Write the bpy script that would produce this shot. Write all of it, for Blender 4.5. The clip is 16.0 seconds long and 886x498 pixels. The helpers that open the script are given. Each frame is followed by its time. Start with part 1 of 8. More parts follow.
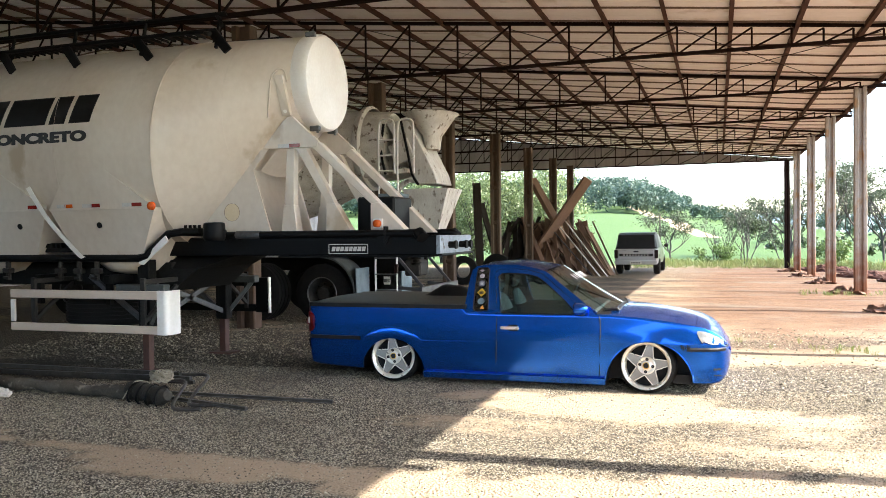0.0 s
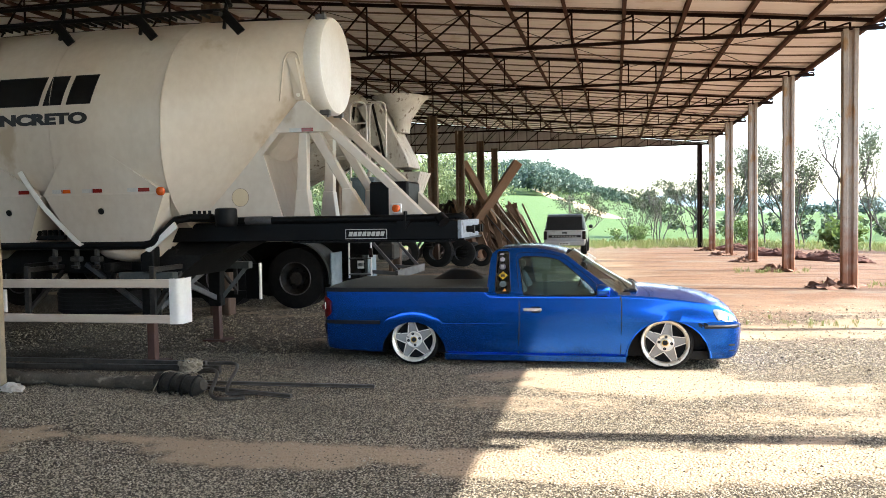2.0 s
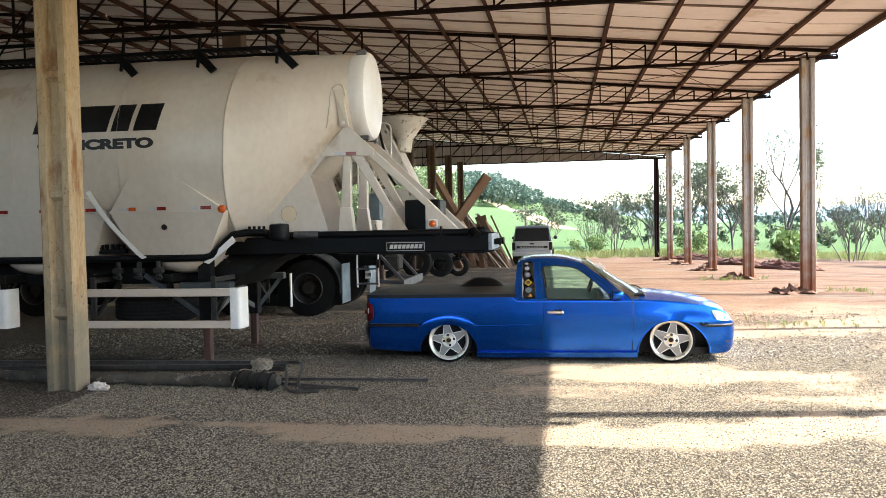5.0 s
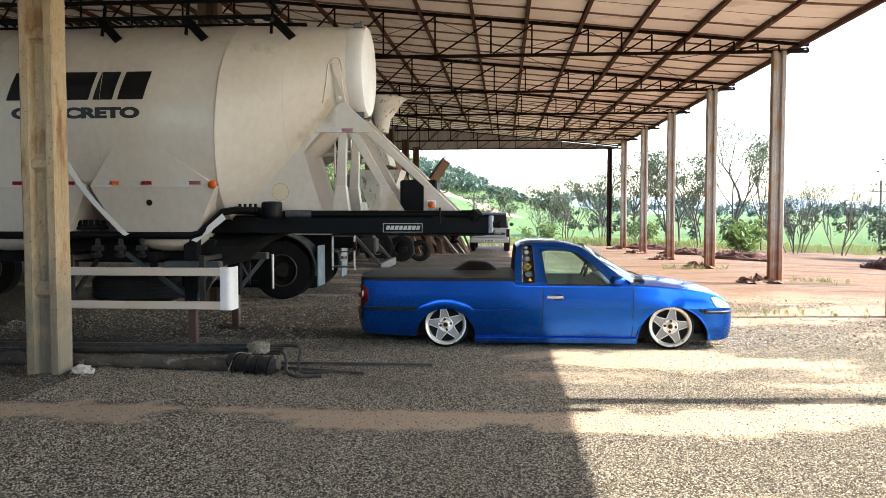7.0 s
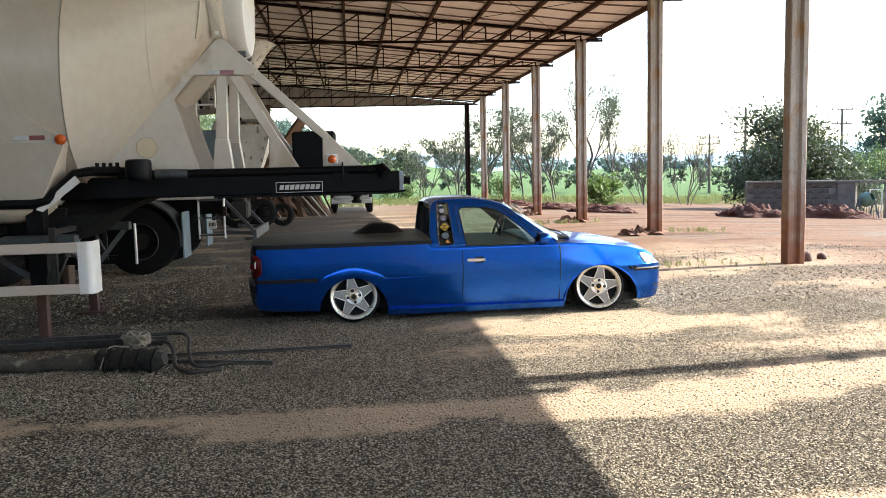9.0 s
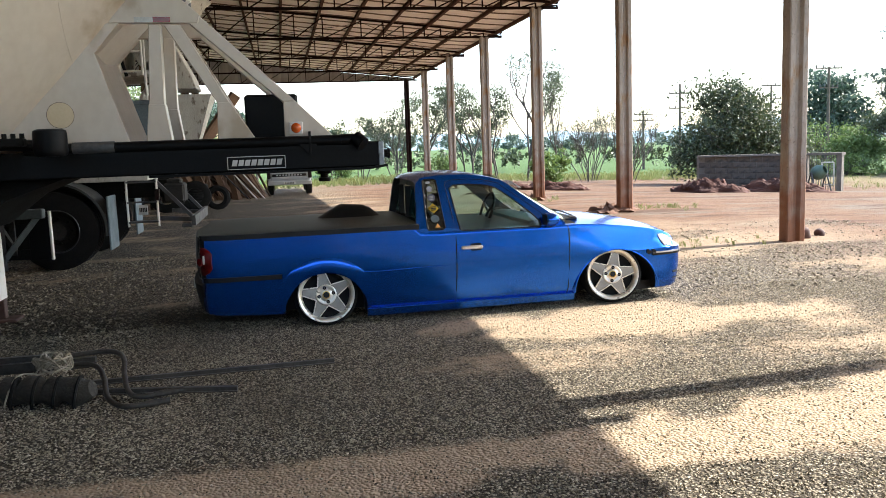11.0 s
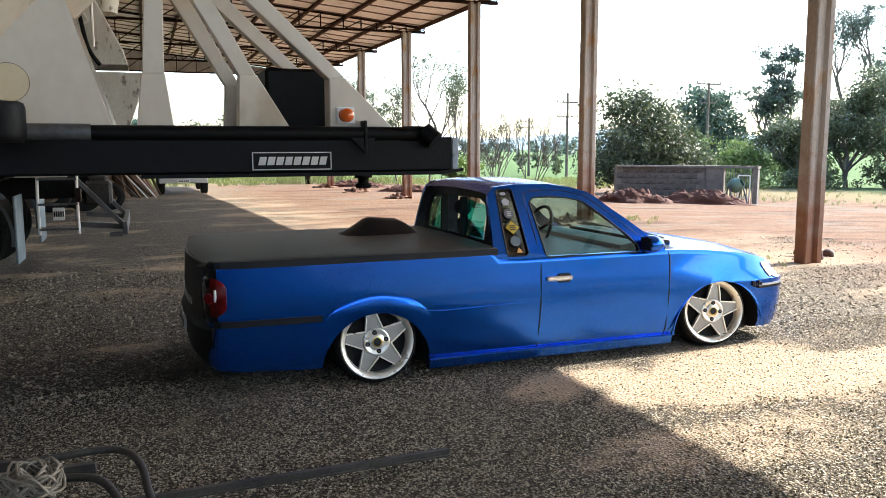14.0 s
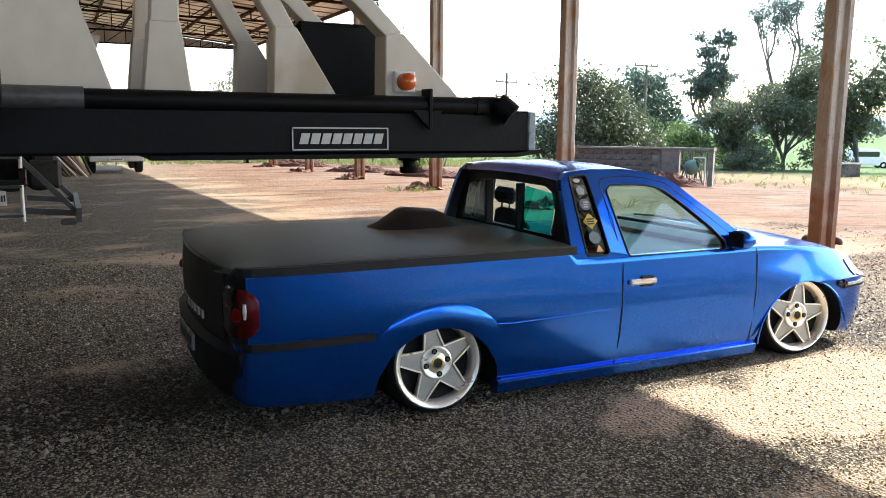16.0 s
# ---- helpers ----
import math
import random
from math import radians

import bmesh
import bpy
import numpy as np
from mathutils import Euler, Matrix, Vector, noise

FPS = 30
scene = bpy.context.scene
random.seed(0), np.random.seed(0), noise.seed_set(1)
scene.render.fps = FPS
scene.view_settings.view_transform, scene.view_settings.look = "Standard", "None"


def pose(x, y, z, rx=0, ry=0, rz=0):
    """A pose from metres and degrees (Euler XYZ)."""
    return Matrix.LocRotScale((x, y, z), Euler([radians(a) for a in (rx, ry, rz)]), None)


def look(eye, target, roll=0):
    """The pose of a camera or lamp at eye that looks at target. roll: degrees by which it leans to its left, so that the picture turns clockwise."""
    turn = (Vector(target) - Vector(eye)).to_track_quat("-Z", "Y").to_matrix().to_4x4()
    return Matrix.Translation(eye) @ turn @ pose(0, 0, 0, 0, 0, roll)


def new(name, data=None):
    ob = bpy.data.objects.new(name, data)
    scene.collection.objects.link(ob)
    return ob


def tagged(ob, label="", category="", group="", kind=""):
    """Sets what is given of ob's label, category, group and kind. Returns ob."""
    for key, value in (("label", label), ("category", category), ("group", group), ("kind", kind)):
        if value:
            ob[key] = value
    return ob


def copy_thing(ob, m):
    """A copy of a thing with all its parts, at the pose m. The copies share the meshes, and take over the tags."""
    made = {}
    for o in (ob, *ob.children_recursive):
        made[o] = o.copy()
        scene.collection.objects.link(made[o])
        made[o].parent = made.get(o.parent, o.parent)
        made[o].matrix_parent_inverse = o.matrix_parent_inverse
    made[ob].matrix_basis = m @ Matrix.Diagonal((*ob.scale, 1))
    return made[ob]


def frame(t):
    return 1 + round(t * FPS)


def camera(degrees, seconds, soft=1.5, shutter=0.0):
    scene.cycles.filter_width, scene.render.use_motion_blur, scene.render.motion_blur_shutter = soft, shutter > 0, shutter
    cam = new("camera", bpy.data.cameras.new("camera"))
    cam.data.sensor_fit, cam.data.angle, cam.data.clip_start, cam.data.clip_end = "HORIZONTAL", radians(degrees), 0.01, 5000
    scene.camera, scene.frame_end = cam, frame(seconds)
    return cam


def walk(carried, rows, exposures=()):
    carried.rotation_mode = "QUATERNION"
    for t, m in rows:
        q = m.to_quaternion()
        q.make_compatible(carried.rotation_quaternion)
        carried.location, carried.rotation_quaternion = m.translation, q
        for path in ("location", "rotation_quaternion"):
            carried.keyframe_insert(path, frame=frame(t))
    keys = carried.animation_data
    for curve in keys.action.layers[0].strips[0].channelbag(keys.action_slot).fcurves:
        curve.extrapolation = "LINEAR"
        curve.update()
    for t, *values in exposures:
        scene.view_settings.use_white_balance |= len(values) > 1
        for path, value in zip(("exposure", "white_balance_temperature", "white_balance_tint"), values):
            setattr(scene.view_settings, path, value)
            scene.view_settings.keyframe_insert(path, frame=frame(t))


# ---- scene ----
cam = camera(57.5, 16.0, soft=0.5)
PATH = [
    (0, (-3.321, -16.601, 1.564), (-3.967, -14.708, 1.522), -0.7),
    (0.5, (-3.666, -16.707, 1.586), (-4.163, -14.772, 1.51), -0.3),
    (1, (-3.976, -16.82, 1.593), (-4.393, -14.866, 1.503), -0.4),
    (1.5, (-4.26, -16.853, 1.604), (-4.677, -14.9, 1.513), -1.3),
    (2, (-4.469, -17.031, 1.609), (-4.885, -15.077, 1.519), -1.0),
    (2.5, (-4.667, -17.286, 1.617), (-5.084, -15.332, 1.529), 0.2),
    (3, (-4.904, -17.441, 1.621), (-5.3, -15.482, 1.536), 0.6),
    (3.5, (-5.045, -17.601, 1.65), (-5.387, -15.631, 1.586), -1.2),
    (4, (-5.115, -17.909, 1.676), (-5.412, -15.932, 1.611), -1.4),
    (4.5, (-5.103, -18.165, 1.68), (-5.4, -16.188, 1.613), -1.3),
    (4.7, (-5.13, -18.271, 1.677), (-5.427, -16.294, 1.612), -1.2),
    (6.8, (-5.798, -18.163, 1.635), (-6.009, -16.176, 1.559), -1.2),
    (7, (-5.883, -18.099, 1.619), (-6.035, -16.107, 1.519), -0.0),
    (7.5, (-6.139, -17.909, 1.605), (-6.22, -15.914, 1.487), -0.3),
    (8, (-6.261, -17.619, 1.565), (-6.197, -15.628, 1.39), -0.6),
    (8.5, (-6.365, -17.271, 1.563), (-6.22, -15.286, 1.371), -1.1),
    (9, (-6.555, -16.952, 1.555), (-6.334, -14.974, 1.354), -1.4),
    (9.5, (-6.652, -16.599, 1.53), (-6.394, -14.627, 1.312), -1.8),
    (9.7, (-6.677, -16.436, 1.532), (-6.419, -14.465, 1.314), -1.8),
    (11.8, (-7.147, -15.01, 1.456), (-6.684, -13.084, 1.186), -1.5),
    (12, (-7.238, -14.882, 1.471), (-6.767, -12.956, 1.203), -1.2),
    (12.5, (-7.398, -14.53, 1.482), (-6.915, -12.608, 1.212), -0.9),
    (13, (-7.521, -14.145, 1.48), (-7.043, -12.22, 1.228), -1.0),
    (13.5, (-7.721, -13.812, 1.46), (-7.199, -11.897, 1.21), -0.4),
    (14, (-7.88, -13.521, 1.485), (-7.195, -11.659, 1.23), -0.1),
    (14.5, (-7.937, -13.177, 1.495), (-7.191, -11.339, 1.237), -0.2),
    (15, (-8.016, -12.909, 1.482), (-7.238, -11.089, 1.196), -0.3),
    (15.5, (-8.153, -12.625, 1.496), (-7.338, -10.823, 1.197), -0.3),
    (16, (-8.232, -12.352, 1.463), (-7.391, -10.563, 1.159), 0.5),
]
walk(cam, [(t, look(eye, target, roll)) for t, eye, target, roll in PATH], exposures=((0, 2.54), (1, 2.42), (2.4, 2.52), (3.2, 2.62), (4, 2.57), (7, 2.50), (8, 2.36), (9, 2.12), (12, 2.0), (13.5, 2.2), (16, 2.28)))

# ---- light and sky ----
SUN_AZ, SUN_EL = 86.0, 40.95          # degrees clockwise from +y, and above the horizon
world = bpy.data.worlds.new("world")
scene.world = world
world.use_nodes = True
wn = world.node_tree
sky = wn.nodes.new("ShaderNodeTexSky")
sky.sky_type, sky.sun_disc = "NISHITA", False
sky.sun_elevation, sky.sun_rotation = radians(SUN_EL), radians(SUN_AZ)
sky.air_density, sky.dust_density, sky.ozone_density = 1.0, 1.2, 1.0
wn.links.new(sky.outputs[0], wn.nodes["Background"].inputs[0])
wn.nodes["Background"].inputs[1].default_value = 0.165
sun = new("sun", bpy.data.lights.new("sun", "SUN"))
sun.data.energy, sun.data.angle, sun.data.color = 3.85, radians(0.5), (1.0, 0.95, 0.87)
sd = Vector((math.sin(radians(SUN_AZ)) * math.cos(radians(SUN_EL)), math.cos(radians(SUN_AZ)) * math.cos(radians(SUN_EL)), math.sin(radians(SUN_EL))))
sun.matrix_world = look(sd * 60, (0, 0, 0))

# ---- mesh helpers ----
rng = random.Random(7)


def link(name, me, mat, parent=None, label=""):
    ob = new(name, me)
    if mat is not None and not me.materials:
        me.materials.append(mat)
    if parent is not None:
        ob.parent = parent
    if label:
        ob["label"] = label
    return ob


def to_mesh(name, bm, smooth=None):
    me = bpy.data.meshes.new(name)
    bmesh.ops.recalc_face_normals(bm, faces=bm.faces)
    bm.to_mesh(me)
    bm.free()
    if smooth is not None:
        me.shade_smooth()
        me.set_sharp_from_angle(angle=radians(smooth))
    return me


def part(name, bm, mat, parent=None, label="", smooth=None):
    """One mesh object under a thing or a part; smooth: the angle above which edges stay sharp."""
    return link(name, to_mesh(name, bm, smooth), mat, parent, label)


def thing(name, loc, label, category, group="", rz=0.0, kind=""):
    ob = new(name)
    ob.empty_display_size = 0.2
    ob.matrix_basis = pose(*loc, 0, 0, rz)
    return tagged(ob, label, category, group, kind)


def box(bm, lo, hi, bevel=0.0, m=None):
    """An upright box between two corners, with bevelled edges."""
    lo, hi = Vector(lo), Vector(hi)
    r = bmesh.ops.create_cube(bm, size=1.0, matrix=Matrix.Translation((lo + hi) / 2) @ Matrix.Diagonal((*(hi - lo), 1)))
    vs = r["verts"]
    if m is not None:
        bmesh.ops.transform(bm, matrix=m, verts=vs)
    if bevel:
        es = {e for v in vs for e in v.link_edges}
        bmesh.ops.bevel(bm, geom=list(es), offset=bevel, segments=1, affect="EDGES")
    return bm


def bar(bm, a, b, w, h, up=(0, 0, 1)):
    """A rectangular bar from a to b, w across and h high."""
    a, b = Vector(a), Vector(b)
    d = (b - a).normalized()
    s = d.cross(Vector(up))
    if s.length < 1e-4:
        s = d.cross(Vector((0, 1, 0)))
    s.normalize()
    u = s.cross(d)
    q = [[bm.verts.new(p + s * i * w / 2 + u * j * h / 2) for i, j in ((-1, -1), (1, -1), (1, 1), (-1, 1))] for p in (a, b)]
    for k in range(4):
        bm.faces.new((q[0][k], q[0][(k + 1) % 4], q[1][(k + 1) % 4], q[1][k]))
    bm.faces.new(q[0][::-1])
    bm.faces.new(q[1])
    return bm


def rod(bm, a, b, r, r2=None, seg=12, caps=True):
    a, b = Vector(a), Vector(b)
    d = b - a
    m = Matrix.Translation((a + b) / 2) @ d.to_track_quat("Z", "Y").to_matrix().to_4x4()
    bmesh.ops.create_cone(bm, cap_ends=caps, segments=seg, radius1=r, radius2=r if r2 is None else r2, depth=d.length, matrix=m)
    return bm


def tube(bm, pts, r, seg=8, closed=False):
    """A round tube along points; r may be a list."""
    pts = [Vector(p) for p in pts]
    n = len(pts)
    rings, side = [], None
    for i, p in enumerate(pts):
        d = (pts[min(i + 1, n - 1)] - pts[max(i - 1, 0)]).normalized()
        if side is None:
            side = d.orthogonal().normalized()
        side = (side - d * side.dot(d)).normalized()
        up = d.cross(side)
        rr = r[i] if isinstance(r, (list, tuple)) else r
        rings.append([bm.verts.new(p + (side * math.cos(a) + up * math.sin(a)) * rr) for a in (k * math.tau / seg for k in range(seg))])
    for a, b in zip(rings, rings[1:]):
        for k in range(seg):
            bm.faces.new((a[k], a[(k + 1) % seg], b[(k + 1) % seg], b[k]))
    bm.faces.new(rings[0][::-1])
    bm.faces.new(rings[-1])
    return bm


def smooth_path(pts, n=6):
    """Points along a Catmull-Rom curve."""
    pts = [Vector(p) for p in pts]
    out = []
    for i in range(len(pts) - 1):
        p0, p1, p2, p3 = pts[max(i - 1, 0)], pts[i], pts[i + 1], pts[min(i + 2, len(pts) - 1)]
        for k in range(n):
            t = k / n
            out.append(0.5 * (2 * p1 + (p2 - p0) * t + (2 * p0 - 5 * p1 + 4 * p2 - p3) * t * t + (3 * p1 - p0 - 3 * p2 + p3) * t ** 3))
    return out + [pts[-1]]


def lathe(bm, prof, axis="y", seg=32, centre=(0, 0, 0)):
    """Turns a profile of (along, radius) round an axis."""
    c = Vector(centre)
    rings = []
    for h, r in prof:
        ring = []
        for k in range(seg):
            a = k * math.tau / seg
            ca, sa = r * math.cos(a), r * math.sin(a)
            v = {"y": (ca, h, sa), "x": (h, ca, sa), "z": (ca, sa, h)}[axis]
            ring.append(bm.verts.new(c + Vector(v)))
        rings.append(ring)
    for a, b in zip(rings, rings[1:]):
        for k in range(seg):
            bm.faces.new((a[k], a[(k + 1) % seg], b[(k + 1) % seg], b[k]))
    return bm


def loft(bm, rings, close=True, caps=True):
    vs = [[bm.verts.new(p) for p in ring] for ring in rings]
    n = len(vs[0])
    for a, b in zip(vs, vs[1:]):
        for k in range(n if close else n - 1):
            bm.faces.new((a[k], a[(k + 1) % n], b[(k + 1) % n], b[k]))
    if caps and close:
        bm.faces.new(vs[0][::-1])
        bm.faces.new(vs[-1])
    return vs


def plate(bm, pts, thick, axis="y"):
    """A flat polygon given in the two other axes and a first position, thickened along axis."""
    base = [bm.verts.new(p) for p in pts]
    d = Vector({"x": (thick, 0, 0), "y": (0, thick, 0), "z": (0, 0, thick)}[axis])
    far = [bm.verts.new(Vector(p) + d) for p in pts]
    n = len(pts)
    bm.faces.new(base[::-1])
    bm.faces.new(far)
    for k in range(n):
        bm.faces.new((base[k], base[(k + 1) % n], far[(k + 1) % n], far[k]))
    return bm


# ---- materials ----
def mat(name, c1, c2=None, rough=0.6, metal=0.0, scale=6.0, fine=60.0, bump=0.15, wear=None, wear_at=0.62, stretch=(1, 1, 1), coat=0.0, spec=0.5, rvar=0.1, vary=0.0):
    """A surface with a broad and a fine variation of colour, roughness and relief; wear: a third colour in patches."""
    m = bpy.data.materials.new(name)
    m.use_nodes = True
    nt = m.node_tree
    nd, ln = nt.nodes, nt.links
    b = nd["Principled BSDF"]
    tc = nd.new("ShaderNodeTexCoord")
    mp = nd.new("ShaderNodeMapping")
    mp.inputs["Scale"].default_value = stretch
    ln.new(tc.outputs["Object"], mp.inputs[0])

    def nz(s, d=4.0):
        n = nd.new("ShaderNodeTexNoise")
        n.inputs["Scale"].default_value, n.inputs["Detail"].default_value = s, d
        ln.new(mp.outputs[0], n.inputs["Vector"])
        return n.outputs["Fac"]

    def ramp(x, lo, hi):
        r = nd.new("ShaderNodeMapRange")
        r.inputs[1].default_value, r.inputs[2].default_value = lo, hi
        ln.new(x, r.inputs[0])
        return r.outputs[0]

    def mix(f, a, bb):
        x = nd.new("ShaderNodeMix")
        x.data_type = "RGBA"
        ln.new(f, x.inputs[0])
        for i, v in ((6, a), (7, bb)):
            if isinstance(v, tuple):
                x.inputs[i].default_value = (*v, 1)
            else:
                ln.new(v, x.inputs[i])
        return x.outputs[2]

    c2 = c2 or tuple(v * 0.8 for v in c1)
    broad, small = nz(scale), nz(fine, 3.0)
    ad = nd.new("ShaderNodeMath")
    ad.operation = "MULTIPLY_ADD"
    ad.inputs[1].default_value, ad.inputs[2].default_value = 0.5, 0.0
    ln.new(small, ad.inputs[0])
    ad2 = nd.new("ShaderNodeMath")
    ad2.operation = "MULTIPLY_ADD"
    ad2.inputs[1].default_value = 0.75
    ln.new(broad, ad2.inputs[0])
    ln.new(ad.outputs[0], ad2.inputs[2])
    col = mix(ramp(ad2.outputs[0], 0.45, 0.8), c1, c2)
    if wear:
        col = mix(ramp(nz(scale * 1.7, 8.0), wear_at, wear_at + 0.08), col, wear)
    if vary:
        oi = nd.new("ShaderNodeObjectInfo")
        hs = nd.new("ShaderNodeHueSaturation")
        mr = nd.new("ShaderNodeMapRange")
        mr.inputs[3].default_value, mr.inputs[4].default_value = 1 - vary, 1 + vary
        ln.new(oi.outputs["Random"], mr.inputs[0])
        ln.new(mr.outputs[0], hs.inputs["Value"])
        ln.new(col, hs.inputs["Color"])
        col = hs.outputs[0]
    ln.new(col, b.inputs["Base Color"])
    rr = nd.new("ShaderNodeMapRange")
    rr.inputs[3].default_value, rr.inputs[4].default_value = max(0.02, rough - rvar), min(1, rough + rvar)
    ln.new(broad, rr.inputs[0])
    ln.new(rr.outputs[0], b.inputs["Roughness"])
    b.inputs["Metallic"].default_value = metal
    b.inputs["Specular IOR Level"].default_value = spec
    b.inputs["Coat Weight"].default_value = coat
    b.inputs["Coat Roughness"].default_value = 0.05
    if bump:
        bp = nd.new("ShaderNodeBump")
        bp.inputs["Strength"].default_value, bp.inputs["Distance"].default_value = bump, 0.02
        ln.new(small, bp.inputs["Height"])
        ln.new(bp.outputs[0], b.inputs["Normal"])
    return m


def glass_mat(name, tint, rough=0.02):
    m = bpy.data.materials.new(name)
    m.use_nodes = True
    nt = m.node_tree
    nd, ln = nt.nodes, nt.links
    nd.remove(nd["Principled BSDF"])
    tr, gl, mx, lw = nd.new("ShaderNodeBsdfTransparent"), nd.new("ShaderNodeBsdfGlossy"), nd.new("ShaderNodeMixShader"), nd.new("ShaderNodeLayerWeight")
    pw, ma = nd.new("ShaderNodeMath"), nd.new("ShaderNodeMath")
    tr.inputs[0].default_value = (*tint, 1)
    gl.inputs["Roughness"].default_value = rough
    lw.inputs[0].default_value = 0.5
    pw.operation, ma.operation = "POWER", "MULTIPLY_ADD"
    pw.inputs[1].default_value, ma.inputs[1].default_value, ma.inputs[2].default_value = 4.0, 0.85, 0.075
    ln.new(lw.outputs["Facing"], pw.inputs[0])
    ln.new(pw.outputs[0], ma.inputs[0])
    ln.new(ma.outputs[0], mx.inputs[0])
    ln.new(tr.outputs[0], mx.inputs[1])
    ln.new(gl.outputs[0], mx.inputs[2])
    ln.new(mx.outputs[0], nd["Material Output"].inputs[0])
    return m


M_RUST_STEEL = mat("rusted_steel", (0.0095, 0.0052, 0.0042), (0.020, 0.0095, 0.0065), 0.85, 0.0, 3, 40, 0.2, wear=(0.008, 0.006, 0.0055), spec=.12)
M_PURLIN = mat("rusted_purlin", (0.090, 0.042, 0.026), (0.050, 0.024, 0.017), 0.8, 0.0, 2, 30, 0.2, wear=(0.15, 0.075, 0.045), spec=.15)
M_SHEET = mat("roof_sheet", (0.90, 0.87, 0.82), (0.84, 0.80, 0.74), 0.55, 0.0, 0.8, 12, 0.1, wear=(0.72, 0.66, 0.58), wear_at=0.6)
nt_ = M_SHEET.node_tree
bs_ = nt_.nodes["Principled BSDF"]
from_ = bs_.inputs["Base Color"].links[0].from_socket
gi_, mr_, hs_ = nt_.nodes.new("ShaderNodeNewGeometry"), nt_.nodes.new("ShaderNodeMapRange"), nt_.nodes.new("ShaderNodeHueSaturation")
mr_.inputs[3].default_value, mr_.inputs[4].default_value = 0.92, 1.12
nt_.links.new(gi_.outputs["Random Per Island"], mr_.inputs[0])
nt_.links.new(mr_.outputs[0], hs_.inputs["Value"])
nt_.links.new(from_, hs_.inputs["Color"])
nt_.links.new(hs_.outputs[0], bs_.inputs["Base Color"])
M_LAP = mat("grimy_sheet_lap", (0.20, 0.14, 0.09), (0.09, 0.06, 0.04), 0.7, 0.0, 3, 30, 0.2)
M_CLAD = mat("grey_cladding", (0.50, 0.48, 0.47), (0.40, 0.38, 0.37), 0.6, 0.0, 1.2, 20, 0.1)
M_TANK = mat("cream_tank_paint", (0.575, 0.500, 0.412), (0.50, 0.42, 0.335), 0.42, 0.0, 1.1, 14, 0.015, wear=(0.40, 0.31, 0.215), wear_at=0.63, coat=0.15, stretch=(1.0, 1.0, .7))
M_WHITE = mat("white_paint", (0.74, 0.71, 0.66), (0.66, 0.62, 0.56), 0.4, 0.0, 3, 30, 0.03)
M_BLACK = mat("black_frame_paint", (0.0022, 0.0022, 0.0026), (0.0045, 0.0043, 0.0043), 0.5, 0.0, 4, 40, 0.06, spec=0.14)
M_DARK = mat("dark_greasy_steel", (0.004, 0.0038, 0.0036), (0.011, 0.010, 0.009), 0.7, 0.0, 5, 40, 0.2, spec=0.15)
M_GREYSTEEL = mat("grey_galvanised", (0.11, 0.11, 0.11), (0.06, 0.06, 0.063), 0.5, 0.4, 6, 40, 0.1)
M_UNDER = mat("dusty_dark_steel", (0.016, 0.015, 0.014), (0.040, 0.036, 0.031), 0.7, 0.0, 5, 40, 0.2, spec=0.2)
M_RUBBER = mat("tyre_rubber", (0.005, 0.005, 0.0053), (0.013, 0.012, 0.011), 0.85, 0.0, 8, 60, 0.2, spec=0.2)
M_OXIDE = mat("red_oxide_post", (0.085, 0.038, 0.027), (0.06, 0.029, 0.022), 0.7, 0.0, 6, 50, 0.2)
M_RED = mat("red_reflector", (0.24, 0.018, 0.014), (0.16, 0.012, 0.010), 0.2, 0, 8, 60, 0.0)
M_SILVER = mat("silver_reflector", (0.55, 0.53, 0.50), None, 0.25, 0, 8, 60, 0.0)
M_AMBER = mat("amber_lens", (0.62, 0.105, 0.014), (0.45, 0.06, 0.008), 0.15, 0, 8, 60, 0.0)
M_TAN = mat("tan_decal", (0.60, 0.48, 0.31), (0.54, 0.42, 0.26), 0.5, 0, 8, 60, 0.0)
M_LETTER = mat("black_letter", (0.015, 0.014, 0.013), None, 0.5, 0, 8, 60, 0.0)


# ---- terrain ----
def sstep(a, b, x):
    t = min(1.0, max(0.0, (x - a) / (b - a)))
    return t * t * (3 - 2 * t)


def gz(x, y):
    """Height of the ground."""
    z = -0.018 * min(max(y, 0), 34) - 0.036 * min(max(x - 1.5, 0), 14)
    d = math.hypot(x + 4, y + 16)
    az = math.degrees(math.atan2(x + 4, y + 16))
    out = max(sstep(34, 70, y), sstep(24, 70, x))
    z -= 1.7 * out
    f = sstep(11, -9, az) * (sstep(-95, -60, az))
    z += f * (8.6 * sstep(70, 250, d) + 12.5 * sstep(230, 420, d))
    z += sstep(40, 140, d) * (0.6 * math.sin(x * 0.021 + 1.1) + 0.5 * math.sin(y * 0.017))
    z -= sstep(300, 1200, d) * 4.0
    return z


def lines(lo, hi, fine_lo, fine_hi, step):
    c, out = fine_lo, []
    while c <= fine_hi:
        out.append(c)
        c += step
    s = step
    c = out[-1]
    while c < hi:
        s *= 1.22
        c += s
        out.append(c)
    s, c, left = step, out[0], []
    while c > lo:
        s *= 1.22
        c -= s
        left.append(c)
    return left[::-1] + out


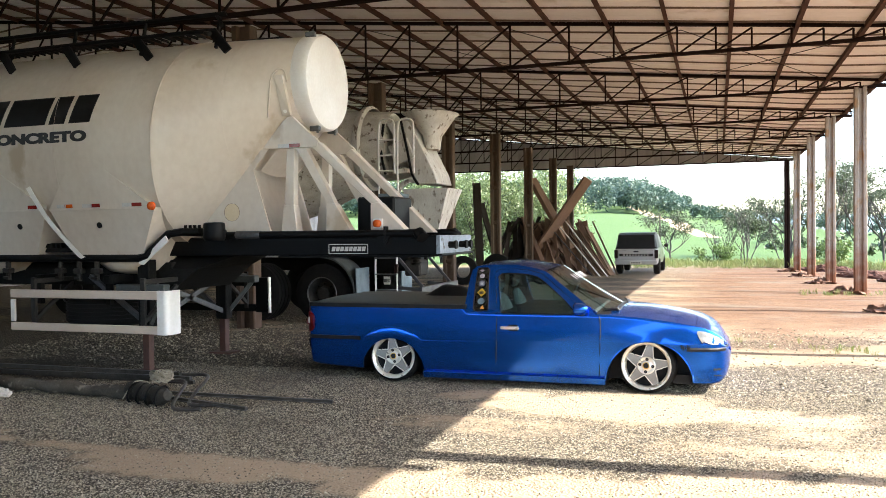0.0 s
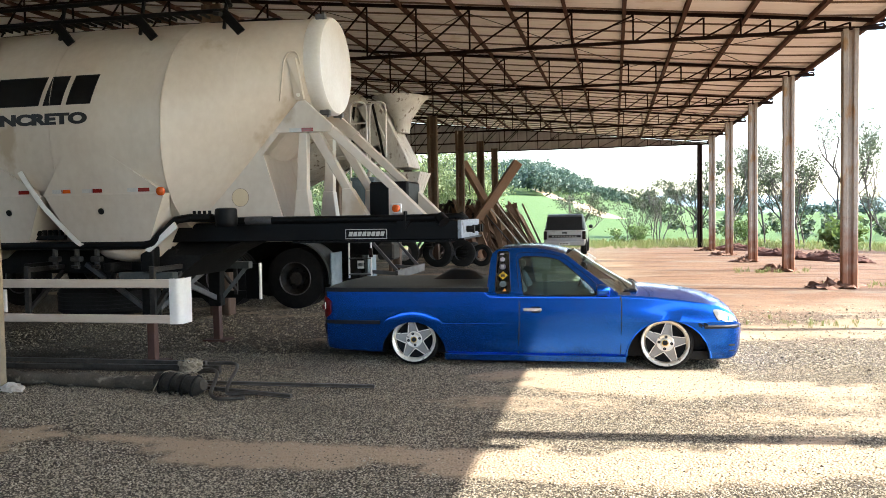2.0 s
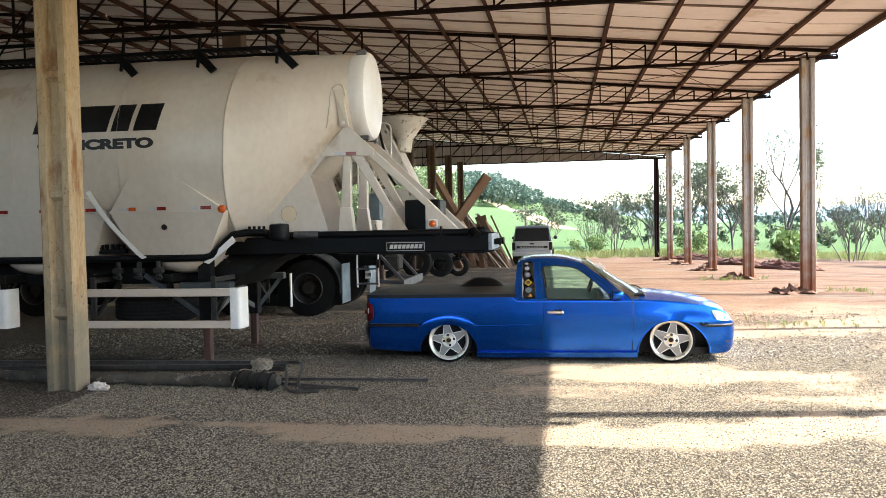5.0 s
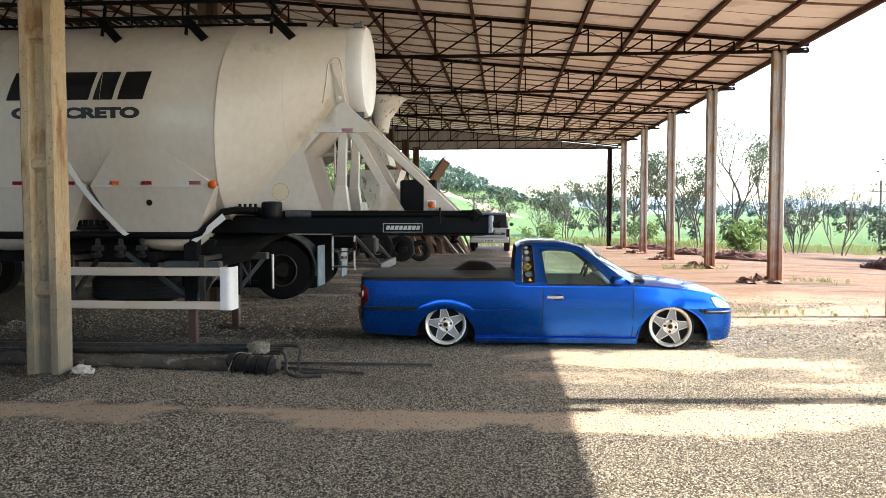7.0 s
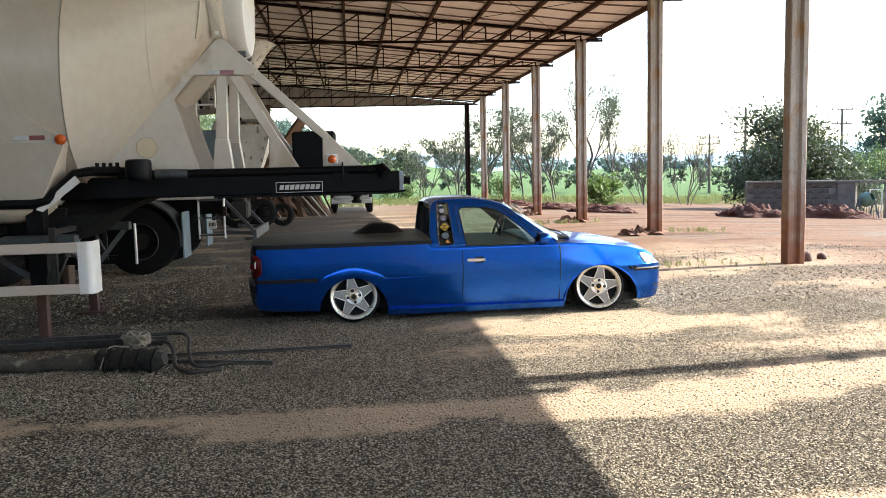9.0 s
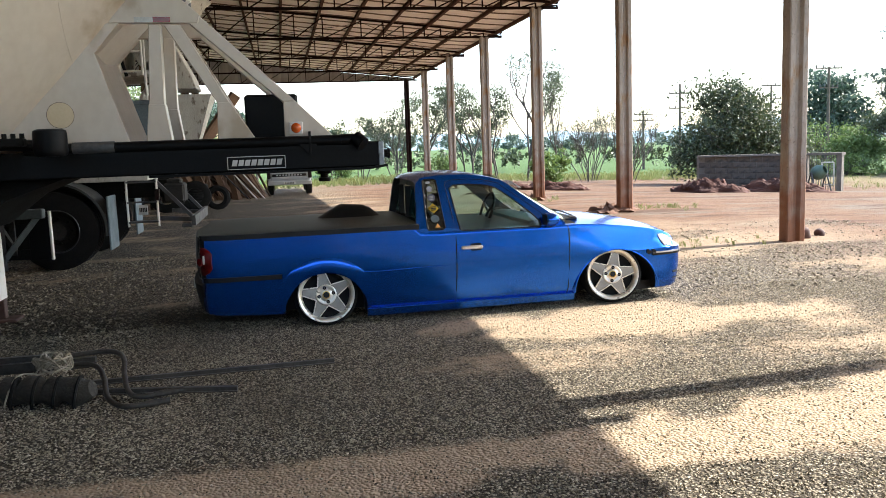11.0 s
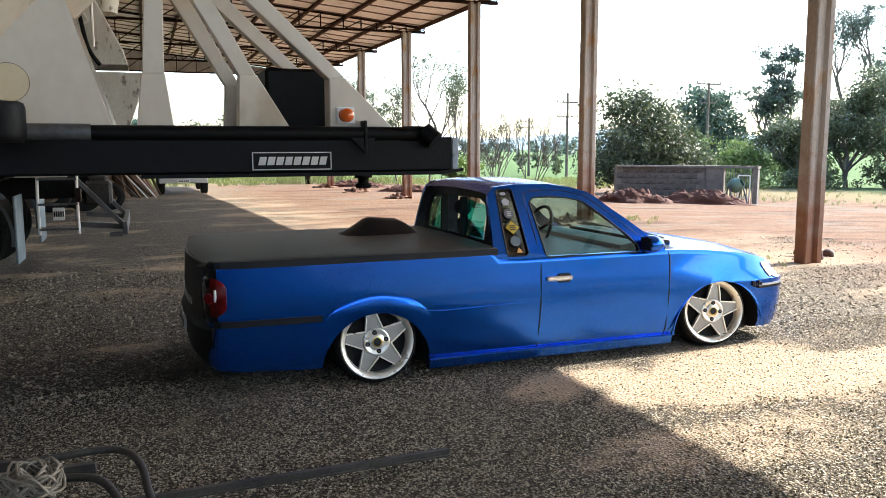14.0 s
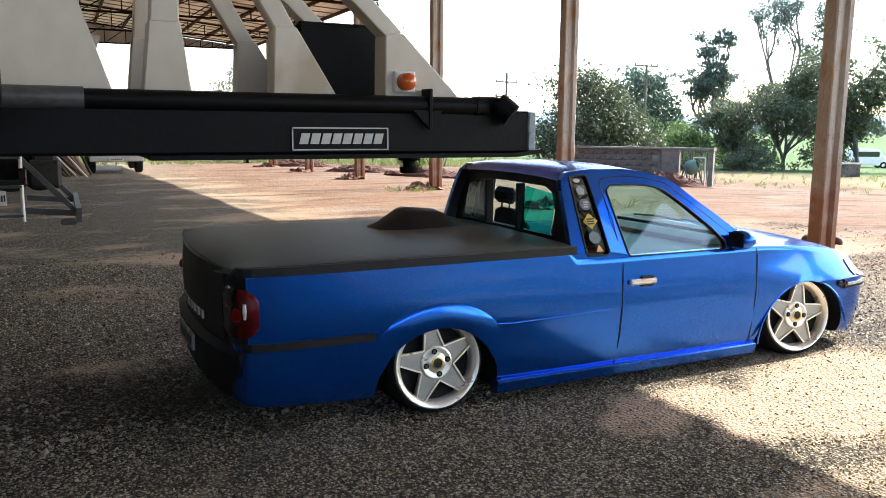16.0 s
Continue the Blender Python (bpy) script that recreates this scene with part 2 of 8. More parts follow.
gx, gy = lines(-1600, 1600, -16, 12, 0.2), lines(-1600, 2400, -20, 12, 0.2)
gverts = [(x, y, gz(x, y) + 0.018 * noise.noise((x * 0.6, y * 0.6, 0)) * (1 if abs(x) < 30 and abs(y) < 40 else 0)) for y in gy for x in gx]
nx = len(gx)
gfaces = [(j * nx + i, j * nx + i + 1, (j + 1) * nx + i + 1, (j + 1) * nx + i) for j in range(len(gy) - 1) for i in range(nx - 1)]
gme = bpy.data.meshes.new("ground")
gme.from_pydata(gverts, [], gfaces)
gme.shade_smooth()


def sand_at(x, y):
    """How far fine sand covers the stone: worn wheel tracks and patches."""
    n1 = noise.noise((x * .35 + 3, y * .9, 1.7))
    n2 = noise.noise((x * 1.3, y * 2.6, 4.2))
    n3 = noise.noise((x * 4.1, y * 5.2, 9.2))
    band = 0.0
    for cx, cy, ax, ay in ((-6.85, -12.0, 1.05, .27), (-4.65, -11.95, 1.15, .33), (-9.3, -11.95, 1.1, .30), (-2.9, -11.55, .9, .35), (-3.4, -13.9, 1.7, .40), (-7.3, -14.3, 1.2, .35), (-4.3, -9.35, 1.5, .40)):
        band = max(band, sstep(-.9, .6, 1 - ((x - cx) / ax) ** 2 - ((y - cy) / ay) ** 2 + .9 * n2 + .8 * n3))
    v = .85 * band + .55 * n1 + .30 * n2 + .16 * n3 + .27 * sstep(-6.0, -3.0, x) + .30 * math.exp(-((y + 9.9 + .5 * n1) / .7) ** 2) * sstep(-6.6, -5.2, x) + .34 * sstep(-7.0, -4.5, y) * (.75 + .25 * sstep(-7.5, -4.5, x))
    return sstep(.10, .72, v)


def oil_shade_at(x, y):
    """Painted shade under the trailer and round the car's tail, plus an oily smear."""
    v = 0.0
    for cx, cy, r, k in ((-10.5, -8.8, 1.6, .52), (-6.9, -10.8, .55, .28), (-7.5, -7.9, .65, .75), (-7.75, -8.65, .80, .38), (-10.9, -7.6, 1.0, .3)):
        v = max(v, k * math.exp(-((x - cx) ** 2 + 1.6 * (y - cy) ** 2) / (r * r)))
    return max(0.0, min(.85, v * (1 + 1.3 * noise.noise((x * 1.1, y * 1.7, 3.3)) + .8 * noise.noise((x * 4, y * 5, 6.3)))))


oat = gme.attributes.new("oil_shade", "FLOAT", "POINT")
oat.data.foreach_set("value", [oil_shade_at(v[0], v[1]) if -18 < v[0] < 4 and -22 < v[1] < 4 else 0.0 for v in gverts])
at = gme.attributes.new("sand", "FLOAT", "POINT")
at.data.foreach_set("value", [sand_at(v[0], v[1]) if -18 < v[0] < 14 and -22 < v[1] < 14 else .5 for v in gverts])


def ground_material():
    m = bpy.data.materials.new("gravel_and_red_earth")
    m.use_nodes = True
    nt = m.node_tree
    nd, ln = nt.nodes, nt.links
    b = nd["Principled BSDF"]
    tc = nd.new("ShaderNodeTexCoord")

    def nz(s, d=4.0, stretch=(1, 1, 1), rough=0.55):
        mp = nd.new("ShaderNodeMapping")
        mp.inputs["Scale"].default_value = stretch
        ln.new(tc.outputs["Object"], mp.inputs[0])
        n = nd.new("ShaderNodeTexNoise")
        n.inputs["Scale"].default_value, n.inputs["Detail"].default_value, n.inputs["Roughness"].default_value = s, d, rough
        ln.new(mp.outputs[0], n.inputs["Vector"])
        return n.outputs["Fac"]

    def ramp(x, lo, hi, a=0.0, bb=1.0):
        r = nd.new("ShaderNodeMapRange")
        for i, v in enumerate((lo, hi, a, bb)):
            r.inputs[i + 1].default_value = v
        ln.new(x, r.inputs[0])
        return r.outputs[0]

    def op(kind, a, bb):
        x = nd.new("ShaderNodeMath")
        x.operation = kind
        for i, v in enumerate((a, bb)):
            if isinstance(v, (int, float)):
                x.inputs[i].default_value = v
            else:
                ln.new(v, x.inputs[i])
        return x.outputs[0]

    def mix(f, a, bb):
        x = nd.new("ShaderNodeMix")
        x.data_type = "RGBA"
        ln.new(f, x.inputs[0])
        for i, v in ((6, a), (7, bb)):
            if isinstance(v, tuple):
                x.inputs[i].default_value = (*v, 1)
            else:
                ln.new(v, x.inputs[i])
        return x.outputs[2]

    sp = nd.new("ShaderNodeSeparateXYZ")
    ln.new(tc.outputs["Object"], sp.inputs[0])
    X, Y = sp.outputs[0], sp.outputs[1]
    vo = nd.new("ShaderNodeTexVoronoi")
    vo.inputs["Scale"].default_value = 56.0
    ln.new(tc.outputs["Object"], vo.inputs["Vector"])
    # crushed stone: each stone its own grey or brown
    sepc = nd.new("ShaderNodeSeparateColor")
    ln.new(vo.outputs["Color"], sepc.inputs[0])
    stone = mix(ramp(sepc.outputs[0], 0.0, 1.0), (0.085, 0.075, 0.057), (0.43, 0.372, 0.282))
    # gaps between the stones blackened, their shade put into the colour
    stone = mix(ramp(vo.outputs["Distance"], 0.28, 0.55, 0.0, 0.94), stone, (0.040, 0.032, 0.024))
    dirt = mix(nz(9, 5), (0.375, 0.288, 0.198), (0.30, 0.225, 0.152))
    dirt = mix(ramp(nz(60, 5, (1, 1, 1), 0.7), 0.54, 0.68, 0.0, 0.5), dirt, (0.17, 0.124, 0.087))
    # fine sand where the stone is worn away
    sand = nd.new("ShaderNodeAttribute")
    sand.attribute_name = "sand"
    mask = op("ADD", sand.outputs["Fac"], op("ADD", op("MULTIPLY", op("SUBTRACT", nz(9.0, 7, (1, 1, 1), 0.65), 0.5), 1.5), op("MULTIPLY", op("SUBTRACT", nz(70.0, 4), 0.5), 0.7)))
    near = mix(ramp(mask, 0.32, 0.90), stone, dirt)
    # the painted shade and the oily smear darken stone and sand
    oil_shade = nd.new("ShaderNodeAttribute")
    oil_shade.attribute_name = "oil_shade"
    near = mix(oil_shade.outputs["Fac"], near, (0.042, 0.036, 0.028))
    # red earth of the open yard
    red = mix(ramp(nz(1.3, 6, (0.5, 1.2, 1)), 0.3, 0.7), (0.152, 0.084, 0.050), (0.195, 0.128, 0.084))
    red = mix(ramp(nz(24, 4), 0.48, 0.70), red, (0.10, 0.063, 0.043))
    red = mix(ramp(nz(5.5, 7, (0.7, 1.6, 1), 0.7), 0.50, 0.66, 0.0, 0.8), red, (0.10, 0.062, 0.042))
    red = mix(ramp(nz(0.45, 6, (0.6, 1.3, 1), 0.65), 0.52, 0.62, 0.0, 0.75), red, (0.155, 0.135, 0.108))
    # wheel ruts drawn out across the yard
    red = mix(ramp(nz(1.0, 6, (0.22, 1.1, 1), 0.65), 0.52, 0.60, 0.0, 0.8), red, (0.078, 0.042, 0.027))
    inside = ramp(op("ADD", X, op("MULTIPLY", nz(0.7, 5), 4.0)), -4.2, -1.4)
    away = op("MAXIMUM", op("MULTIPLY", inside, ramp(op("ADD", Y, op("MULTIPLY", nz(0.5, 4), 9.0)), -2.5, 2.5)), ramp(op("ADD", X, op("MULTIPLY", nz(0.5, 4), 5.0)), 0.8, 5.0))
    col = mix(away, near, red)
    grass = mix(nz(0.05, 5), (0.062, 0.110, 0.036), (0.086, 0.132, 0.050))
    grass = mix(ramp(nz(2.5, 6), 0.5, 0.8), grass, (0.048, 0.092, 0.018))
    edge = op("MULTIPLY", nz(0.35, 5), 9.0)
    field = op("MAXIMUM", ramp(op("ADD", Y, edge), 36.0, 39.0), ramp(op("ADD", X, edge), 27.0, 33.0))
    dry = mix(nz(1.5, 6), (0.205, 0.160, 0.092), (0.15, 0.128, 0.064))
    verge = op("MAXIMUM", ramp(op("ADD", Y, edge), 33.0, 36.0), ramp(op("ADD", X, edge), 20.0, 24.0))
    col = mix(verge, col, dry)
    col = mix(field, col, grass)
    # a pale farm track up the slope
    path = op("SUBTRACT", op("ADD", op("MULTIPLY", Y, 0.16), op("MULTIPLY", nz(0.012, 3), 14.0)), op("MULTIPLY", X, -1.0))
    on = op("MULTIPLY", op("LESS_THAN", op("ABSOLUTE", op("SUBTRACT", path, 22.0), 0), 2.2), op("GREATER_THAN", Y, 120.0))
    col = mix(on, col, (0.55, 0.42, 0.27))
    ln.new(col, b.inputs["Base Color"])
    b.inputs["Roughness"].default_value = 0.95
    b.inputs["Specular IOR Level"].default_value = 0.15
    bp = nd.new("ShaderNodeBump")
    bp.inputs["Strength"].default_value, bp.inputs["Distance"].default_value = 0.7, 0.016
    hgt = op("ADD", op("MULTIPLY", vo.outputs["Distance"], -1.2), op("ADD", op("MULTIPLY", nz(9, 6), 0.6), op("MULTIPLY", nz(2.4, 6, (0.5, 1.4, 1)), 6.0)))
    ln.new(hgt, bp.inputs["Height"])
    ln.new(bp.outputs[0], b.inputs["Normal"])
    return m


M_GROUND = ground_material()
ground = link("ground", gme, M_GROUND)
tagged(ground, "crushed stone and red earth yard running out to green fields", "ground", kind="structure")

# ---- shed ----
BAY, RIDGE, SLOPE, EAVE = 5.6, -21.5, 0.10, 5.13
BAYS = range(-4, 6)
Y0, Y1 = -4 * BAY - 1.2, 28.3


def rz_top(x):
    """Top chord height."""
    return EAVE + SLOPE * -x if x > RIDGE else EAVE + SLOPE * (-RIDGE - (RIDGE - x))


# roof: ribbed sheets in lapped runs
def roof_sheet():
    bm = bmesh.new()
    xs = [0.62 - k * 1.30 for k in range(0, 30)]
    sag = [rng.uniform(-0.010, 0.008) for _ in xs]
    run = 1.02
    y = Y0
    prof = [(0.0, 0.0), (0.006, -0.030), (0.046, -0.030), (0.056, 0.030), (0.08, 0.030), (0.12, 0.0), (0.30, 0.0), (0.315, -.010), (0.335, -.010), (0.35, 0.0), (0.64, 0.0), (0.655, -.010), (0.675, -.010), (0.69, 0.0), (1.02, 0.0)]
    while y < Y1:
        rows = []
        for i, x in enumerate(xs):
            z = rz_top(min(x, 0.0) if x > 0 else x) + 0.10 + (-0.012 * max(x, 0)) + sag[i]
            wav = rng.uniform(-.018, .018)
            rows.append([bm.verts.new((x, y + a + (wav if k < 4 else 0), z + b)) for k, (a, b) in enumerate(prof)])
        for a, b in zip(rows, rows[1:]):
            for k in range(len(prof) - 1):
                f = bm.faces.new((a[k], a[k + 1], b[k + 1], b[k]))
                f.material_index = 1 if k < 3 else 0
        y += run
    return bm


bm = roof_sheet()
roof = part("roof", bm, M_SHEET)
roof.data.materials.append(M_LAP)
sol = roof.modifiers.new("thickness", "SOLIDIFY")
sol.thickness, sol.offset = 0.03, 1.0
tagged(roof, "cream corrugated roof sheets on rusty purlins, open sided", "roof", kind="structure")

for k in range(19):
    x = 0.42 - 1.17 * k
    if x < RIDGE:
        break
    z = rz_top(x) + 0.045
    bm = bmesh.new()
    box(bm, (x - 0.028, Y0, z - 0.055), (x + 0.028, Y1, z + 0.05))
    box(bm, (x + 0.028, Y0, z - 0.055), (x + 0.05, Y1, z - 0.045))
    p = part("purlin", bm, M_PURLIN)
    tagged(p, "rusty steel purlin under the roof sheets", "purlin", "roof purlins", "structure")


def web_mesh(a, b, w):
    bm = bmesh.new()
    bar(bm, a, b, w, w, (0, 1, 0))
    return to_mesh("web", bm)


def truss():
    """Lattice rafter: two chords of paired angles, uprights and diagonals."""
    t = thing("roof_truss", (0, 0, 0), "rusty brown steel lattice truss under the roof", "truss", "roof trusses", kind="structure")
    bm = bmesh.new()
    for s in (-0.035, 0.035):
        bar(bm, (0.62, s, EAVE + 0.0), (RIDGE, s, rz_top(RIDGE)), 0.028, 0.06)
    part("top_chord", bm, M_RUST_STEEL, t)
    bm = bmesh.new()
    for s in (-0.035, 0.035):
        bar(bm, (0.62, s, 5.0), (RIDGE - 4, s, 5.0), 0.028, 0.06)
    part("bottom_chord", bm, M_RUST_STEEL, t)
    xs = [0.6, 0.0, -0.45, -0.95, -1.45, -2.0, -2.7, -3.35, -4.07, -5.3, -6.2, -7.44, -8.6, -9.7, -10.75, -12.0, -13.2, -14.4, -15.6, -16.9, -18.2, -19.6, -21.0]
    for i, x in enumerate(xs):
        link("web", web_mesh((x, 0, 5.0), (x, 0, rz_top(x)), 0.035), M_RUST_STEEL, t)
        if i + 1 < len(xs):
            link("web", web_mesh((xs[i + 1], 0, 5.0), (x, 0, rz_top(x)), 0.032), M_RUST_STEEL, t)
    return t


t0 = truss()
t0.matrix_basis = pose(0, 0, 0)
for k in BAYS:
    if k:
        copy_thing(t0, pose(0, k * BAY if k < 5 else 28.1, 0))

# thin cross bracing rods in the roof plane
for k in (-2, 0, 2):
    for j in range(3):
        xa, xb = -0.5 - j * 3.5, -4.0 - j * 3.5
        for a, b in ((xa, xb), (xb, xa)):
            bm = bmesh.new()
            rod(bm, (a, k * BAY, rz_top(a) - 0.06), (b, (k + 1) * BAY, rz_top(b) - 0.06), 0.008, seg=5)
            tagged(part("bracing_rod", bm, M_RUST_STEEL), "thin rusty bracing rod in the roof plane", "rod", "bracing rods", "structure")

# sheeted gable over the last truss
bm = bmesh.new()
n = 150
prev = None
for i in range(n + 1):
    x = 0.45 - i * (0.45 - RIDGE) / n
    y = 28.22 + (0.03 if i % 3 == 0 else 0.0)
    cur = (bm.verts.new((x, y, 4.98)), bm.verts.new((x, y, max(5.0, rz_top(x) + 0.02))))
    if prev:
        bm.faces.new((prev[0], cur[0], cur[1], prev[1]))
    prev = cur
gable = part("gable_cladding", bm, M_CLAD)
gable.modifiers.new("thickness", "SOLIDIFY").thickness = 0.012
tagged(gable, "grey ribbed metal sheets closing the gable", "cladding", kind="structure")

# far side wall, ribbed, carried up to the roof to keep light out
bm = bmesh.new()
prev = None
y, i = Y0, 0
while y < 29:
    x = -26.0 + (0.04 if i % 3 == 0 else 0.0)
    cur = (bm.verts.new((x, y, -0.7)), bm.verts.new((x, y, 6.9)))
    if prev:
        bm.faces.new((prev[0], cur[0], cur[1], prev[1]))
    prev, y, i = cur, y + 0.2, i + 1
wall = part("wall_west", bm, M_CLAD)
wall.modifiers.new("thickness", "SOLIDIFY").thickness = 0.05
tagged(wall, "grey ribbed metal sheet wall closing the shed", "wall", kind="structure")
# added wall behind the camera, never in view, to cut light from the south
bm = bmesh.new()
prev = None
for i in range(137):
    x = -26.0 + i * 0.2
    y = Y0 - 0.1 + (0.04 if i % 3 == 0 else 0.0)
    cur = (bm.verts.new((x, y, -0.7)), bm.verts.new((x, y, 6.3 if x < -17 else 3.0)))
    if prev:
        bm.faces.new((prev[0], cur[0], cur[1], prev[1]))
    prev = cur
wall = part("wall_south", bm, M_CLAD)
wall.modifiers.new("thickness", "SOLIDIFY").thickness = 0.05
tagged(wall, "unseen grey ribbed sheet wall added to hold light back", "wall", kind="structure")


def i_column(height, w=0.34, d=0.30, web=0.11, sockets=False):
    """Precast concrete post of I section, with chamfered flanges and small holes up the web."""
    bm = bmesh.new()
    hw, hd, t = w / 2, d / 2, 0.085
    ring = [(-hw + 0.015, -hd), (-hw + t, -hd), (-hw + t + 0.03, -web / 2), (hw - t - 0.03, -web / 2), (hw - t, -hd), (hw - 0.015, -hd), (hw, -hd + 0.015), (hw, hd - 0.015),
            (hw - 0.015, hd), (hw - t, hd), (hw - t - 0.03, web / 2), (-hw + t + 0.03, web / 2), (-hw + t, hd), (-hw + 0.015, hd), (-hw, hd - 0.015), (-hw, -hd + 0.015)]
    zs = [-0.5 + k * (height + 0.5) / 14 for k in range(15)]
    rings = []
    for z in zs:
        rings.append([(x + 0.006 * noise.noise((x * 9, y * 9, z * 2)), y + 0.006 * noise.noise((x * 9 + 5, y * 9, z * 2)), z) for x, y in ring])
    loft(bm, rings)
    if sockets:
        z = 0.82
        while z < height - 0.4:
            for s in (-1, 1):
                a, b = s * (hd - .022), s * (web / 2 - .01)
                loft(bm, [[(x, b, z - .085), (x, a, z - .035), (x, a, z + .030), (x, b, z + .105)] for x in (-hw + t - .02, hw - t + .02)])
            z += 1.23
    else:
        z = 0.9
        while z < height:
            rod(bm, (0, -web / 2 - 0.004, z), (0, web / 2 + 0.004, z), 0.014, seg=8)
            z += 0.62
    return bm


M_EARTH_FOOT = mat("red_earth_stain", (0.12, 0.055, 0.032), (0.17, 0.095, 0.06), 0.9, 0, 4, 40, 0.3)


def column_material(name, base, stain, foot):
    """Concrete with rusty earth splashed up its foot to an uneven line."""
    m = mat(name, *base, 0.85, 0.0, 2.0, 35, 0.35, wear=stain, wear_at=0.56, stretch=(1, 1, 0.3))
    nt = m.node_tree
    nd, ln = nt.nodes, nt.links
    b = nd["Principled BSDF"]
    src = b.inputs["Base Color"].links[0].from_socket
    tc, sp, n, a, r, mx = nd.new("ShaderNodeTexCoord"), nd.new("ShaderNodeSeparateXYZ"), nd.new("ShaderNodeTexNoise"), nd.new("ShaderNodeMath"), nd.new("ShaderNodeMapRange"), nd.new("ShaderNodeMix")
    ln.new(tc.outputs["Object"], sp.inputs[0])
    ln.new(tc.outputs["Object"], n.inputs["Vector"])
    n.inputs["Scale"].default_value, n.inputs["Detail"].default_value = 3.5, 6
    a.operation = "MULTIPLY_ADD"
    a.inputs[1].default_value = -2.2
    ln.new(n.outputs["Fac"], a.inputs[0])
    ln.new(sp.outputs[2], a.inputs[2])
    r.inputs[1].default_value, r.inputs[2].default_value, r.inputs[3].default_value, r.inputs[4].default_value = 0.25, -0.75, 0.0, 0.92
    ln.new(a.outputs[0], r.inputs[0])
    mx.data_type = "RGBA"
    ln.new(r.outputs[0], mx.inputs[0])
    ln.new(src, mx.inputs[6])
    mx.inputs[7].default_value = (*foot, 1)
    # small dark pits and smears
    n2, r2, m2 = nd.new("ShaderNodeTexNoise"), nd.new("ShaderNodeMapRange"), nd.new("ShaderNodeMix")
    n2.inputs["Scale"].default_value, n2.inputs["Detail"].default_value, n2.inputs["Roughness"].default_value = 26, 5, 0.65
    ln.new(tc.outputs["Object"], n2.inputs["Vector"])
    r2.inputs[1].default_value, r2.inputs[2].default_value, r2.inputs[4].default_value = 0.60, 0.70, 0.75
    ln.new(n2.outputs["Fac"], r2.inputs[0])
    m2.data_type = "RGBA"
    ln.new(r2.outputs[0], m2.inputs[0])
    ln.new(mx.outputs[2], m2.inputs[6])
    m2.inputs[7].default_value = (0.11, 0.075, 0.048, 1)
    ln.new(m2.outputs[2], b.inputs["Base Color"])
    return m


M_COL_OUT = column_material("splashed_concrete", ((0.35, 0.30, 0.25), (0.245, 0.195, 0.148)), (0.27, 0.145, 0.055), (0.21, 0.078, 0.034))
M_COL_IN = column_material("stained_concrete", ((0.44, 0.335, 0.205), (0.31, 0.20, 0.095)), (0.22, 0.10, 0.035), (0.17, 0.145, 0.10))

outer_y = [-22.4, -16.6, -10.95, -5.56, 0.0, 5.62, 11.2, 16.8, 22.6, 28.1]
for i, y in enumerate(outer_y):
    g = gz(0, y)
    last = i == len(outer_y) - 1
    bm = i_column(5.0 - g, 0.26 if last else 0.285, 0.18 if last else 0.19, 0.09)
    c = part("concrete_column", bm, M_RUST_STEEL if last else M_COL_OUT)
    c.location = (0, y, g)
    tagged(c, "dark steel corner post of the shed" if last else "tall precast concrete column stained red at its foot", "column", "outer columns", "structure")
    # spread of spoil round the foot
    if not last and y > -3:
        bm = bmesh.new()
        bmesh.ops.create_icosphere(bm, subdivisions=4, radius=1.0)
        for v in bm.verts:
            s = 1 + 0.6 * noise.noise(v.co * 2.2 + Vector((y, 0, 0))) + 0.2 * noise.noise(v.co * 9)
            v.co = Vector((v.co.x * 0.46 * s, v.co.y * 0.36 * s, max(v.co.z, -0.1) * (0.12 + 0.16 * noise.noise(v.co * 4 + Vector((0, y, 0))) + 0.10 * noise.noise(v.co * 11))))
        h = part("earth_mound", bm, M_EARTH_FOOT, smooth=60)
        h.location = (-0.25, y + 0.1, gz(-0.25, y) - 0.01)
        tagged(h, "low heap of reddish earth round a column foot", "earth heap", "earth at columns")

# concrete of the far inner columns, darkened to carry the shade they stand in
M_COL_FAR = column_material("shade_dark_concrete", ((0.135, 0.092, 0.058), (0.085, 0.055, 0.036)), (0.10, 0.05, 0.025), (0.08, 0.05, 0.035))
inner_y = [-15.9, -10.5, -4.9, 0.6, 5.75, 11.0, 16.2, 21.5, 26.2]
for i, y in enumerate(inner_y):
    x = -10.36 if y < -8 else -10.75
    g = gz(x, y)
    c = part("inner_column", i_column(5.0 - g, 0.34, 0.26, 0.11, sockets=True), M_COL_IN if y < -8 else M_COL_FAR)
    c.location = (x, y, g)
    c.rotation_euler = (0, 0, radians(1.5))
    tagged(c, "thick precast concrete column with ochre stains" if y < -8 else "precast concrete column with its shade painted dark", "column", "inner columns", "structure")


# ---- blue pickup car ----


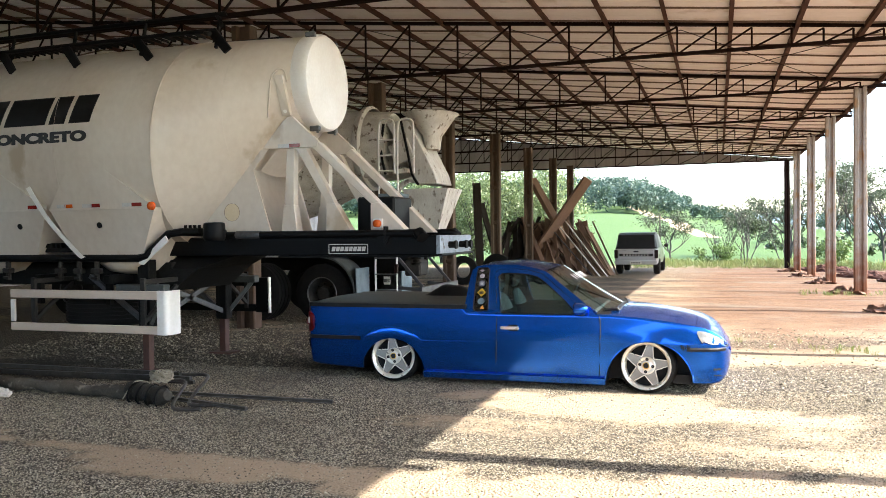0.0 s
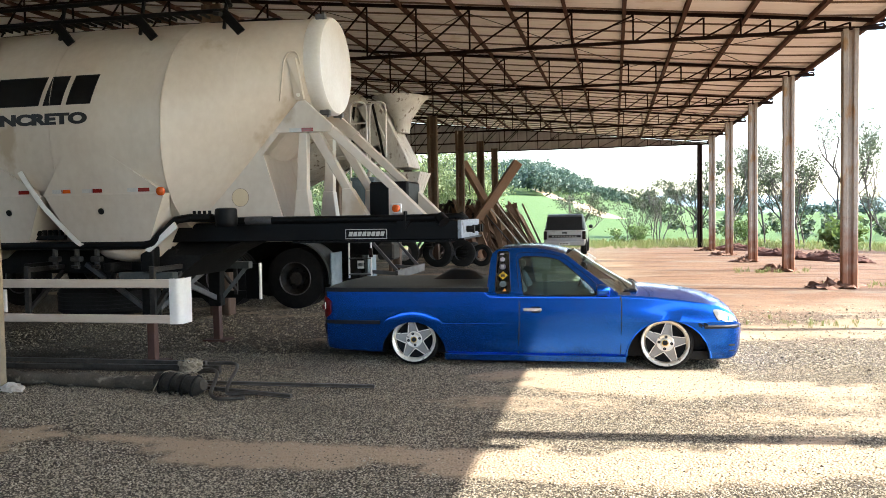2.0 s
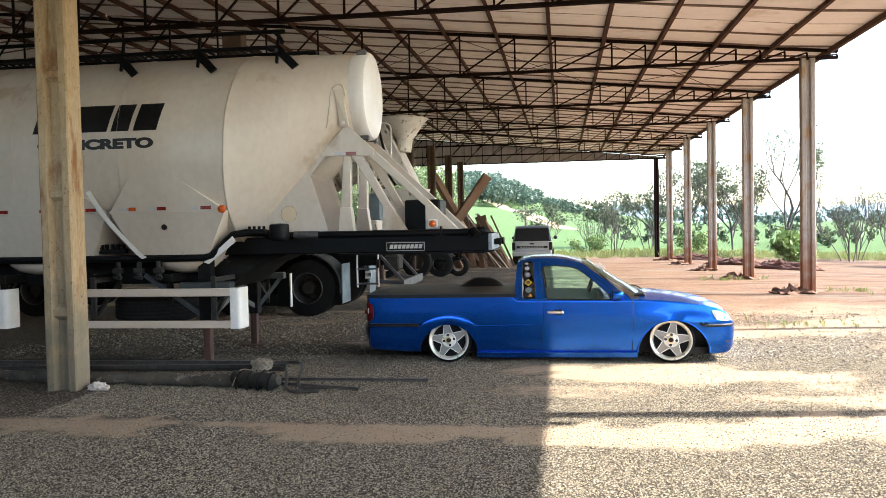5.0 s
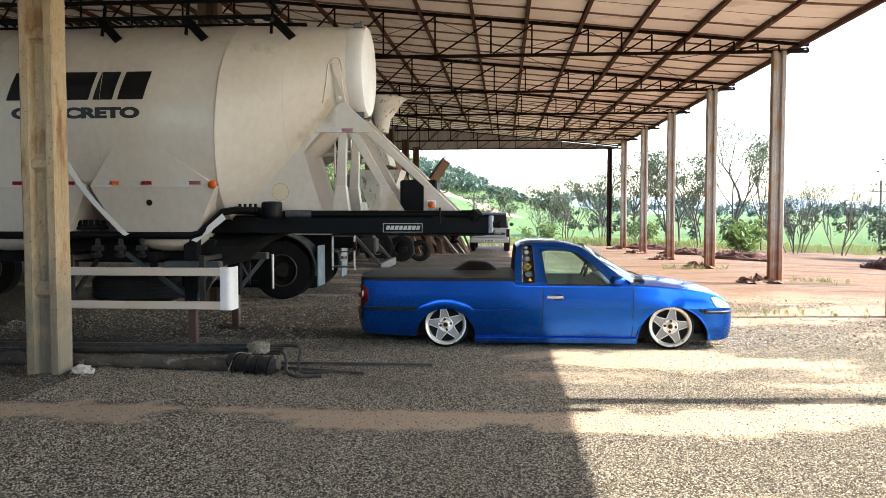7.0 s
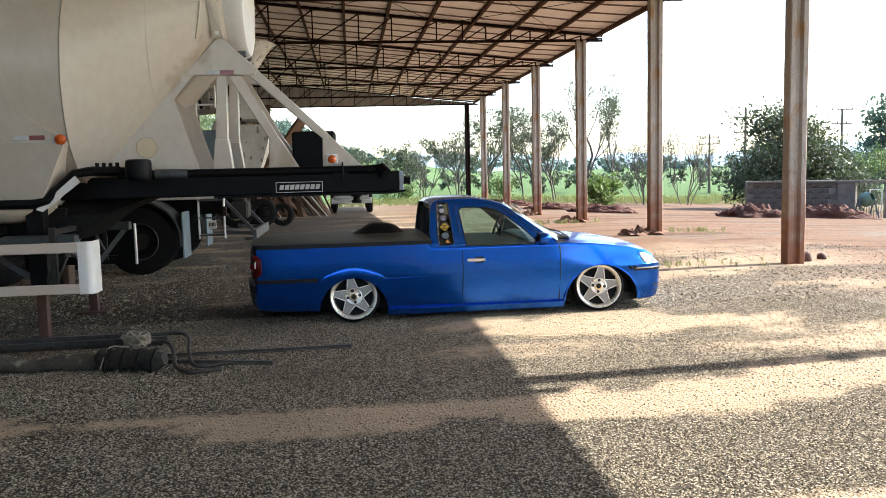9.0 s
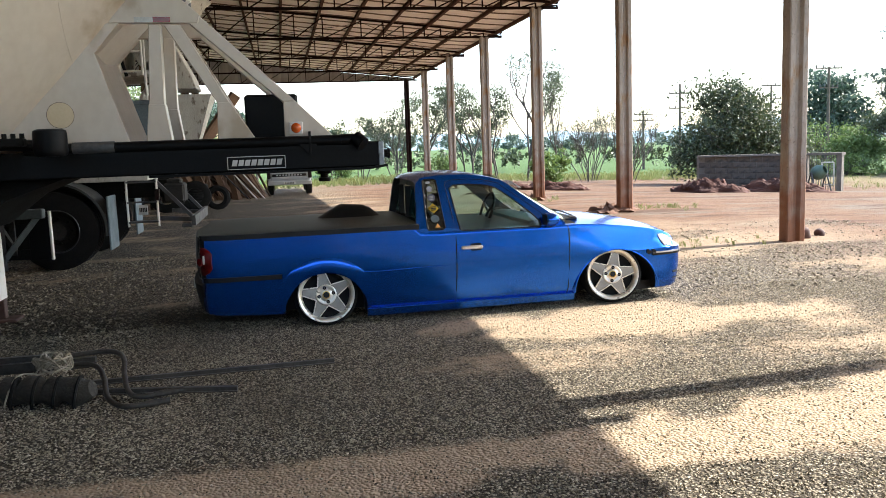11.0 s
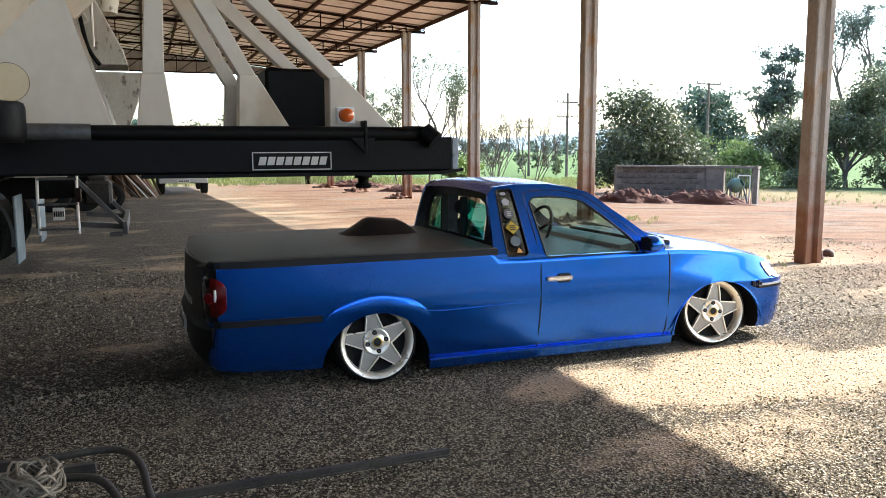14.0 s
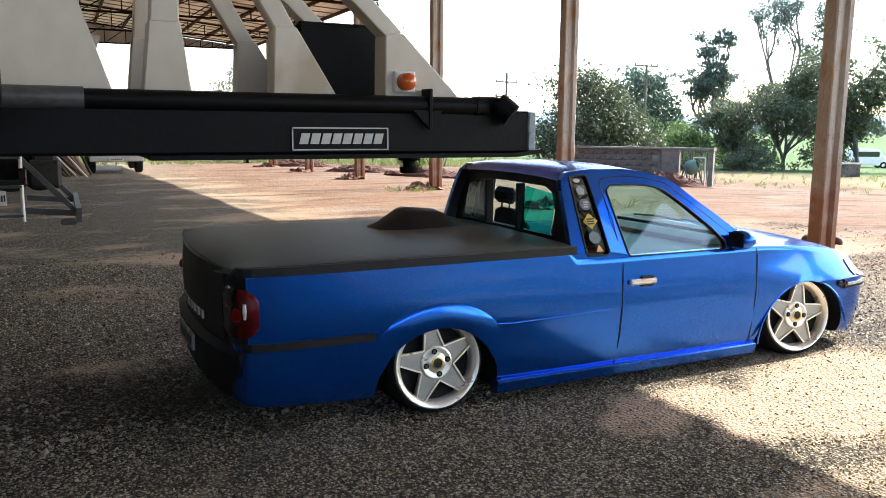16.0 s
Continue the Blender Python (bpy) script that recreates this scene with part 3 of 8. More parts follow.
def car_paint():
    """Metallic blue lacquer over slightly wavy sheet, dusty and chipped along the foot of the doors."""
    m = mat("blue_car_paint", (0.005, 0.120, 0.63), (0.004, 0.098, 0.54), 0.21, 0.90, 1.5, 5.0, 0.06, coat=0.45, spec=0.15, rvar=0.05, stretch=(.7, 1, 2.2))
    nt = m.node_tree
    nd, ln = nt.nodes, nt.links
    b = nd["Principled BSDF"]
    src = b.inputs["Base Color"].links[0].from_socket
    tc, sp, n = nd.new("ShaderNodeTexCoord"), nd.new("ShaderNodeSeparateXYZ"), nd.new("ShaderNodeTexNoise")
    ln.new(tc.outputs["Object"], sp.inputs[0])
    ln.new(tc.outputs["Object"], n.inputs["Vector"])
    n.inputs["Scale"].default_value, n.inputs["Detail"].default_value, n.inputs["Roughness"].default_value = 34.0, 6.0, 0.7
    low, spot, both, mx = nd.new("ShaderNodeMapRange"), nd.new("ShaderNodeMapRange"), nd.new("ShaderNodeMath"), nd.new("ShaderNodeMix")
    for r, v in ((low, (0.15, 0.26, 0.13, 0.0)), (spot, (0.50, 0.62, 0.0, 4.5))):
        for k, w in enumerate(v):
            r.inputs[k + 1].default_value = w
    ln.new(sp.outputs[2], low.inputs[0])
    ln.new(n.outputs["Fac"], spot.inputs[0])
    both.operation, both.use_clamp = "MULTIPLY", True
    ln.new(low.outputs[0], both.inputs[0])
    ln.new(spot.outputs[0], both.inputs[1])
    mx.data_type = "RGBA"
    ln.new(both.outputs[0], mx.inputs[0])
    ln.new(src, mx.inputs[6])
    mx.inputs[7].default_value = (0.09, 0.20, 0.46, 1)
    ln.new(mx.outputs[2], b.inputs["Base Color"])
    return m


M_BLUE = car_paint()
M_PLASTIC = mat("black_plastic", (0.006, 0.006, 0.007), (0.012, 0.012, 0.013), 0.5, 0, 6, 120, 0.1, spec=0.3)
M_TONNEAU = mat("dark_vinyl_cover", (0.046, 0.047, 0.037), (0.070, 0.069, 0.054), 0.55, 0, 1.6, 160, 0.12, wear=(0.115, 0.113, 0.088), wear_at=0.66)
M_RIM = mat("machined_alloy", (0.86, 0.82, 0.73), (0.76, 0.71, 0.61), 0.30, 0.6, 9, 80, 0.05, wear=(0.50, 0.46, 0.40), wear_at=0.68)
M_RIM_FLAT = mat("grey_alloy_face", (0.37, 0.35, 0.32), (0.29, 0.275, 0.25), 0.42, 0.5, 9, 80, 0.1)
M_GOLD = mat("brass_ring", (0.75, 0.52, 0.14), (0.60, 0.40, 0.10), 0.3, 0.8, 9, 90, 0.0)
M_SEAT = mat("grey_seat_cloth", (0.055, 0.058, 0.058), (0.03, 0.032, 0.033), 0.9, 0, 8, 150, 0.2)
M_GLASS = glass_mat("green_tinted_glass", (0.62, 0.84, 0.80))
M_GLASS_TEAL = glass_mat("teal_tinted_glass", (0.02, 0.55, 0.50))
M_GLASS_DARK = glass_mat("dark_tinted_glass", (0.25, 0.30, 0.28))
M_LENS = mat("headlamp_lens", (0.26, 0.265, 0.265), (0.12, 0.125, 0.13), 0.16, 0.2, 20, 90, 0.05, coat=0.35)
M_TAIL = mat("red_lamp_lens", (0.30, 0.006, 0.010), (0.07, 0.002, 0.003), 0.3, 0, 9, 40, 0.0, coat=0.1, spec=.25)
M_TAIL_RIM = mat("dark_red_lamp_rim", (0.13, 0.004, 0.005), (0.04, 0.002, 0.002), 0.3, 0, 9, 40, 0.0, spec=.2)
M_SMOKE = mat("smoked_lamp_lens", (0.018, 0.006, 0.006), (0.010, 0.005, 0.005), 0.28, 0, 12, 70, 0.0, coat=0.1, spec=.25)

CAR = thing("pickup_car", (-5.295, -7.95, 0), "bright blue lowered pickup car with star alloy wheels", "pickup car", rz=1.06)
CAR.scale = (1.012, 1.0, 0.988)

# x, bottom, shoulder, top in the middle, half widths: sill, side, shoulder
CAR_ST = [(-2.262, .20, .775, .775, .60, .68, .66), (-2.250, .175, .798, .798, .68, .745, .725), (-2.215, .155, .814, .814, .725, .785, .765), (-2.12, .14, .820, .820, .75, .808, .785),
          (-1.75, .12, .820, .820, .76, .82, .795), (-1.3, .11, .820, .820, .77, .825, .80), (-.9, .085, .820, .820, .78, .825, .80), (-.52, .080, .818, .818, .78, .825, .80), (-.465, .080, .760, .760, .78, .825, .80), (-.3, .080, .757, .757, .78, .825, .80),
          (.4, .080, .757, .757, .78, .825, .80), (.84, .080, .757, .765, .78, .825, .80), (.95, .085, .755, .79, .78, .825, .79), (1.2, .095, .738, .787, .77, .825, .775),
          (1.45, .115, .708, .760, .76, .825, .755), (1.65, .098, .675, .724, .76, .815, .73), (1.80, .095, .640, .684, .74, .795, .70), (1.89, .097, .598, .642, .71, .765, .665),
          (1.955, .115, .548, .588, .66, .725, .61), (1.995, .150, .50, .53, .58, .66, .54), (2.022, .195, .462, .480, .50, .585, .46), (2.045, .27, .43, .44, .42, .50, .40), (2.055, .33, .415, .42, .34, .42, .32)]


def car_ring(s):
    x, zb, zs, zt, sill, wm, ws = s
    zc = min(0.47, zs - 0.06)
    half = [(wm - .11, zb), (wm - .060, zb + 0.015), (wm - .038, zb + 0.06), (wm - 0.025, zb + 0.10), (wm - .008, (zb + zc) / 2 + 0.03), (wm - 0.001, zc), (wm + 0.001, zc + 0.02), (wm + .55 * (ws + .012 - wm), zc + .02 + .5 * (zs - zc - .05)), (ws + .014, zs - .035), (ws + 0.0132, zs - 0.017), (ws + .005, zs - 0.004),
            (ws - 0.03, zs), (ws - 0.12, zs + 0.35 * (zt - zs)), (ws * 0.45, zs + 0.88 * (zt - zs))]
    return [(x, -y, z) for y, z in half] + [(x, 0, zt)] + [(x, y, z) for y, z in half[::-1]] + [(x, 0, zb)]


ARCHES = ((-1.27, .125, .342), (1.31, .100, .400))


def car_body():
    st = []
    for a, b in zip(CAR_ST, CAR_ST[1:]):
        k = max(1, int((b[0] - a[0]) / 0.09))
        st += [tuple(a[i] + (b[i] - a[i]) * j / k for i in range(7)) for j in range(k)]
    st.append(CAR_ST[-1])
    bm = bmesh.new()
    loft(bm, [car_ring(s) for s in st])
    me = to_mesh("body", bm)
    ob = new("body", me)
    cb = bmesh.new()
    for x, z, r in ARCHES:
        for s in (-1, 1):
            rod(cb, (x, s * 0.52, z), (x, s * 1.1, z), r, seg=48)
    cme = to_mesh("cut", cb)
    cut = new("cut", cme)
    md = ob.modifiers.new("arches", "BOOLEAN")
    md.operation, md.object, md.solver = "DIFFERENCE", cut, "EXACT"
    dg = bpy.context.evaluated_depsgraph_get()
    res = bpy.data.meshes.new_from_object(ob.evaluated_get(dg))
    for o, m in ((ob, me), (cut, cme)):
        bpy.data.objects.remove(o)
        bpy.data.meshes.remove(m)
    res.name = "body"
    res.materials.clear()
    res.materials.append(M_BLUE)
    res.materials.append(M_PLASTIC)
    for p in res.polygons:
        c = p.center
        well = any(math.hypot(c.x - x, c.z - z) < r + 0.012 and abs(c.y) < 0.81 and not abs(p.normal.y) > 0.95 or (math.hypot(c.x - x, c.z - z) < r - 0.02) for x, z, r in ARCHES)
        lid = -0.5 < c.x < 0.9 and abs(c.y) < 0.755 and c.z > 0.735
        # rear faces over .44 go black too: shade put into the colour
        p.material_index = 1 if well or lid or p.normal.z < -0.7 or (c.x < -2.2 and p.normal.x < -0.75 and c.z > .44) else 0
    res.shade_smooth()
    res.set_sharp_from_angle(angle=radians(32))
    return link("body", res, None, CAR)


body = car_body()


def side_y(z):
    """Half width of the cab at a height."""
    return 0.803 - 0.24 * max(0.0, (z - 0.79) / 0.48) ** 1.1


def sheet(outline, holes, s, thick):
    """A side panel in x and z with openings, bent to the cab's slope."""
    bm = bmesh.new()
    edges = []
    for loop in [outline] + holes:
        vs = [bm.verts.new((x, s * side_y(z), z)) for x, z in loop]
        edges += [bm.edges.new((vs[k], vs[(k + 1) % len(vs)])) for k in range(len(vs))]
    bmesh.ops.triangle_fill(bm, use_beauty=True, edges=edges)
    r = bmesh.ops.extrude_face_region(bm, geom=bm.faces[:])
    bmesh.ops.translate(bm, vec=(0, -s * thick, 0), verts=[g for g in r["geom"] if isinstance(g, bmesh.types.BMVert)])
    return bm


CAB = [(-.50, .745), (-.49, .79), (-.475, .97), (-.462, 1.12), (-.448, 1.18), (-.405, 1.220), (-.25, 1.236), (0.0, 1.234), (.08, 1.223), (.18, 1.206), (.295, 1.175), (.345, 1.145), (.40, 1.10), (.46, 1.052), (.565, .975), (.72, .855), (.83, .775), (.83, .745)]
QUARTER = [(-.392, 1.192), (-.375, 1.202), (-.29, 1.204), (-.275, 1.192), (-.262, 1.02), (-.243, .79), (-.258, .772), (-.385, .772), (-.397, .79), (-.40, .95)]
DOORWIN = [(-.165, 1.115), (-.13, 1.145), (.0, 1.147), (.12, 1.138), (.20, 1.122), (.25, 1.103), (.32, 1.052), (.385, 1.0), (.525, .88), (.60, .80), (.612, .765), (.59, .750), (-.09, .752), (-.112, .765)]
for s in (-1, 1):
    cs = part("cab_side", sheet(CAB, [QUARTER, DOORWIN], s, 0.035), M_BLUE, CAR)
    trim = sheet(CAB, [QUARTER, DOORWIN], s, 0.008)
    bmesh.ops.translate(trim, vec=(0, -s * 0.037, 0), verts=trim.verts[:])
    part("inner_trim", trim, M_SEAT, cs)
    for nm, loop, g in (("quarter_window", QUARTER, M_GLASS_DARK), ("door_window", DOORWIN, M_GLASS)):
        bm = bmesh.new()
        bm.faces.new([bm.verts.new((x, s * (side_y(z) - 0.012), z)) for x, z in loop])
        w = part(nm, bm, g, CAR)
        w.visible_shadow = False
        bm = bmesh.new()
        pts = [(x, s * (side_y(z) + 0.0015), z) for x, z in loop]
        tube(bm, pts + [pts[0]], 0.0055 if nm == "door_window" else 0.005, 6)
        part("window_seal", bm, M_PLASTIC, w)
    # door shut lines, as narrow dark gaps
    bm = bmesh.new()
    gap = [(-.155, .75), (-.155, .62), (-.157, .45), (-.163, .30), (-.17, .135), (.0, .125), (.45, .122), (.84, .122), (.852, .18), (.86, .45), (.864, .62), (.862, .70), (.85, .745)]

    def wide(x, z):
        for a, b in zip(CAR_ST, CAR_ST[1:]):
            if a[0] <= x <= b[0]:
                t = (x - a[0]) / (b[0] - a[0])
                st = tuple(a[i] + (b[i] - a[i]) * t for i in range(7))
                ring = [p for p in car_ring(st) if p[1] < 0]
                for p, q in zip(ring, ring[1:]):
                    if min(p[2], q[2]) - 1e-6 <= z <= max(p[2], q[2]) + 1e-6 and abs(p[2] - q[2]) > 1e-6:
                        return -(p[1] + (q[1] - p[1]) * (z - p[2]) / (q[2] - p[2]))
        return 0.8

    tube(bm, [(x, s * (wide(x, z) - 0.001), z) for x, z in gap], 0.0062, 6)
    part("door_gap", bm, M_PLASTIC, CAR)
    bm = bmesh.new()
    tube(bm, [(x, s * (side_y(z) - 0.0), z) for x, z in [(-.155, .75), (-.175, .95), (-.20, 1.14), (-.19, 1.178), (-.14, 1.19), (0.0, 1.193), (.13, 1.182), (.27, 1.148), (.39, 1.055), (.54, .935), (.68, .82), (.745, .755)]], 0.0026, 5)
    part("door_gap", bm, M_PLASTIC, CAR)
    # pressed line along the flank, dented lip round the rear arch
    bm = bmesh.new()
    tube(bm, [(-.95, s * 0.817, .452), (-.86, s * 0.820, .447), (-.7, s * 0.821, .450), (-.5, s * 0.822, .456), (-.35, s * .8225, .460), (-.22, s * .822, .463)], [.010, .011, .010, .007, .005, .002], 8)
    part("pressed_line", bm, M_BLUE, CAR, smooth=60)
    bm = bmesh.new()
    rings = []
    for k in range(41):
        a = radians(24 + k * 132 / 40)
        e = sstep(0, 13, min(k, 40 - k))
        rings.append([(-1.27 + r * math.cos(a), s * (wide(-1.27 + r * math.cos(a), .125 + r * math.sin(a)) + b * e - .004 * (1 - e)), .125 + r * math.sin(a)) for r, b in ((.336, -.02), (.338, .004), (.344, .007), (.385, .0105), (.42, .0100), (.445, .0070), (.462, .0030), (.474, -.004), (.400, -.03))])
    loft(bm, rings)
    part("wheel_arch", bm, M_BLUE, CAR, smooth=50)
    bm = bmesh.new()
    rings = []
    for k in range(33):
        a = radians(4 + k * 172 / 32)
        e = min(1.0, min(k, 32 - k) / 5.0)
        rings.append([(1.31 + r * math.cos(a), s * (0.822 + b * e), .100 + r * math.sin(a)) for r, b in ((.396, -.02), (.398, .000), (.402, .003), (.408, .001), (.412, -.02))])
    loft(bm, rings)
    part("wheel_arch", bm, M_BLUE, CAR, smooth=50)
    # sill
    bm = bmesh.new()
    rings = [[(x, s * y, z) for y, z in ((.74, .055), (.780, .057), (.798, .068), (.811, .124), (.806, .131), (.792, .137), (.74, .139))] for x in (-.932, -.92, 0, .885, .905)]
    loft(bm, rings)
    part("sill", bm, M_BLUE, CAR, smooth=40)
    # bumper strips
    bm = bmesh.new()
    rings = []
    for x in (-2.24, -2.2, -2.1, -1.85, -1.7, -1.62):
        y = wide(x, .465) + 0.004
        rings.append([(x, s * (y - 0.03), .435), (x, s * (y + 0.008), .44), (x, s * (y + 0.010), .478), (x, s * (y - 0.03), .486)])
    loft(bm, rings)
    part("bumper_strip", bm, M_PLASTIC, CAR)
    bm = bmesh.new()
    rings = []
    for x in (1.655, 1.75, 1.85, 1.92, 1.965, 1.998, 2.022):
        y = wide(x, .44) + 0.006
        rings.append([(x, s * (y - 0.03), .418), (x, s * (y + 0.008), .424), (x, s * (y + 0.014), .444), (x, s * (y + .006), .456), (x, s * (y - 0.03), .462)])
    loft(bm, rings)
    part("bumper_strip", bm, M_PLASTIC, CAR)
    # headlamp
    bm = bmesh.new()
    rings = []
    for x, z0, z1 in ((1.775, .572, .600), (1.80, .515, .606), (1.86, .492, .584), (1.92, .488, .552), (1.965, .485, .522), (1.985, .482, .502)):
        y0, y1 = wide(x, min(z0, .6)), wide(x, z1) if z1 < 0.7 else 0.7
        rings.append([(x, s * (y0 - .05), z0), (x, s * (y0 + .006), z0), (x, s * (y1 + .004), z1), (x, s * (y1 - .06), z1)])
    loft(bm, rings)
    hl = part("headlight", bm, M_LENS, CAR, smooth=40)
    bm = bmesh.new()
    rings = []
    for x, z0, z1 in ((1.745, .585, .606), (1.765, .54, .610), (1.785, .505, .608), (1.80, .50, .58)):
        y0, y1 = wide(x, z0), wide(x, z1)
        rings.append([(x, s * (y0 - .03), z0), (x, s * (y0 + .005), z0), (x, s * (y1 + .005), z1), (x, s * (y1 - .03), z1)])
    loft(bm, rings)
    part("indicator", bm, M_AMBER if s > 0 else M_LENS, hl)
    # torn corner of the bumper
    bm = bmesh.new()
    for k in range(5):
        box(bm, (1.60 + .018 * k, s * .822 - .006, .445 - .01 * (k % 2)), (1.612 + .018 * k, s * .822 + .006, .485 - .012 * (k % 3)))
    part("cracked_edge", bm, M_PLASTIC, CAR)
    # fog lamp recess and lower grille slots
    for k, (z0, z1) in enumerate(((.185, .222), (.240, .270))):
        bm = bmesh.new()
        rings = []
        for x in (1.89, 1.92, 1.95, 1.97):
            y = wide(x, z0) - 0.001
            rings.append([(x, s * (y - .04), z0), (x, s * (y + .004), z0), (x, s * (y + .004), z1), (x, s * (y - .04), z1)])
        loft(bm, rings)
        part("bumper_slot", bm, M_PLASTIC, CAR)
    # mirror
    bm = bmesh.new()
    bmesh.ops.create_icosphere(bm, subdivisions=3, radius=1.0)
    for v in bm.verts:
        q = v.co
        v.co = Vector((.665 + max(q.x, -.45) * .092, s * (.868 + q.y * .080), .815 + q.z * .060))
    mi = part("mirror", bm, M_BLUE, CAR, smooth=60)
    bm = bmesh.new()
    box(bm, (.65, min(s * .78, s * .87), .750), (.72, max(s * .78, s * .87), .775), 0.008)
    box(bm, (.619, s * .868 - .058, .772), (.627, s * .868 + .058, .858), 0.002)
    part("mirror_foot", bm, M_PLASTIC, mi)
    # handle
    bm = bmesh.new()
    box(bm, (-.115, s * .828 - .014, .590), (.075, s * .828 + .016, .622), 0.009)
    h = part("door_handle", bm, M_RIM, CAR, "chrome door handle")
    bm = bmesh.new()
    box(bm, (-.03, s * .824 - .006, .575), (.06, s * .824 + .004, .638), 0.004)
    part("handle_recess", bm, M_PLASTIC, h)
    # tail lamp wrapped round the corner
    run = [(-2.268, .575), (-2.266, .64), (-2.260, .70), (-2.244, .752), (-2.218, .788), (-2.185, .800), (-2.165, .804)]

    def lens(pts, out, z0, z1, taper):
        b_ = bmesh.new()
        rings = []
        for k, (x, y) in enumerate(pts):
            a, b = pts[max(k - 1, 0)], pts[min(k + 1, len(pts) - 1)]
            n = Vector((-(b[1] - a[1]), b[0] - a[0])).normalized()
            tip = taper[k]
            rings.append([(x + n.x * o, s * (y + n.y * o), z) for o, z in ((out * .2, z0 + tip), (out, z0 + .015 + tip), (out * 1.5, (z0 + z1) / 2), (out, z1 - .015 - tip), (-.002, z1 - tip), (-.03, z1 - tip), (-.03, z0 + tip))])
        loft(b_, rings)
        return b_

    tl = part("tail_light", lens(run[:5], .008, .495, .735, (.012, 0, 0, .004, .02)), M_SMOKE, CAR, "smoked red tail light", smooth=50)
    part("side_lens", lens(run[3:], .0095, .500, .735, (.0, .006, .028, .055)), M_TAIL_RIM, tl, smooth=50)
    bm = bmesh.new()
    rod(bm, (-2.238, s * .745, .615), (-2.264, s * .768, .615), .036, .029, 16)
    part("brake_lens", bm, M_TAIL, tl)
    bm = bmesh.new()
    tube(bm, [(-2.226, s * .794, .60), (-2.227, s * .797, .635), (-2.226, s * .794, .67)], [.008, .010, .008], 8)
    part("reverse_lens", bm, M_SILVER, tl)

# black lip under the front bumper
bm = bmesh.new()
rings = []
for y in (-.66, -.62, -.4, 0, .4, .62, .66):
    xf = 1.985 - .30 * (abs(y) / .66) ** 4
    rings.append([(xf - .16, y, .085), (xf - .01, y, .085), (xf + .012, y, .10), (xf - .0, y, .17), (xf - .16, y, .17)])
loft(bm, rings)
part("front_lip", bm, M_PLASTIC, CAR, smooth=40)

# roof, windscreen, rear bulkhead
bm = bmesh.new()
rings = []
for x, z in ((-.455, 1.166), (-.42, 1.196), (-.37, 1.216), (-.25, 1.230), (0, 1.230), (.10, 1.214), (.20, 1.194), (.31, 1.162)):
    w = side_y(z) - 0.004
    rings.append([(x, w * math.sin(radians(a)) / math.sin(radians(80)), z + 0.028 * (1 - (a / 80) ** 2)) for a in range(-80, 81, 16)])
loft(bm, rings, close=False)
bmesh.ops.solidify(bm, geom=bm.faces[:], thickness=0.02)
part("roof", bm, M_BLUE, CAR, smooth=50)
bm = bmesh.new()
rings = []
for k in range(7):
    t = k / 6
    x, z = .31 + t * .54, 1.165 - t * .392 - 0.012 * math.sin(t * math.pi)
    w = side_y(max(z, .79)) - 0.03
    rings.append([(x + (0.07 + 0.08 * t) * (1 - u * u), w * u, z + 0.035 * (1 - u * u)) for u in (-1, -.75, -.5, -.25, 0, .25, .5, .75, 1)])
loft(bm, rings, close=False)
ws = part("windscreen", bm, M_GLASS, CAR, smooth=60)
ws.visible_shadow = False
bm = bmesh.new()
for k in range(11):
    box(bm, (-.045 + .002 * (k % 2), -.34 + k * .062, .0), (.045 - .004 * (k % 3), -.30 + k * .062, .003), m=Matrix.Translation((.47 + .11 * (1 - ((-.32 + k * .062) / .55) ** 2), 0, 1.075 + .035 * (1 - ((-.32 + k * .062) / .55) ** 2))) @ Matrix.Rotation(radians(35.5), 4, "Y"))
part("windscreen_lettering", bm, M_WHITE, ws)
bm = bmesh.new()
box(bm, (.86, -.60, .765), (1.03, .60, .800), 0.012)
cw = part("cowl", bm, M_PLASTIC, CAR)
bm = bmesh.new()
tube(bm, [(1.0, -.55, .808), (1.02, -.2, .820), (1.03, .05, .822)], .007, 6)
tube(bm, [(1.05, .05, .806), (1.02, .3, .820), (.98, .5, .815)], .008, 6)
box(bm, (.94, -.60, .785), (1.02, -.50, .808), .012)
part("wiper", bm, M_PLASTIC, cw)

REAR = [(-.62, .80), (-.605, 1.0), (-.555, 1.17), (-.48, 1.228), (0, 1.262), (.48, 1.228), (.555, 1.17), (.605, 1.0), (.62, .80)]
bm = bmesh.new()
edges = []
hole = [(-.53, .86), (-.52, 1.02), (-.47, 1.13), (-.40, 1.165), (0, 1.175), (.40, 1.165), (.47, 1.13), (.52, 1.02), (.53, .86)]
REAR, hole = [[(y, .8 + (z - .8) * .905) for y, z in lp] for lp in (REAR, hole)]
for lp, mx in ((REAR, 1.12), (hole, 1.0)):
    vs = [bm.verts.new((-.485 + .16 * (z - .8) + .05 * (y / .62) ** 2, y * mx, z)) for y, z in lp]
    edges += [bm.edges.new((vs[k], vs[(k + 1) % len(vs)])) for k in range(len(vs))]
bmesh.ops.triangle_fill(bm, use_beauty=True, edges=edges)
r = bmesh.ops.extrude_face_region(bm, geom=bm.faces[:])
bmesh.ops.translate(bm, vec=(.04, 0, 0), verts=[g for g in r["geom"] if isinstance(g, bmesh.types.BMVert)])
rf = part("rear_window_frame", bm, M_PLASTIC, CAR)
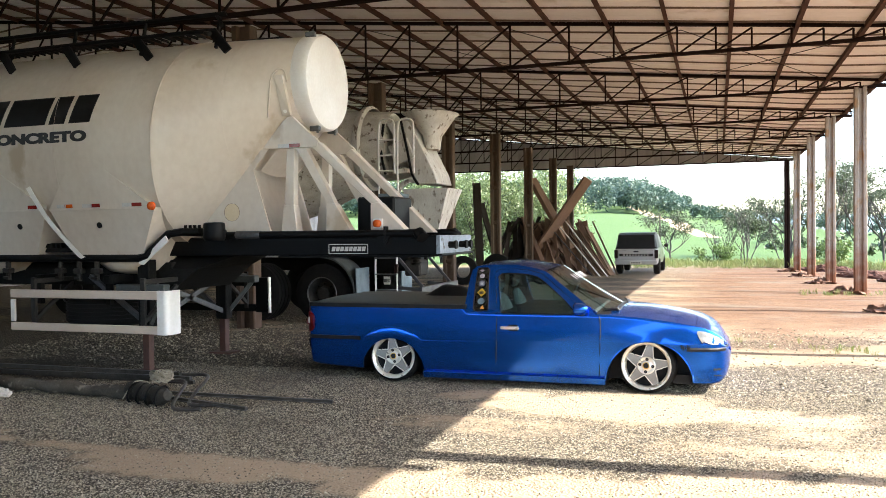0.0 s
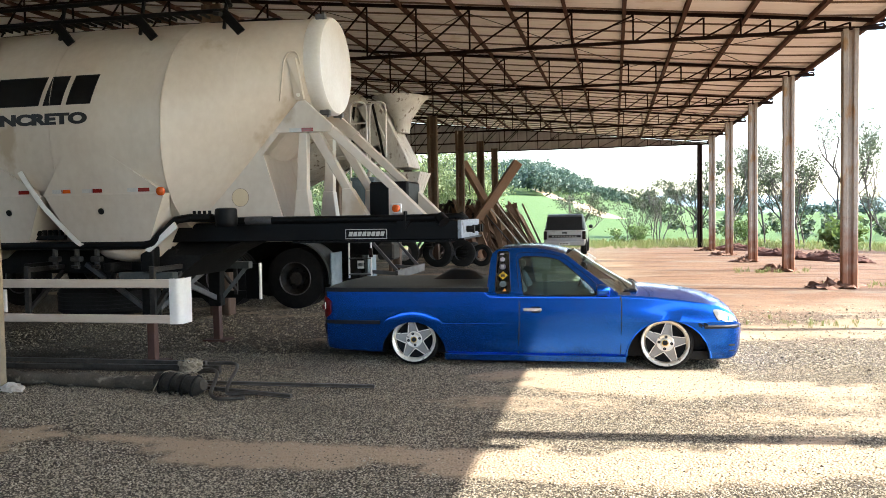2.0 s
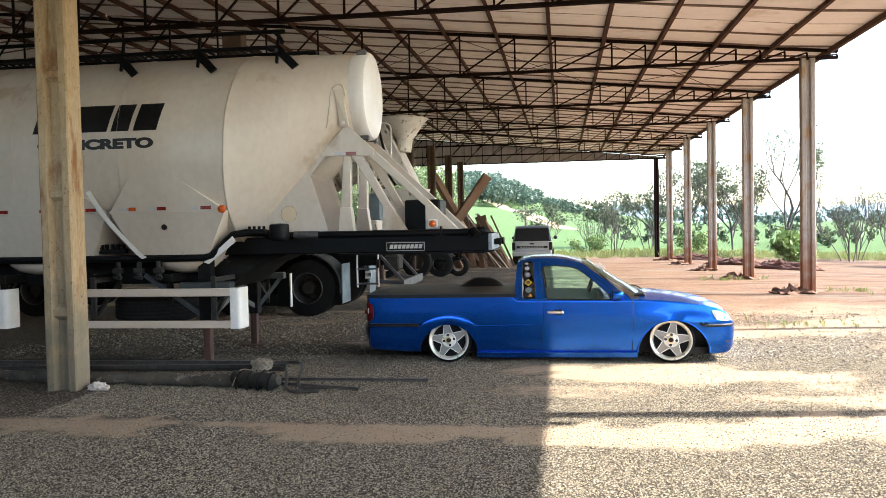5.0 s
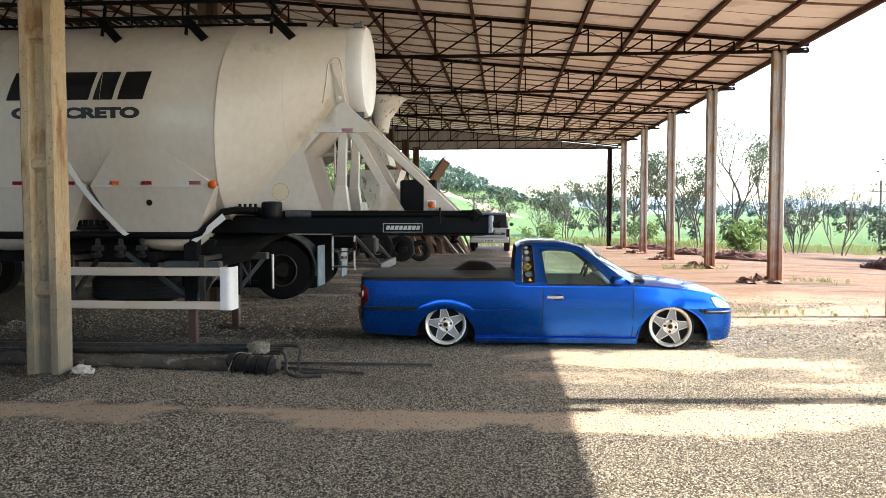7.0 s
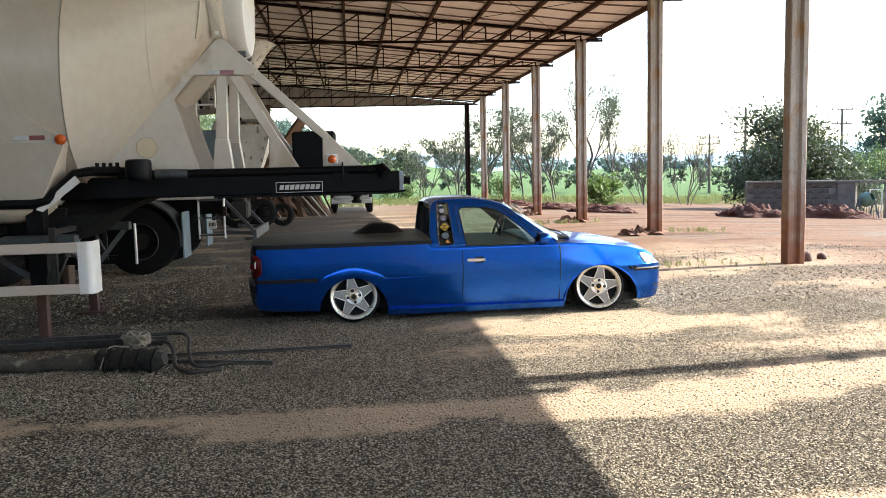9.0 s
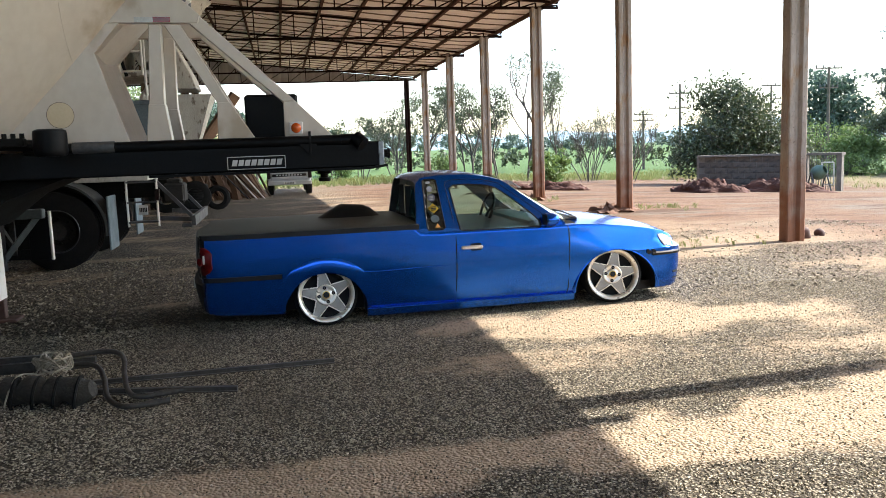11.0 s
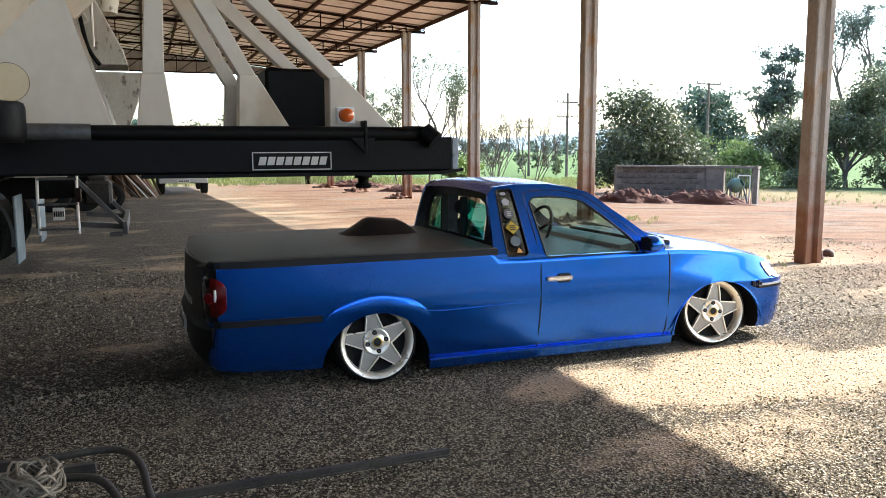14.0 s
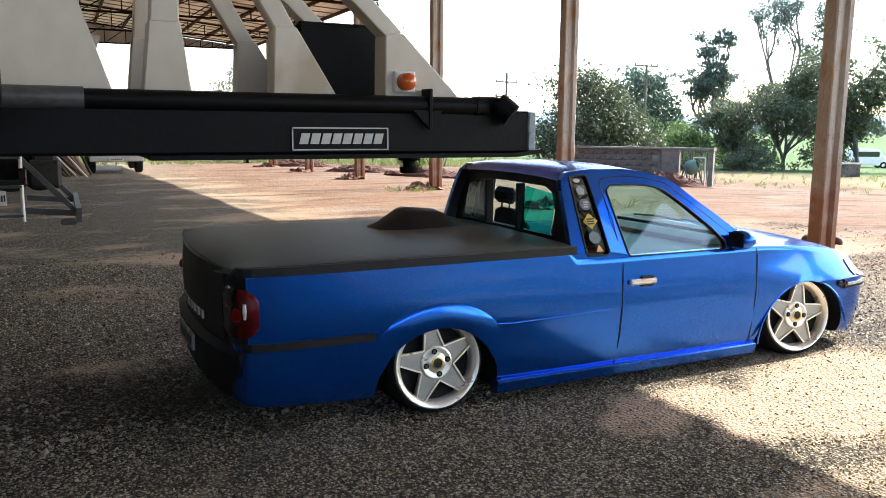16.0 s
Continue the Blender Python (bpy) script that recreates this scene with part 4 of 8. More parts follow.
for a, b in ((-.53, -.19), (.19, .53)):
    bm = bmesh.new()
    f = [(y, z) for y, z in ((a, .86), (a, 1.118 - .12 * max(0, abs(a) - .3)), (b, 1.118 - .12 * max(0, abs(b) - .3)), (b, .86))]
    bm.faces.new([bm.verts.new((-.462 + .16 * (z - .8), y, z)) for y, z in f])
    g = part("rear_pane", bm, M_GLASS_TEAL, rf)
    g.visible_shadow = False
for y in (-.19, .19):
    bm = bmesh.new()
    box(bm, (-.475, y - .012, .85), (-.42, y + .012, 1.135), .004)
    part("sliding_rail", bm, M_PLASTIC, rf)

# load bed cover with its raised edge
bm = bmesh.new()
rings = []
for x, dz, w in ((-2.262, -.03, .69), (-2.25, .012, .72), (-2.19, .034, .755), (-2.05, .042, .775), (-1.6, .046, .785), (-1.0, .047, .785), (-.60, .045, .785), (-.47, .042, .785)):
    ring = [(-w - .012, .816 + min(dz, 0)), (-w - .012, .832 + min(dz, 0)), (-w + .02, .812 + dz * .6), (-w * .75, .80 + dz * .9), (-w * .5, .80 + dz), (0, .803 + dz), (w * .5, .80 + dz), (w * .75, .80 + dz * .9), (w - .02, .812 + dz * .6), (w + .012, .832 + min(dz, 0)), (w + .012, .816 + min(dz, 0))]
    rings.append([(x - .06 * (1 - min(1, (y / .72) ** 2)) * min(1, max(0, (-1.6 - x) / .6)), y, z) for y, z in ring])
loft(bm, rings)
tn = part("bed_cover", bm, M_TONNEAU, CAR, "dark vinyl load bed cover", smooth=35)
for s in (-1, 1):
    bm = bmesh.new()
    loft(bm, [[(x, s * (w - .012), .788), (x, s * (w + .0175), .788), (x, s * (w + .0175), .829), (x, s * (w - .012), .829)] for x, w in ((-2.248, .728), (-2.225, .757), (-2.19, .774), (-2.05, .794), (-1.9, .80), (-.47, .80))])
    part("cover_rail", bm, M_PLASTIC, tn)

# tailgate, rear bumper, plate recess
def bow(y):
    return .055 * max(0, 1 - (y / .60) ** 2)


# tailgate in black: the shade on its blue paint put into the colour
bm = bmesh.new()
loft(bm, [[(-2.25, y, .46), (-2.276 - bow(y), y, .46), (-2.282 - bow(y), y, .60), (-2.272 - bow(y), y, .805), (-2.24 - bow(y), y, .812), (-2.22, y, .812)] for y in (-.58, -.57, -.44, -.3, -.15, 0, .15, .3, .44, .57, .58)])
tg = part("tailgate", bm, M_PLASTIC, CAR, "tailgate painted black for its shade", smooth=40)
for k in range(7):
    bm = bmesh.new()
    box(bm, (-2.285 - bow(-.27 + k * .085), -.30 + k * .085, .505), (-2.274 - bow(-.27 + k * .085), -.245 + k * .085, .545))
    part("tailgate_bar", bm, M_SILVER, tg)
bm = bmesh.new()
rings = []
for y in (-.765, -.75, -.6, -.3, 0, .3, .6, .75, .765):
    c = .05 * (y / .765) ** 2 + .06 * (abs(y) / .765) ** 6 - .03
    rings.append([(-2.275 + c, y * .88, .165), (-2.298 + c, y * .92, .20), (-2.322 + c, y * .98, .33), (-2.33 + c, y, .42), (-2.30 + c, y, .455), (-2.22 + c, y, .455), (-2.20 + c, y * .88, .165)])
loft(bm, rings)
rb = part("rear_bumper", bm, M_PLASTIC, CAR, smooth=40)
bm = bmesh.new()
box(bm, (-2.367, -.20, .315), (-2.352, .20, .405), .003)
pl = part("number_plate", bm, M_SILVER, rb)
for k in range(7):
    bm = bmesh.new()
    box(bm, (-2.371, -.165 + k * .05, .335), (-2.366, -.130 + k * .05, .385))
    part("plate_bar", bm, M_LETTER, pl)

# stickers on the near quarter window
stick = [("oval", -.345, 1.175, (.34, .34, .35)), ("shield", -.338, 1.120, (.36, .36, .40)), ("disc", -.332, 1.045, (.12, .12, .16)), ("diamond", -.326, .955, (.55, .36, .02)), ("patch", -.322, .868, (.12, .16, .17)), ("triangle", -.305, .805, (.75, .36, .08))]
for nm, x, z, c in stick:
    m = mat("sticker_" + nm, c, None, 0.5, 0, 40, 120, 0)
    n, r0 = {"oval": (14, .019), "shield": (5, .026), "disc": (18, .031), "diamond": (4, .042), "patch": (7, .034), "triangle": (3, .024)}[nm]
    bm = bmesh.new()
    off = math.pi / 2
    lp = []
    for k in range(n):
        a = off + k * math.tau / n
        zz = z + r0 * math.sin(a) * (.6 if nm == "oval" else 1)
        lp.append((x + r0 * 1.15 * math.cos(a), -(side_y(zz) + .001), zz))
    plate(bm, lp, .002)
    part("sticker", bm, m, CAR)
    if nm in ("disc", "diamond"):
        bm = bmesh.new()
        for k in (-1, 0, 1):
            box(bm, (x - r0 * .5, -(side_y(z) + .007 - .006 * k * .5), z + k * .013 - .004), (x + r0 * .5, -(side_y(z) + .003 - .006 * k * .5), z + k * .013 + .004))
        part("sticker_bar", bm, M_LETTER if nm == "diamond" else M_SILVER, CAR)

# cab inside
for y in (-.36, .36):
    bm = bmesh.new()
    rings = []
    for z, x, w, d in ((.55, -.10, .24, .09), (.70, -.14, .25, .10), (.82, -.18, .23, .085), (.90, -.21, .16, .06), (.925, -.215, .08, .04)):
        rings.append([(x + d * .5 * math.cos(a), y + w * math.sin(a) * (1 if abs(math.sin(a)) < .9 else .97), z) for a in (k * math.tau / 14 for k in range(14))])
    loft(bm, rings)
    sb = part("seat_back", bm, M_SEAT, CAR, smooth=60)
    bm = bmesh.new()
    box(bm, (-.265, y - .115, .955), (-.19, y + .115, 1.065), .03)
    for k in (-.05, .05):
        rod(bm, (-.225, y + k, .90), (-.225, y + k, .97), .006, seg=6)
    part("headrest", bm, M_SEAT, sb)
bm = bmesh.new()
rings = [[(x, y, z) for x, z in ((.84, .64), (.56, .64), (.52, .72), (.56, .785), (.68, .805), (.80, .79))] for y in (-.66, -.3, .2, .3, .5, .66)]
loft(bm, rings)
part("dashboard", bm, mat("grey_dashboard", (0.13, 0.145, 0.15), (0.09, 0.10, 0.105), 0.6, 0, 6, 120, 0.1), CAR, smooth=40)
bm = bmesh.new()
pts = [(.44 + .06 * math.sin(a), .36 + .19 * math.cos(a), .82 + .175 * math.sin(a)) for a in (k * math.tau / 28 for k in range(29))]
tube(bm, pts, .014, 8)
for a in (.4, 2.74, -1.57):
    rod(bm, (.455, .36, .81), (.44 + .06 * math.sin(a), .36 + .19 * math.cos(a), .82 + .175 * math.sin(a)), .014, seg=6)
part("steering_wheel", bm, M_PLASTIC, CAR, smooth=60)


def road_wheel(x, y, z, s):
    """Star wheel with a deep polished lip and a stretched tyre; s: the side that it faces."""
    bm = bmesh.new()
    lathe(bm, [(.17, .170), (.022, .188), (.0, .193), (-.012, .203), (-.020, .214), (-.020, .221), (-.008, .226), (.0, .222), (.20, .222), (.20, .17), (.17, .165)], "y", 40)
    w = part("wheel", bm, M_RIM, CAR, smooth=40)
    w.matrix_basis = Matrix.Translation((x, y, z)) @ pose(0, 0, 0, 5.0 * s, 0, (0 if s < 0 else 180) - (9 if x > 0 else 0)) @ Matrix.Rotation(0.12 * x, 4, "Y") @ Matrix.Diagonal((1.05, 1, 1.05, 1))
    bm = bmesh.new()
    lathe(bm, [(-.004, .222), (-.010, .232), (.002, .244), (.025, .252), (.10, .255), (.16, .252), (.185, .244), (.20, .234), (.195, .222)], "y", 48)
    part("tyre", bm, M_RUBBER, w, smooth=30)
    # black disc close behind the spokes, added as the shade in their openings
    bm = bmesh.new()
    lathe(bm, [(.046, .0), (.046, .150), (.040, .186)], "y", 32)
    part("brake_disc", bm, M_BLACK, w)
    # star: five tapering points with a raised machined edge
    star = []
    for k in range(5):
        a = math.pi / 2 + k * math.tau / 5
        for da, r in ((-.140, .196), (.140, .196), (math.pi / 5, .086)):
            star.append((r * math.cos(a + da), r * math.sin(a + da)))
    bm = bmesh.new()
    plate(bm, [(px, .012, pz) for px, pz in star], .03)
    part("spokes", bm, M_RIM_FLAT, w)
    for k in range(5):
        a = math.pi / 2 + k * math.tau / 5
        for sg in (-1, 1):
            bm = bmesh.new()
            p1 = Vector((.195 * math.cos(a + sg * .126), .010, .195 * math.sin(a + sg * .126)))
            p2 = Vector((.090 * math.cos(a + sg * math.pi / 5), .010, .090 * math.sin(a + sg * math.pi / 5)))
            bar(bm, p1, p2, .008, .014, (0, 1, 0))
            part("spoke_edge", bm, M_RIM, w)
    bm = bmesh.new()
    lathe(bm, [(.014, .084), (.004, .081), (.001, .074), (.006, .052), (-.001, .041), (-.004, .034), (-.004, .026)], "y", 32)
    part("hub", bm, M_RIM, w, smooth=30)
    bm = bmesh.new()
    lathe(bm, [(.002, .032), (-.010, .031), (-.011, .025), (-.008, .024)], "y", 24)
    part("cap_ring", bm, M_GOLD, w)
    bm = bmesh.new()
    lathe(bm, [(-.007, .025), (-.009, .0)], "y", 20)
    part("centre_cap", bm, M_PLASTIC, w)
    for k in range(4):
        a = k * math.pi / 2 + .05
        bm = bmesh.new()
        rod(bm, (.058 * math.cos(a), .012, .058 * math.sin(a)), (.058 * math.cos(a), .0005, .058 * math.sin(a)), .0145, seg=14)
        hole = part("bolt_hole", bm, M_DARK, w)
        bm = bmesh.new()
        rod(bm, (.058 * math.cos(a), .004, .058 * math.sin(a)), (.058 * math.cos(a), -.003, .058 * math.sin(a)), .0075, seg=6)
        part("lug_nut", bm, M_GREYSTEEL, w)
    return w


for s in (-1, 1):
    road_wheel(-1.27, s * .775, .270, s)
    road_wheel(1.285, s * .775, .268, s)


# ---- tank trailer ----
def wpart(name, bm, material, parent, label="", smooth=None):
    """A part whose mesh is given in world coordinates."""
    ob = part(name, bm, material, parent, label, smooth)
    if parent.type == "EMPTY":
        ob.matrix_parent_inverse = parent.matrix_basis.inverted()
    return ob


M_TEALSTEEL = mat("dusty_blue_grey_steel", (0.07, 0.078, 0.076), (0.045, 0.050, 0.048), 0.7, 0.1, 6, 40, 0.15)
M_GUARD = mat("cream_guard_paint", (0.62, 0.52, 0.42), (0.54, 0.43, 0.335), 0.45, 0.0, 2.0, 50, 0.05, stretch=(.4, 1, 3))
M_CROSS = mat("worn_pale_steel", (0.27, 0.30, 0.33), (0.17, 0.19, 0.21), 0.55, 0.2, 6, 40, 0.15, wear=(0.07, 0.06, 0.05))
TY, TZ, TR = -8.22, 2.62, 1.22
TRAILER = thing("tank_trailer", (-10.5, TY, 0), "cream painted bulk tank trailer with a black gooseneck", "tank trailer")


def ring_at(x, cz, r, n=56, tilt=0.0, full=0.2):
    out = []
    for a in (k * math.tau / n for k in range(n)):
        c, h = math.cos(a), math.sin(a)
        e = 2 + full * 1.2 if h < 0 else 2.0
        f = (abs(c) ** e + abs(h) ** e) ** (-1 / e) if full else 1.0
        f = min(f, 1.0 / max(abs(h), .82)) if h < 0 else f
        out.append((x + tilt * r * h * f, TY + r * c * f, cz + r * h * f))
    return out


bm = bmesh.new()
rings = []
for x in (-17.2, -17.0, -15.4, -13.8, -12.4, -11.7, -11.0, -10.35, -9.7, -9.05):
    rings.append(ring_at(x, TZ, TR * (0.8 if x < -17.1 else 1), tilt=.05 if x > -9.2 else 0))
loft(bm, rings)
tank = wpart("tank", bm, M_TANK, TRAILER, smooth=40)
# weld seams round the barrel
for x in (-9.04, -10.35, -11.7):
    bm = bmesh.new()
    tube(bm, [(p[0], TY + (p[1] - TY) * 1.002, TZ + (p[2] - TZ) * 1.002) for p in ring_at(x, TZ, TR + .002, tilt=.05 if x > -9.2 else 0)[0:56]], .004 if x > -9.2 else .0025, 5)
    part("weld_seam", bm, M_TANK, tank)
# tapered nose
bm = bmesh.new()
rings = []
for k in range(9):
    t = k / 8
    x = -9.045 + t * 1.33
    rings.append(ring_at(x, TZ + t * (3.285 - TZ), TR + t * (.535 - TR), tilt=.05 * (1 - t), full=.2 - .2 * t))
loft(bm, rings, caps=False)
nose = wpart("nose_cone", bm, M_TANK, TRAILER, smooth=40)
bm = bmesh.new()
tube(bm, ring_at(-8.38, TZ + .5 * .665, TR - .5 * .685 + .002, tilt=.025, full=.1), .0025, 5)
part("weld_seam", bm, M_TANK, nose)
# front cover: rolled rim and domed lid
bm = bmesh.new()
lathe(bm, [(-7.76, .50), (-7.73, .545), (-7.66, .553), (-7.575, .548), (-7.545, .525), (-7.53, .47), (-7.515, .30), (-7.51, .0)], "x", 56, (0, TY, 3.285))
lid = wpart("front_lid", bm, M_WHITE, TRAILER, smooth=35)
for a in (60, 118, 250, 295):
    bm = bmesh.new()
    c = Vector((-7.62, TY + .57 * math.cos(radians(a)), 3.285 + .57 * math.sin(radians(a))))
    box(bm, c - Vector((.06, .03, .03)), c + Vector((.06, .03, .03)), .01)
    rod(bm, c + Vector((.03, 0, .05)), c + Vector((.03, 0, -.05)), .014, seg=8)
    part("lid_clamp", bm, M_GREYSTEEL, lid)

# hopper plates: flat sides standing out of the barrel and running in to the outlets
for s in (-1, 1):
    Y = lambda d: TY + s * d
    for x0, x1 in ((-10.52, -9.08), (-13.0, -10.56), (-15.6, -13.1)):
        bm = bmesh.new()
        top = [(x0 + (.42 if x1 > -9.5 else .85), Y(1.215), 2.46), (x1 - .85, Y(1.215), 2.46)]
        v = [bm.verts.new(p) for p in (top[0], top[1], (x1, Y(1.128), 1.87), (x0, Y(1.128), 1.87), (x1 - .30, Y(.98), 1.30), (x0 + .28, Y(.98), 1.30), (x1, Y(.0), 1.87), (x0, Y(.0), 1.87), (x1 - .30, Y(0), 1.26), (x0 + .28, Y(0), 1.26), (x1 - .10, Y(1.02), 1.94), (x0 + .10, Y(1.02), 1.94))]
        for f in ((0, 1, 2, 3), (3, 2, 4, 5), (2, 6, 8, 4), (3, 5, 9, 7), (5, 4, 8, 9), (1, 10, 2), (0, 3, 11)):
            bm.faces.new([v[i] for i in f])
        h = wpart("hopper", bm, M_TANK, TRAILER)
        # belt flange under the side marker strip
        bm = bmesh.new()
        bar(bm, (x0, Y(1.133), 1.868), (x1 + .01, Y(1.133), 1.868), .012, .016)
        part("belt_flange", bm, M_TANK, h)
        bm = bmesh.new()
        xc = (x0 + x1) / 2
        rings = [[(xc + r * math.cos(a), TY + s * .55 + r * math.sin(a), z) for a in (k * math.tau / 20 for k in range(20))] for r, z in ((.42, 1.33), (.40, 1.24), (.30, 1.16), (.12, 1.12))]
        loft(bm, rings)
        part("outlet", bm, M_TANK, h, smooth=40)
    # reflective marks and small round vents
    for x, m in ((-9.30, M_RED), (-9.43, M_SILVER), (-9.86, M_RED), (-9.97, M_SILVER), (-10.24, M_AMBER), (-10.33, M_SILVER), (-10.75, M_RED), (-11.35, M_RED), (-11.9, M_RED)):
        bm = bmesh.new()
        box(bm, (x - .075 + (.02 if m is M_AMBER else 0), Y(1.134) - .003, 1.885), (x + .055, Y(1.134) + .003, 1.925))
        wpart("reflector", bm, m, TRAILER)
    for x in (-9.858, -11.0):
        bm = bmesh.new()
        rod(bm, (x, Y(1.07), 1.69), (x, Y(1.088), 1.685), .034, seg=18)
        wpart("vent_ring", bm, M_DARK, TRAILER)
    bm = bmesh.new()
    lathe(bm, [(0, .0), (0, .047), (.03, .045), (.045, .030), (.05, 0)], "y", 20)
    o = wpart("side_lamp", bm, M_AMBER, TRAILER, "amber side lamp", smooth=40)
    o.matrix_basis = Matrix.Translation((-9.11, Y(1.13), 1.885)) @ pose(0, 0, 0, 0, 0, 180 if s < 0 else 0)
    # strap running down between the hoppers
    bm = bmesh.new()
    pts = smooth_path([(-10.74, Y(1.20), 2.12), (-10.67, Y(1.17), 1.98), (-10.5, Y(1.13), 1.72), (-10.22, Y(1.04), 1.38), (-10.15, Y(1.02), 1.32)], 4)
    loft(bm, [[p + Vector((-.026, 0, -.012)), p + Vector((.026, 0, .012)), p + Vector((.026, s * .012, .018)), p + Vector((-.026, s * .012, -.006))] for p in pts])
    wpart("drain_strap", bm, M_WHITE, TRAILER)
    # black longitudinal pipe, cranked up to the gooseneck
    bm = bmesh.new()
    tube(bm, [(-17, Y(.98), 1.315), (-9.42, Y(.98), 1.315), (-9.32, Y(.97), 1.34), (-9.08, Y(.90), 1.58), (-8.95, Y(.84), 1.60), (-8.75, Y(.70), 1.59), (-8.6, Y(.52), 1.58)], .045, 10)
    wpart("side_pipe", bm, M_BLACK, TRAILER)
    bm = bmesh.new()
    plate(bm, [(-9.42, Y(.99), 1.26), (-9.36, Y(.99), 1.24), (-9.02, Y(.99), 1.50), (-9.06, Y(.99), 1.56)], -s * .02)
    wpart("pipe_guard", bm, M_WHITE, TRAILER)
    # gooseneck beam and the tube on it
    bm = bmesh.new()
    box(bm, (-9.6, min(Y(.39), Y(.535)), 1.325), (-6.05, max(Y(.39), Y(.535)), 1.535), .012)
    gb = wpart("gooseneck_beam", bm, M_BLACK, TRAILER)
    bm = bmesh.new()
    rod(bm, (-8.8, Y(.53), 1.555), (-6.35, Y(.53), 1.555), .042, seg=16)
    part("air_tube", bm, M_BLACK, gb, smooth=40)
    bm = bmesh.new()
    rod(bm, (-8.45, Y(.53), 1.558), (-8.14, Y(.53), 1.558), .0455, seg=16)
    part("tube_sleeve", bm, M_GREYSTEEL, gb, smooth=40)
    bm = bmesh.new()
    tube(bm, smooth_path([(-6.38, Y(.53), 1.555), (-6.25, Y(.53), 1.555), (-6.19, Y(.57), 1.52)], 4), .047, 12)
    rod(bm, (-6.26, Y(.555), 1.57), (-6.20, Y(.60), 1.51), .060, seg=14)
    part("tube_end", bm, M_BLACK, gb, smooth=40)
    bm = bmesh.new()
    box(bm, (-6.64, min(Y(.47), Y(.582)), 1.45), (-6.622, max(Y(.47), Y(.582)), 1.632), .003)
    plate(bm, [(-6.72, Y(.545), 1.53), (-6.57, Y(.545), 1.53), (-6.63, Y(.545), 1.44)], s * .03)
    part("tube_bracket", bm, M_BLACK, gb)
    bm = bmesh.new()
    lathe(bm, [(1.50, .0), (1.50, .10), (1.52, .115), (1.545, .118), (1.665, .118), (1.69, .112), (1.70, .09), (1.703, 0)], "z", 28, (-8.53, Y(.84), 0))
    wpart("filter_pot", bm, M_BLACK, TRAILER, smooth=30)
    bm = bmesh.new()
    box(bm, (-8.93, Y(.84) - .05, 1.58), (-8.70, Y(.84) + .05, 1.64), .01)
    for k in range(4):
        rod(bm, (-8.90 + .06 * k, Y(.84), 1.64), (-8.90 + .06 * k, Y(.84), 1.675), .018, seg=8)
    wpart("valve_block", bm, M_DARK, TRAILER)
    # maker's plate with illegible raised bars
    bm = bmesh.new()
    box(bm, (-7.297, Y(.535) - (.006 if s < 0 else -.001), 1.343), (-6.835, Y(.535) + (.006 if s > 0 else -.001), 1.447))
    mp = wpart("maker_plate", bm, M_BLACK, TRAILER)
    bm = bmesh.new()
    yb = Y(.544)
    for a, b in (((-7.297, 1.343), (-6.835, 1.349)), ((-7.297, 1.441), (-6.835, 1.447)), ((-7.297, 1.343), (-7.291, 1.447)), ((-6.841, 1.343), (-6.835, 1.447))):
        box(bm, (a[0], yb - .002, a[1]), (b[0], yb + .002, b[1]))
    part("plate_border", bm, M_SILVER, mp)
    for k in range(8):
        bm = bmesh.new()
        xx = -7.264 + k * .0505
        plate(bm, [(xx, yb - .002, 1.372), (xx + .040, yb - .002, 1.372), (xx + .052, yb - .002, 1.420), (xx + .012, yb - .002, 1.420)], .004)
        part("plate_bar", bm, M_SILVER, mp)
    # white struts standing on the beam
    def strut(pts, y=.575, th=.13, nm="strut"):
        b_ = bmesh.new()
        plate(b_, [(px, Y(y), pz) for px, pz in pts], -s * th)
        bmesh.ops.bevel(b_, geom=b_.edges[:], offset=.006, segments=1, affect="EDGES")
        return wpart(nm, b_, M_TANK, TRAILER)
    strut([(-9.12, 1.55), (-8.97, 1.60), (-8.15, 2.508), (-8.04, 2.508), (-8.25, 2.285), (-8.02, 1.56)], .497, .03, "side_panel")
    strut([(-7.82, 2.85), (-8.14, 2.512), (-7.45, 2.506), (-7.432, 2.57), (-7.755, 2.86)], .487, .05, "head_plate")
    strut([(-7.52, 2.505), (-7.438, 2.565), (-6.735, 1.893), (-6.825, 1.875)], .478, .12)
    strut([(-6.825, 1.88), (-6.735, 1.89), (-6.40, 1.56), (-6.828, 1.56)], .486, .15, "strut_foot")
    strut([(-7.72, 2.505), (-7.595, 2.505), (-7.250, 1.885), (-7.345, 1.88)], .470, .10)
    strut([(-7.348, 1.885), (-7.248, 1.89), (-7.045, 1.56), (-7.362, 1.56)], .480, .13, "strut_foot")
    strut([(-7.83, 2.505), (-7.738, 2.505), (-7.752, 1.88), (-7.870, 1.88)], .470, .10)
    strut([(-7.875, 1.885), (-7.748, 1.885), (-7.708, 1.56), (-7.912, 1.56)], .480, .13, "strut_foot")
    bm = bmesh.new()
    box(bm, (-7.93, Y(.488) - .003, 2.515), (-7.79, Y(.488) + .003, 2.555))
    wpart("reflector", bm, M_SILVER, TRAILER)
    bm = bmesh.new()
    box(bm, (-7.79, Y(.488) - .003, 2.515), (-7.66, Y(.488) + .003, 2.555))
    wpart("reflector", bm, M_RED, TRAILER)
    bm = bmesh.new()
    box(bm, (-6.79, Y(.494) - .012, 1.612), (-6.68, Y(.494) + .012, 1.714), .006)
    lb = wpart("lamp_base", bm, M_WHITE, TRAILER)
    bm = bmesh.new()
    lathe(bm, [(0, .0), (0, .042), (.045, .040), (.060, .026), (.064, 0)], "y", 20)
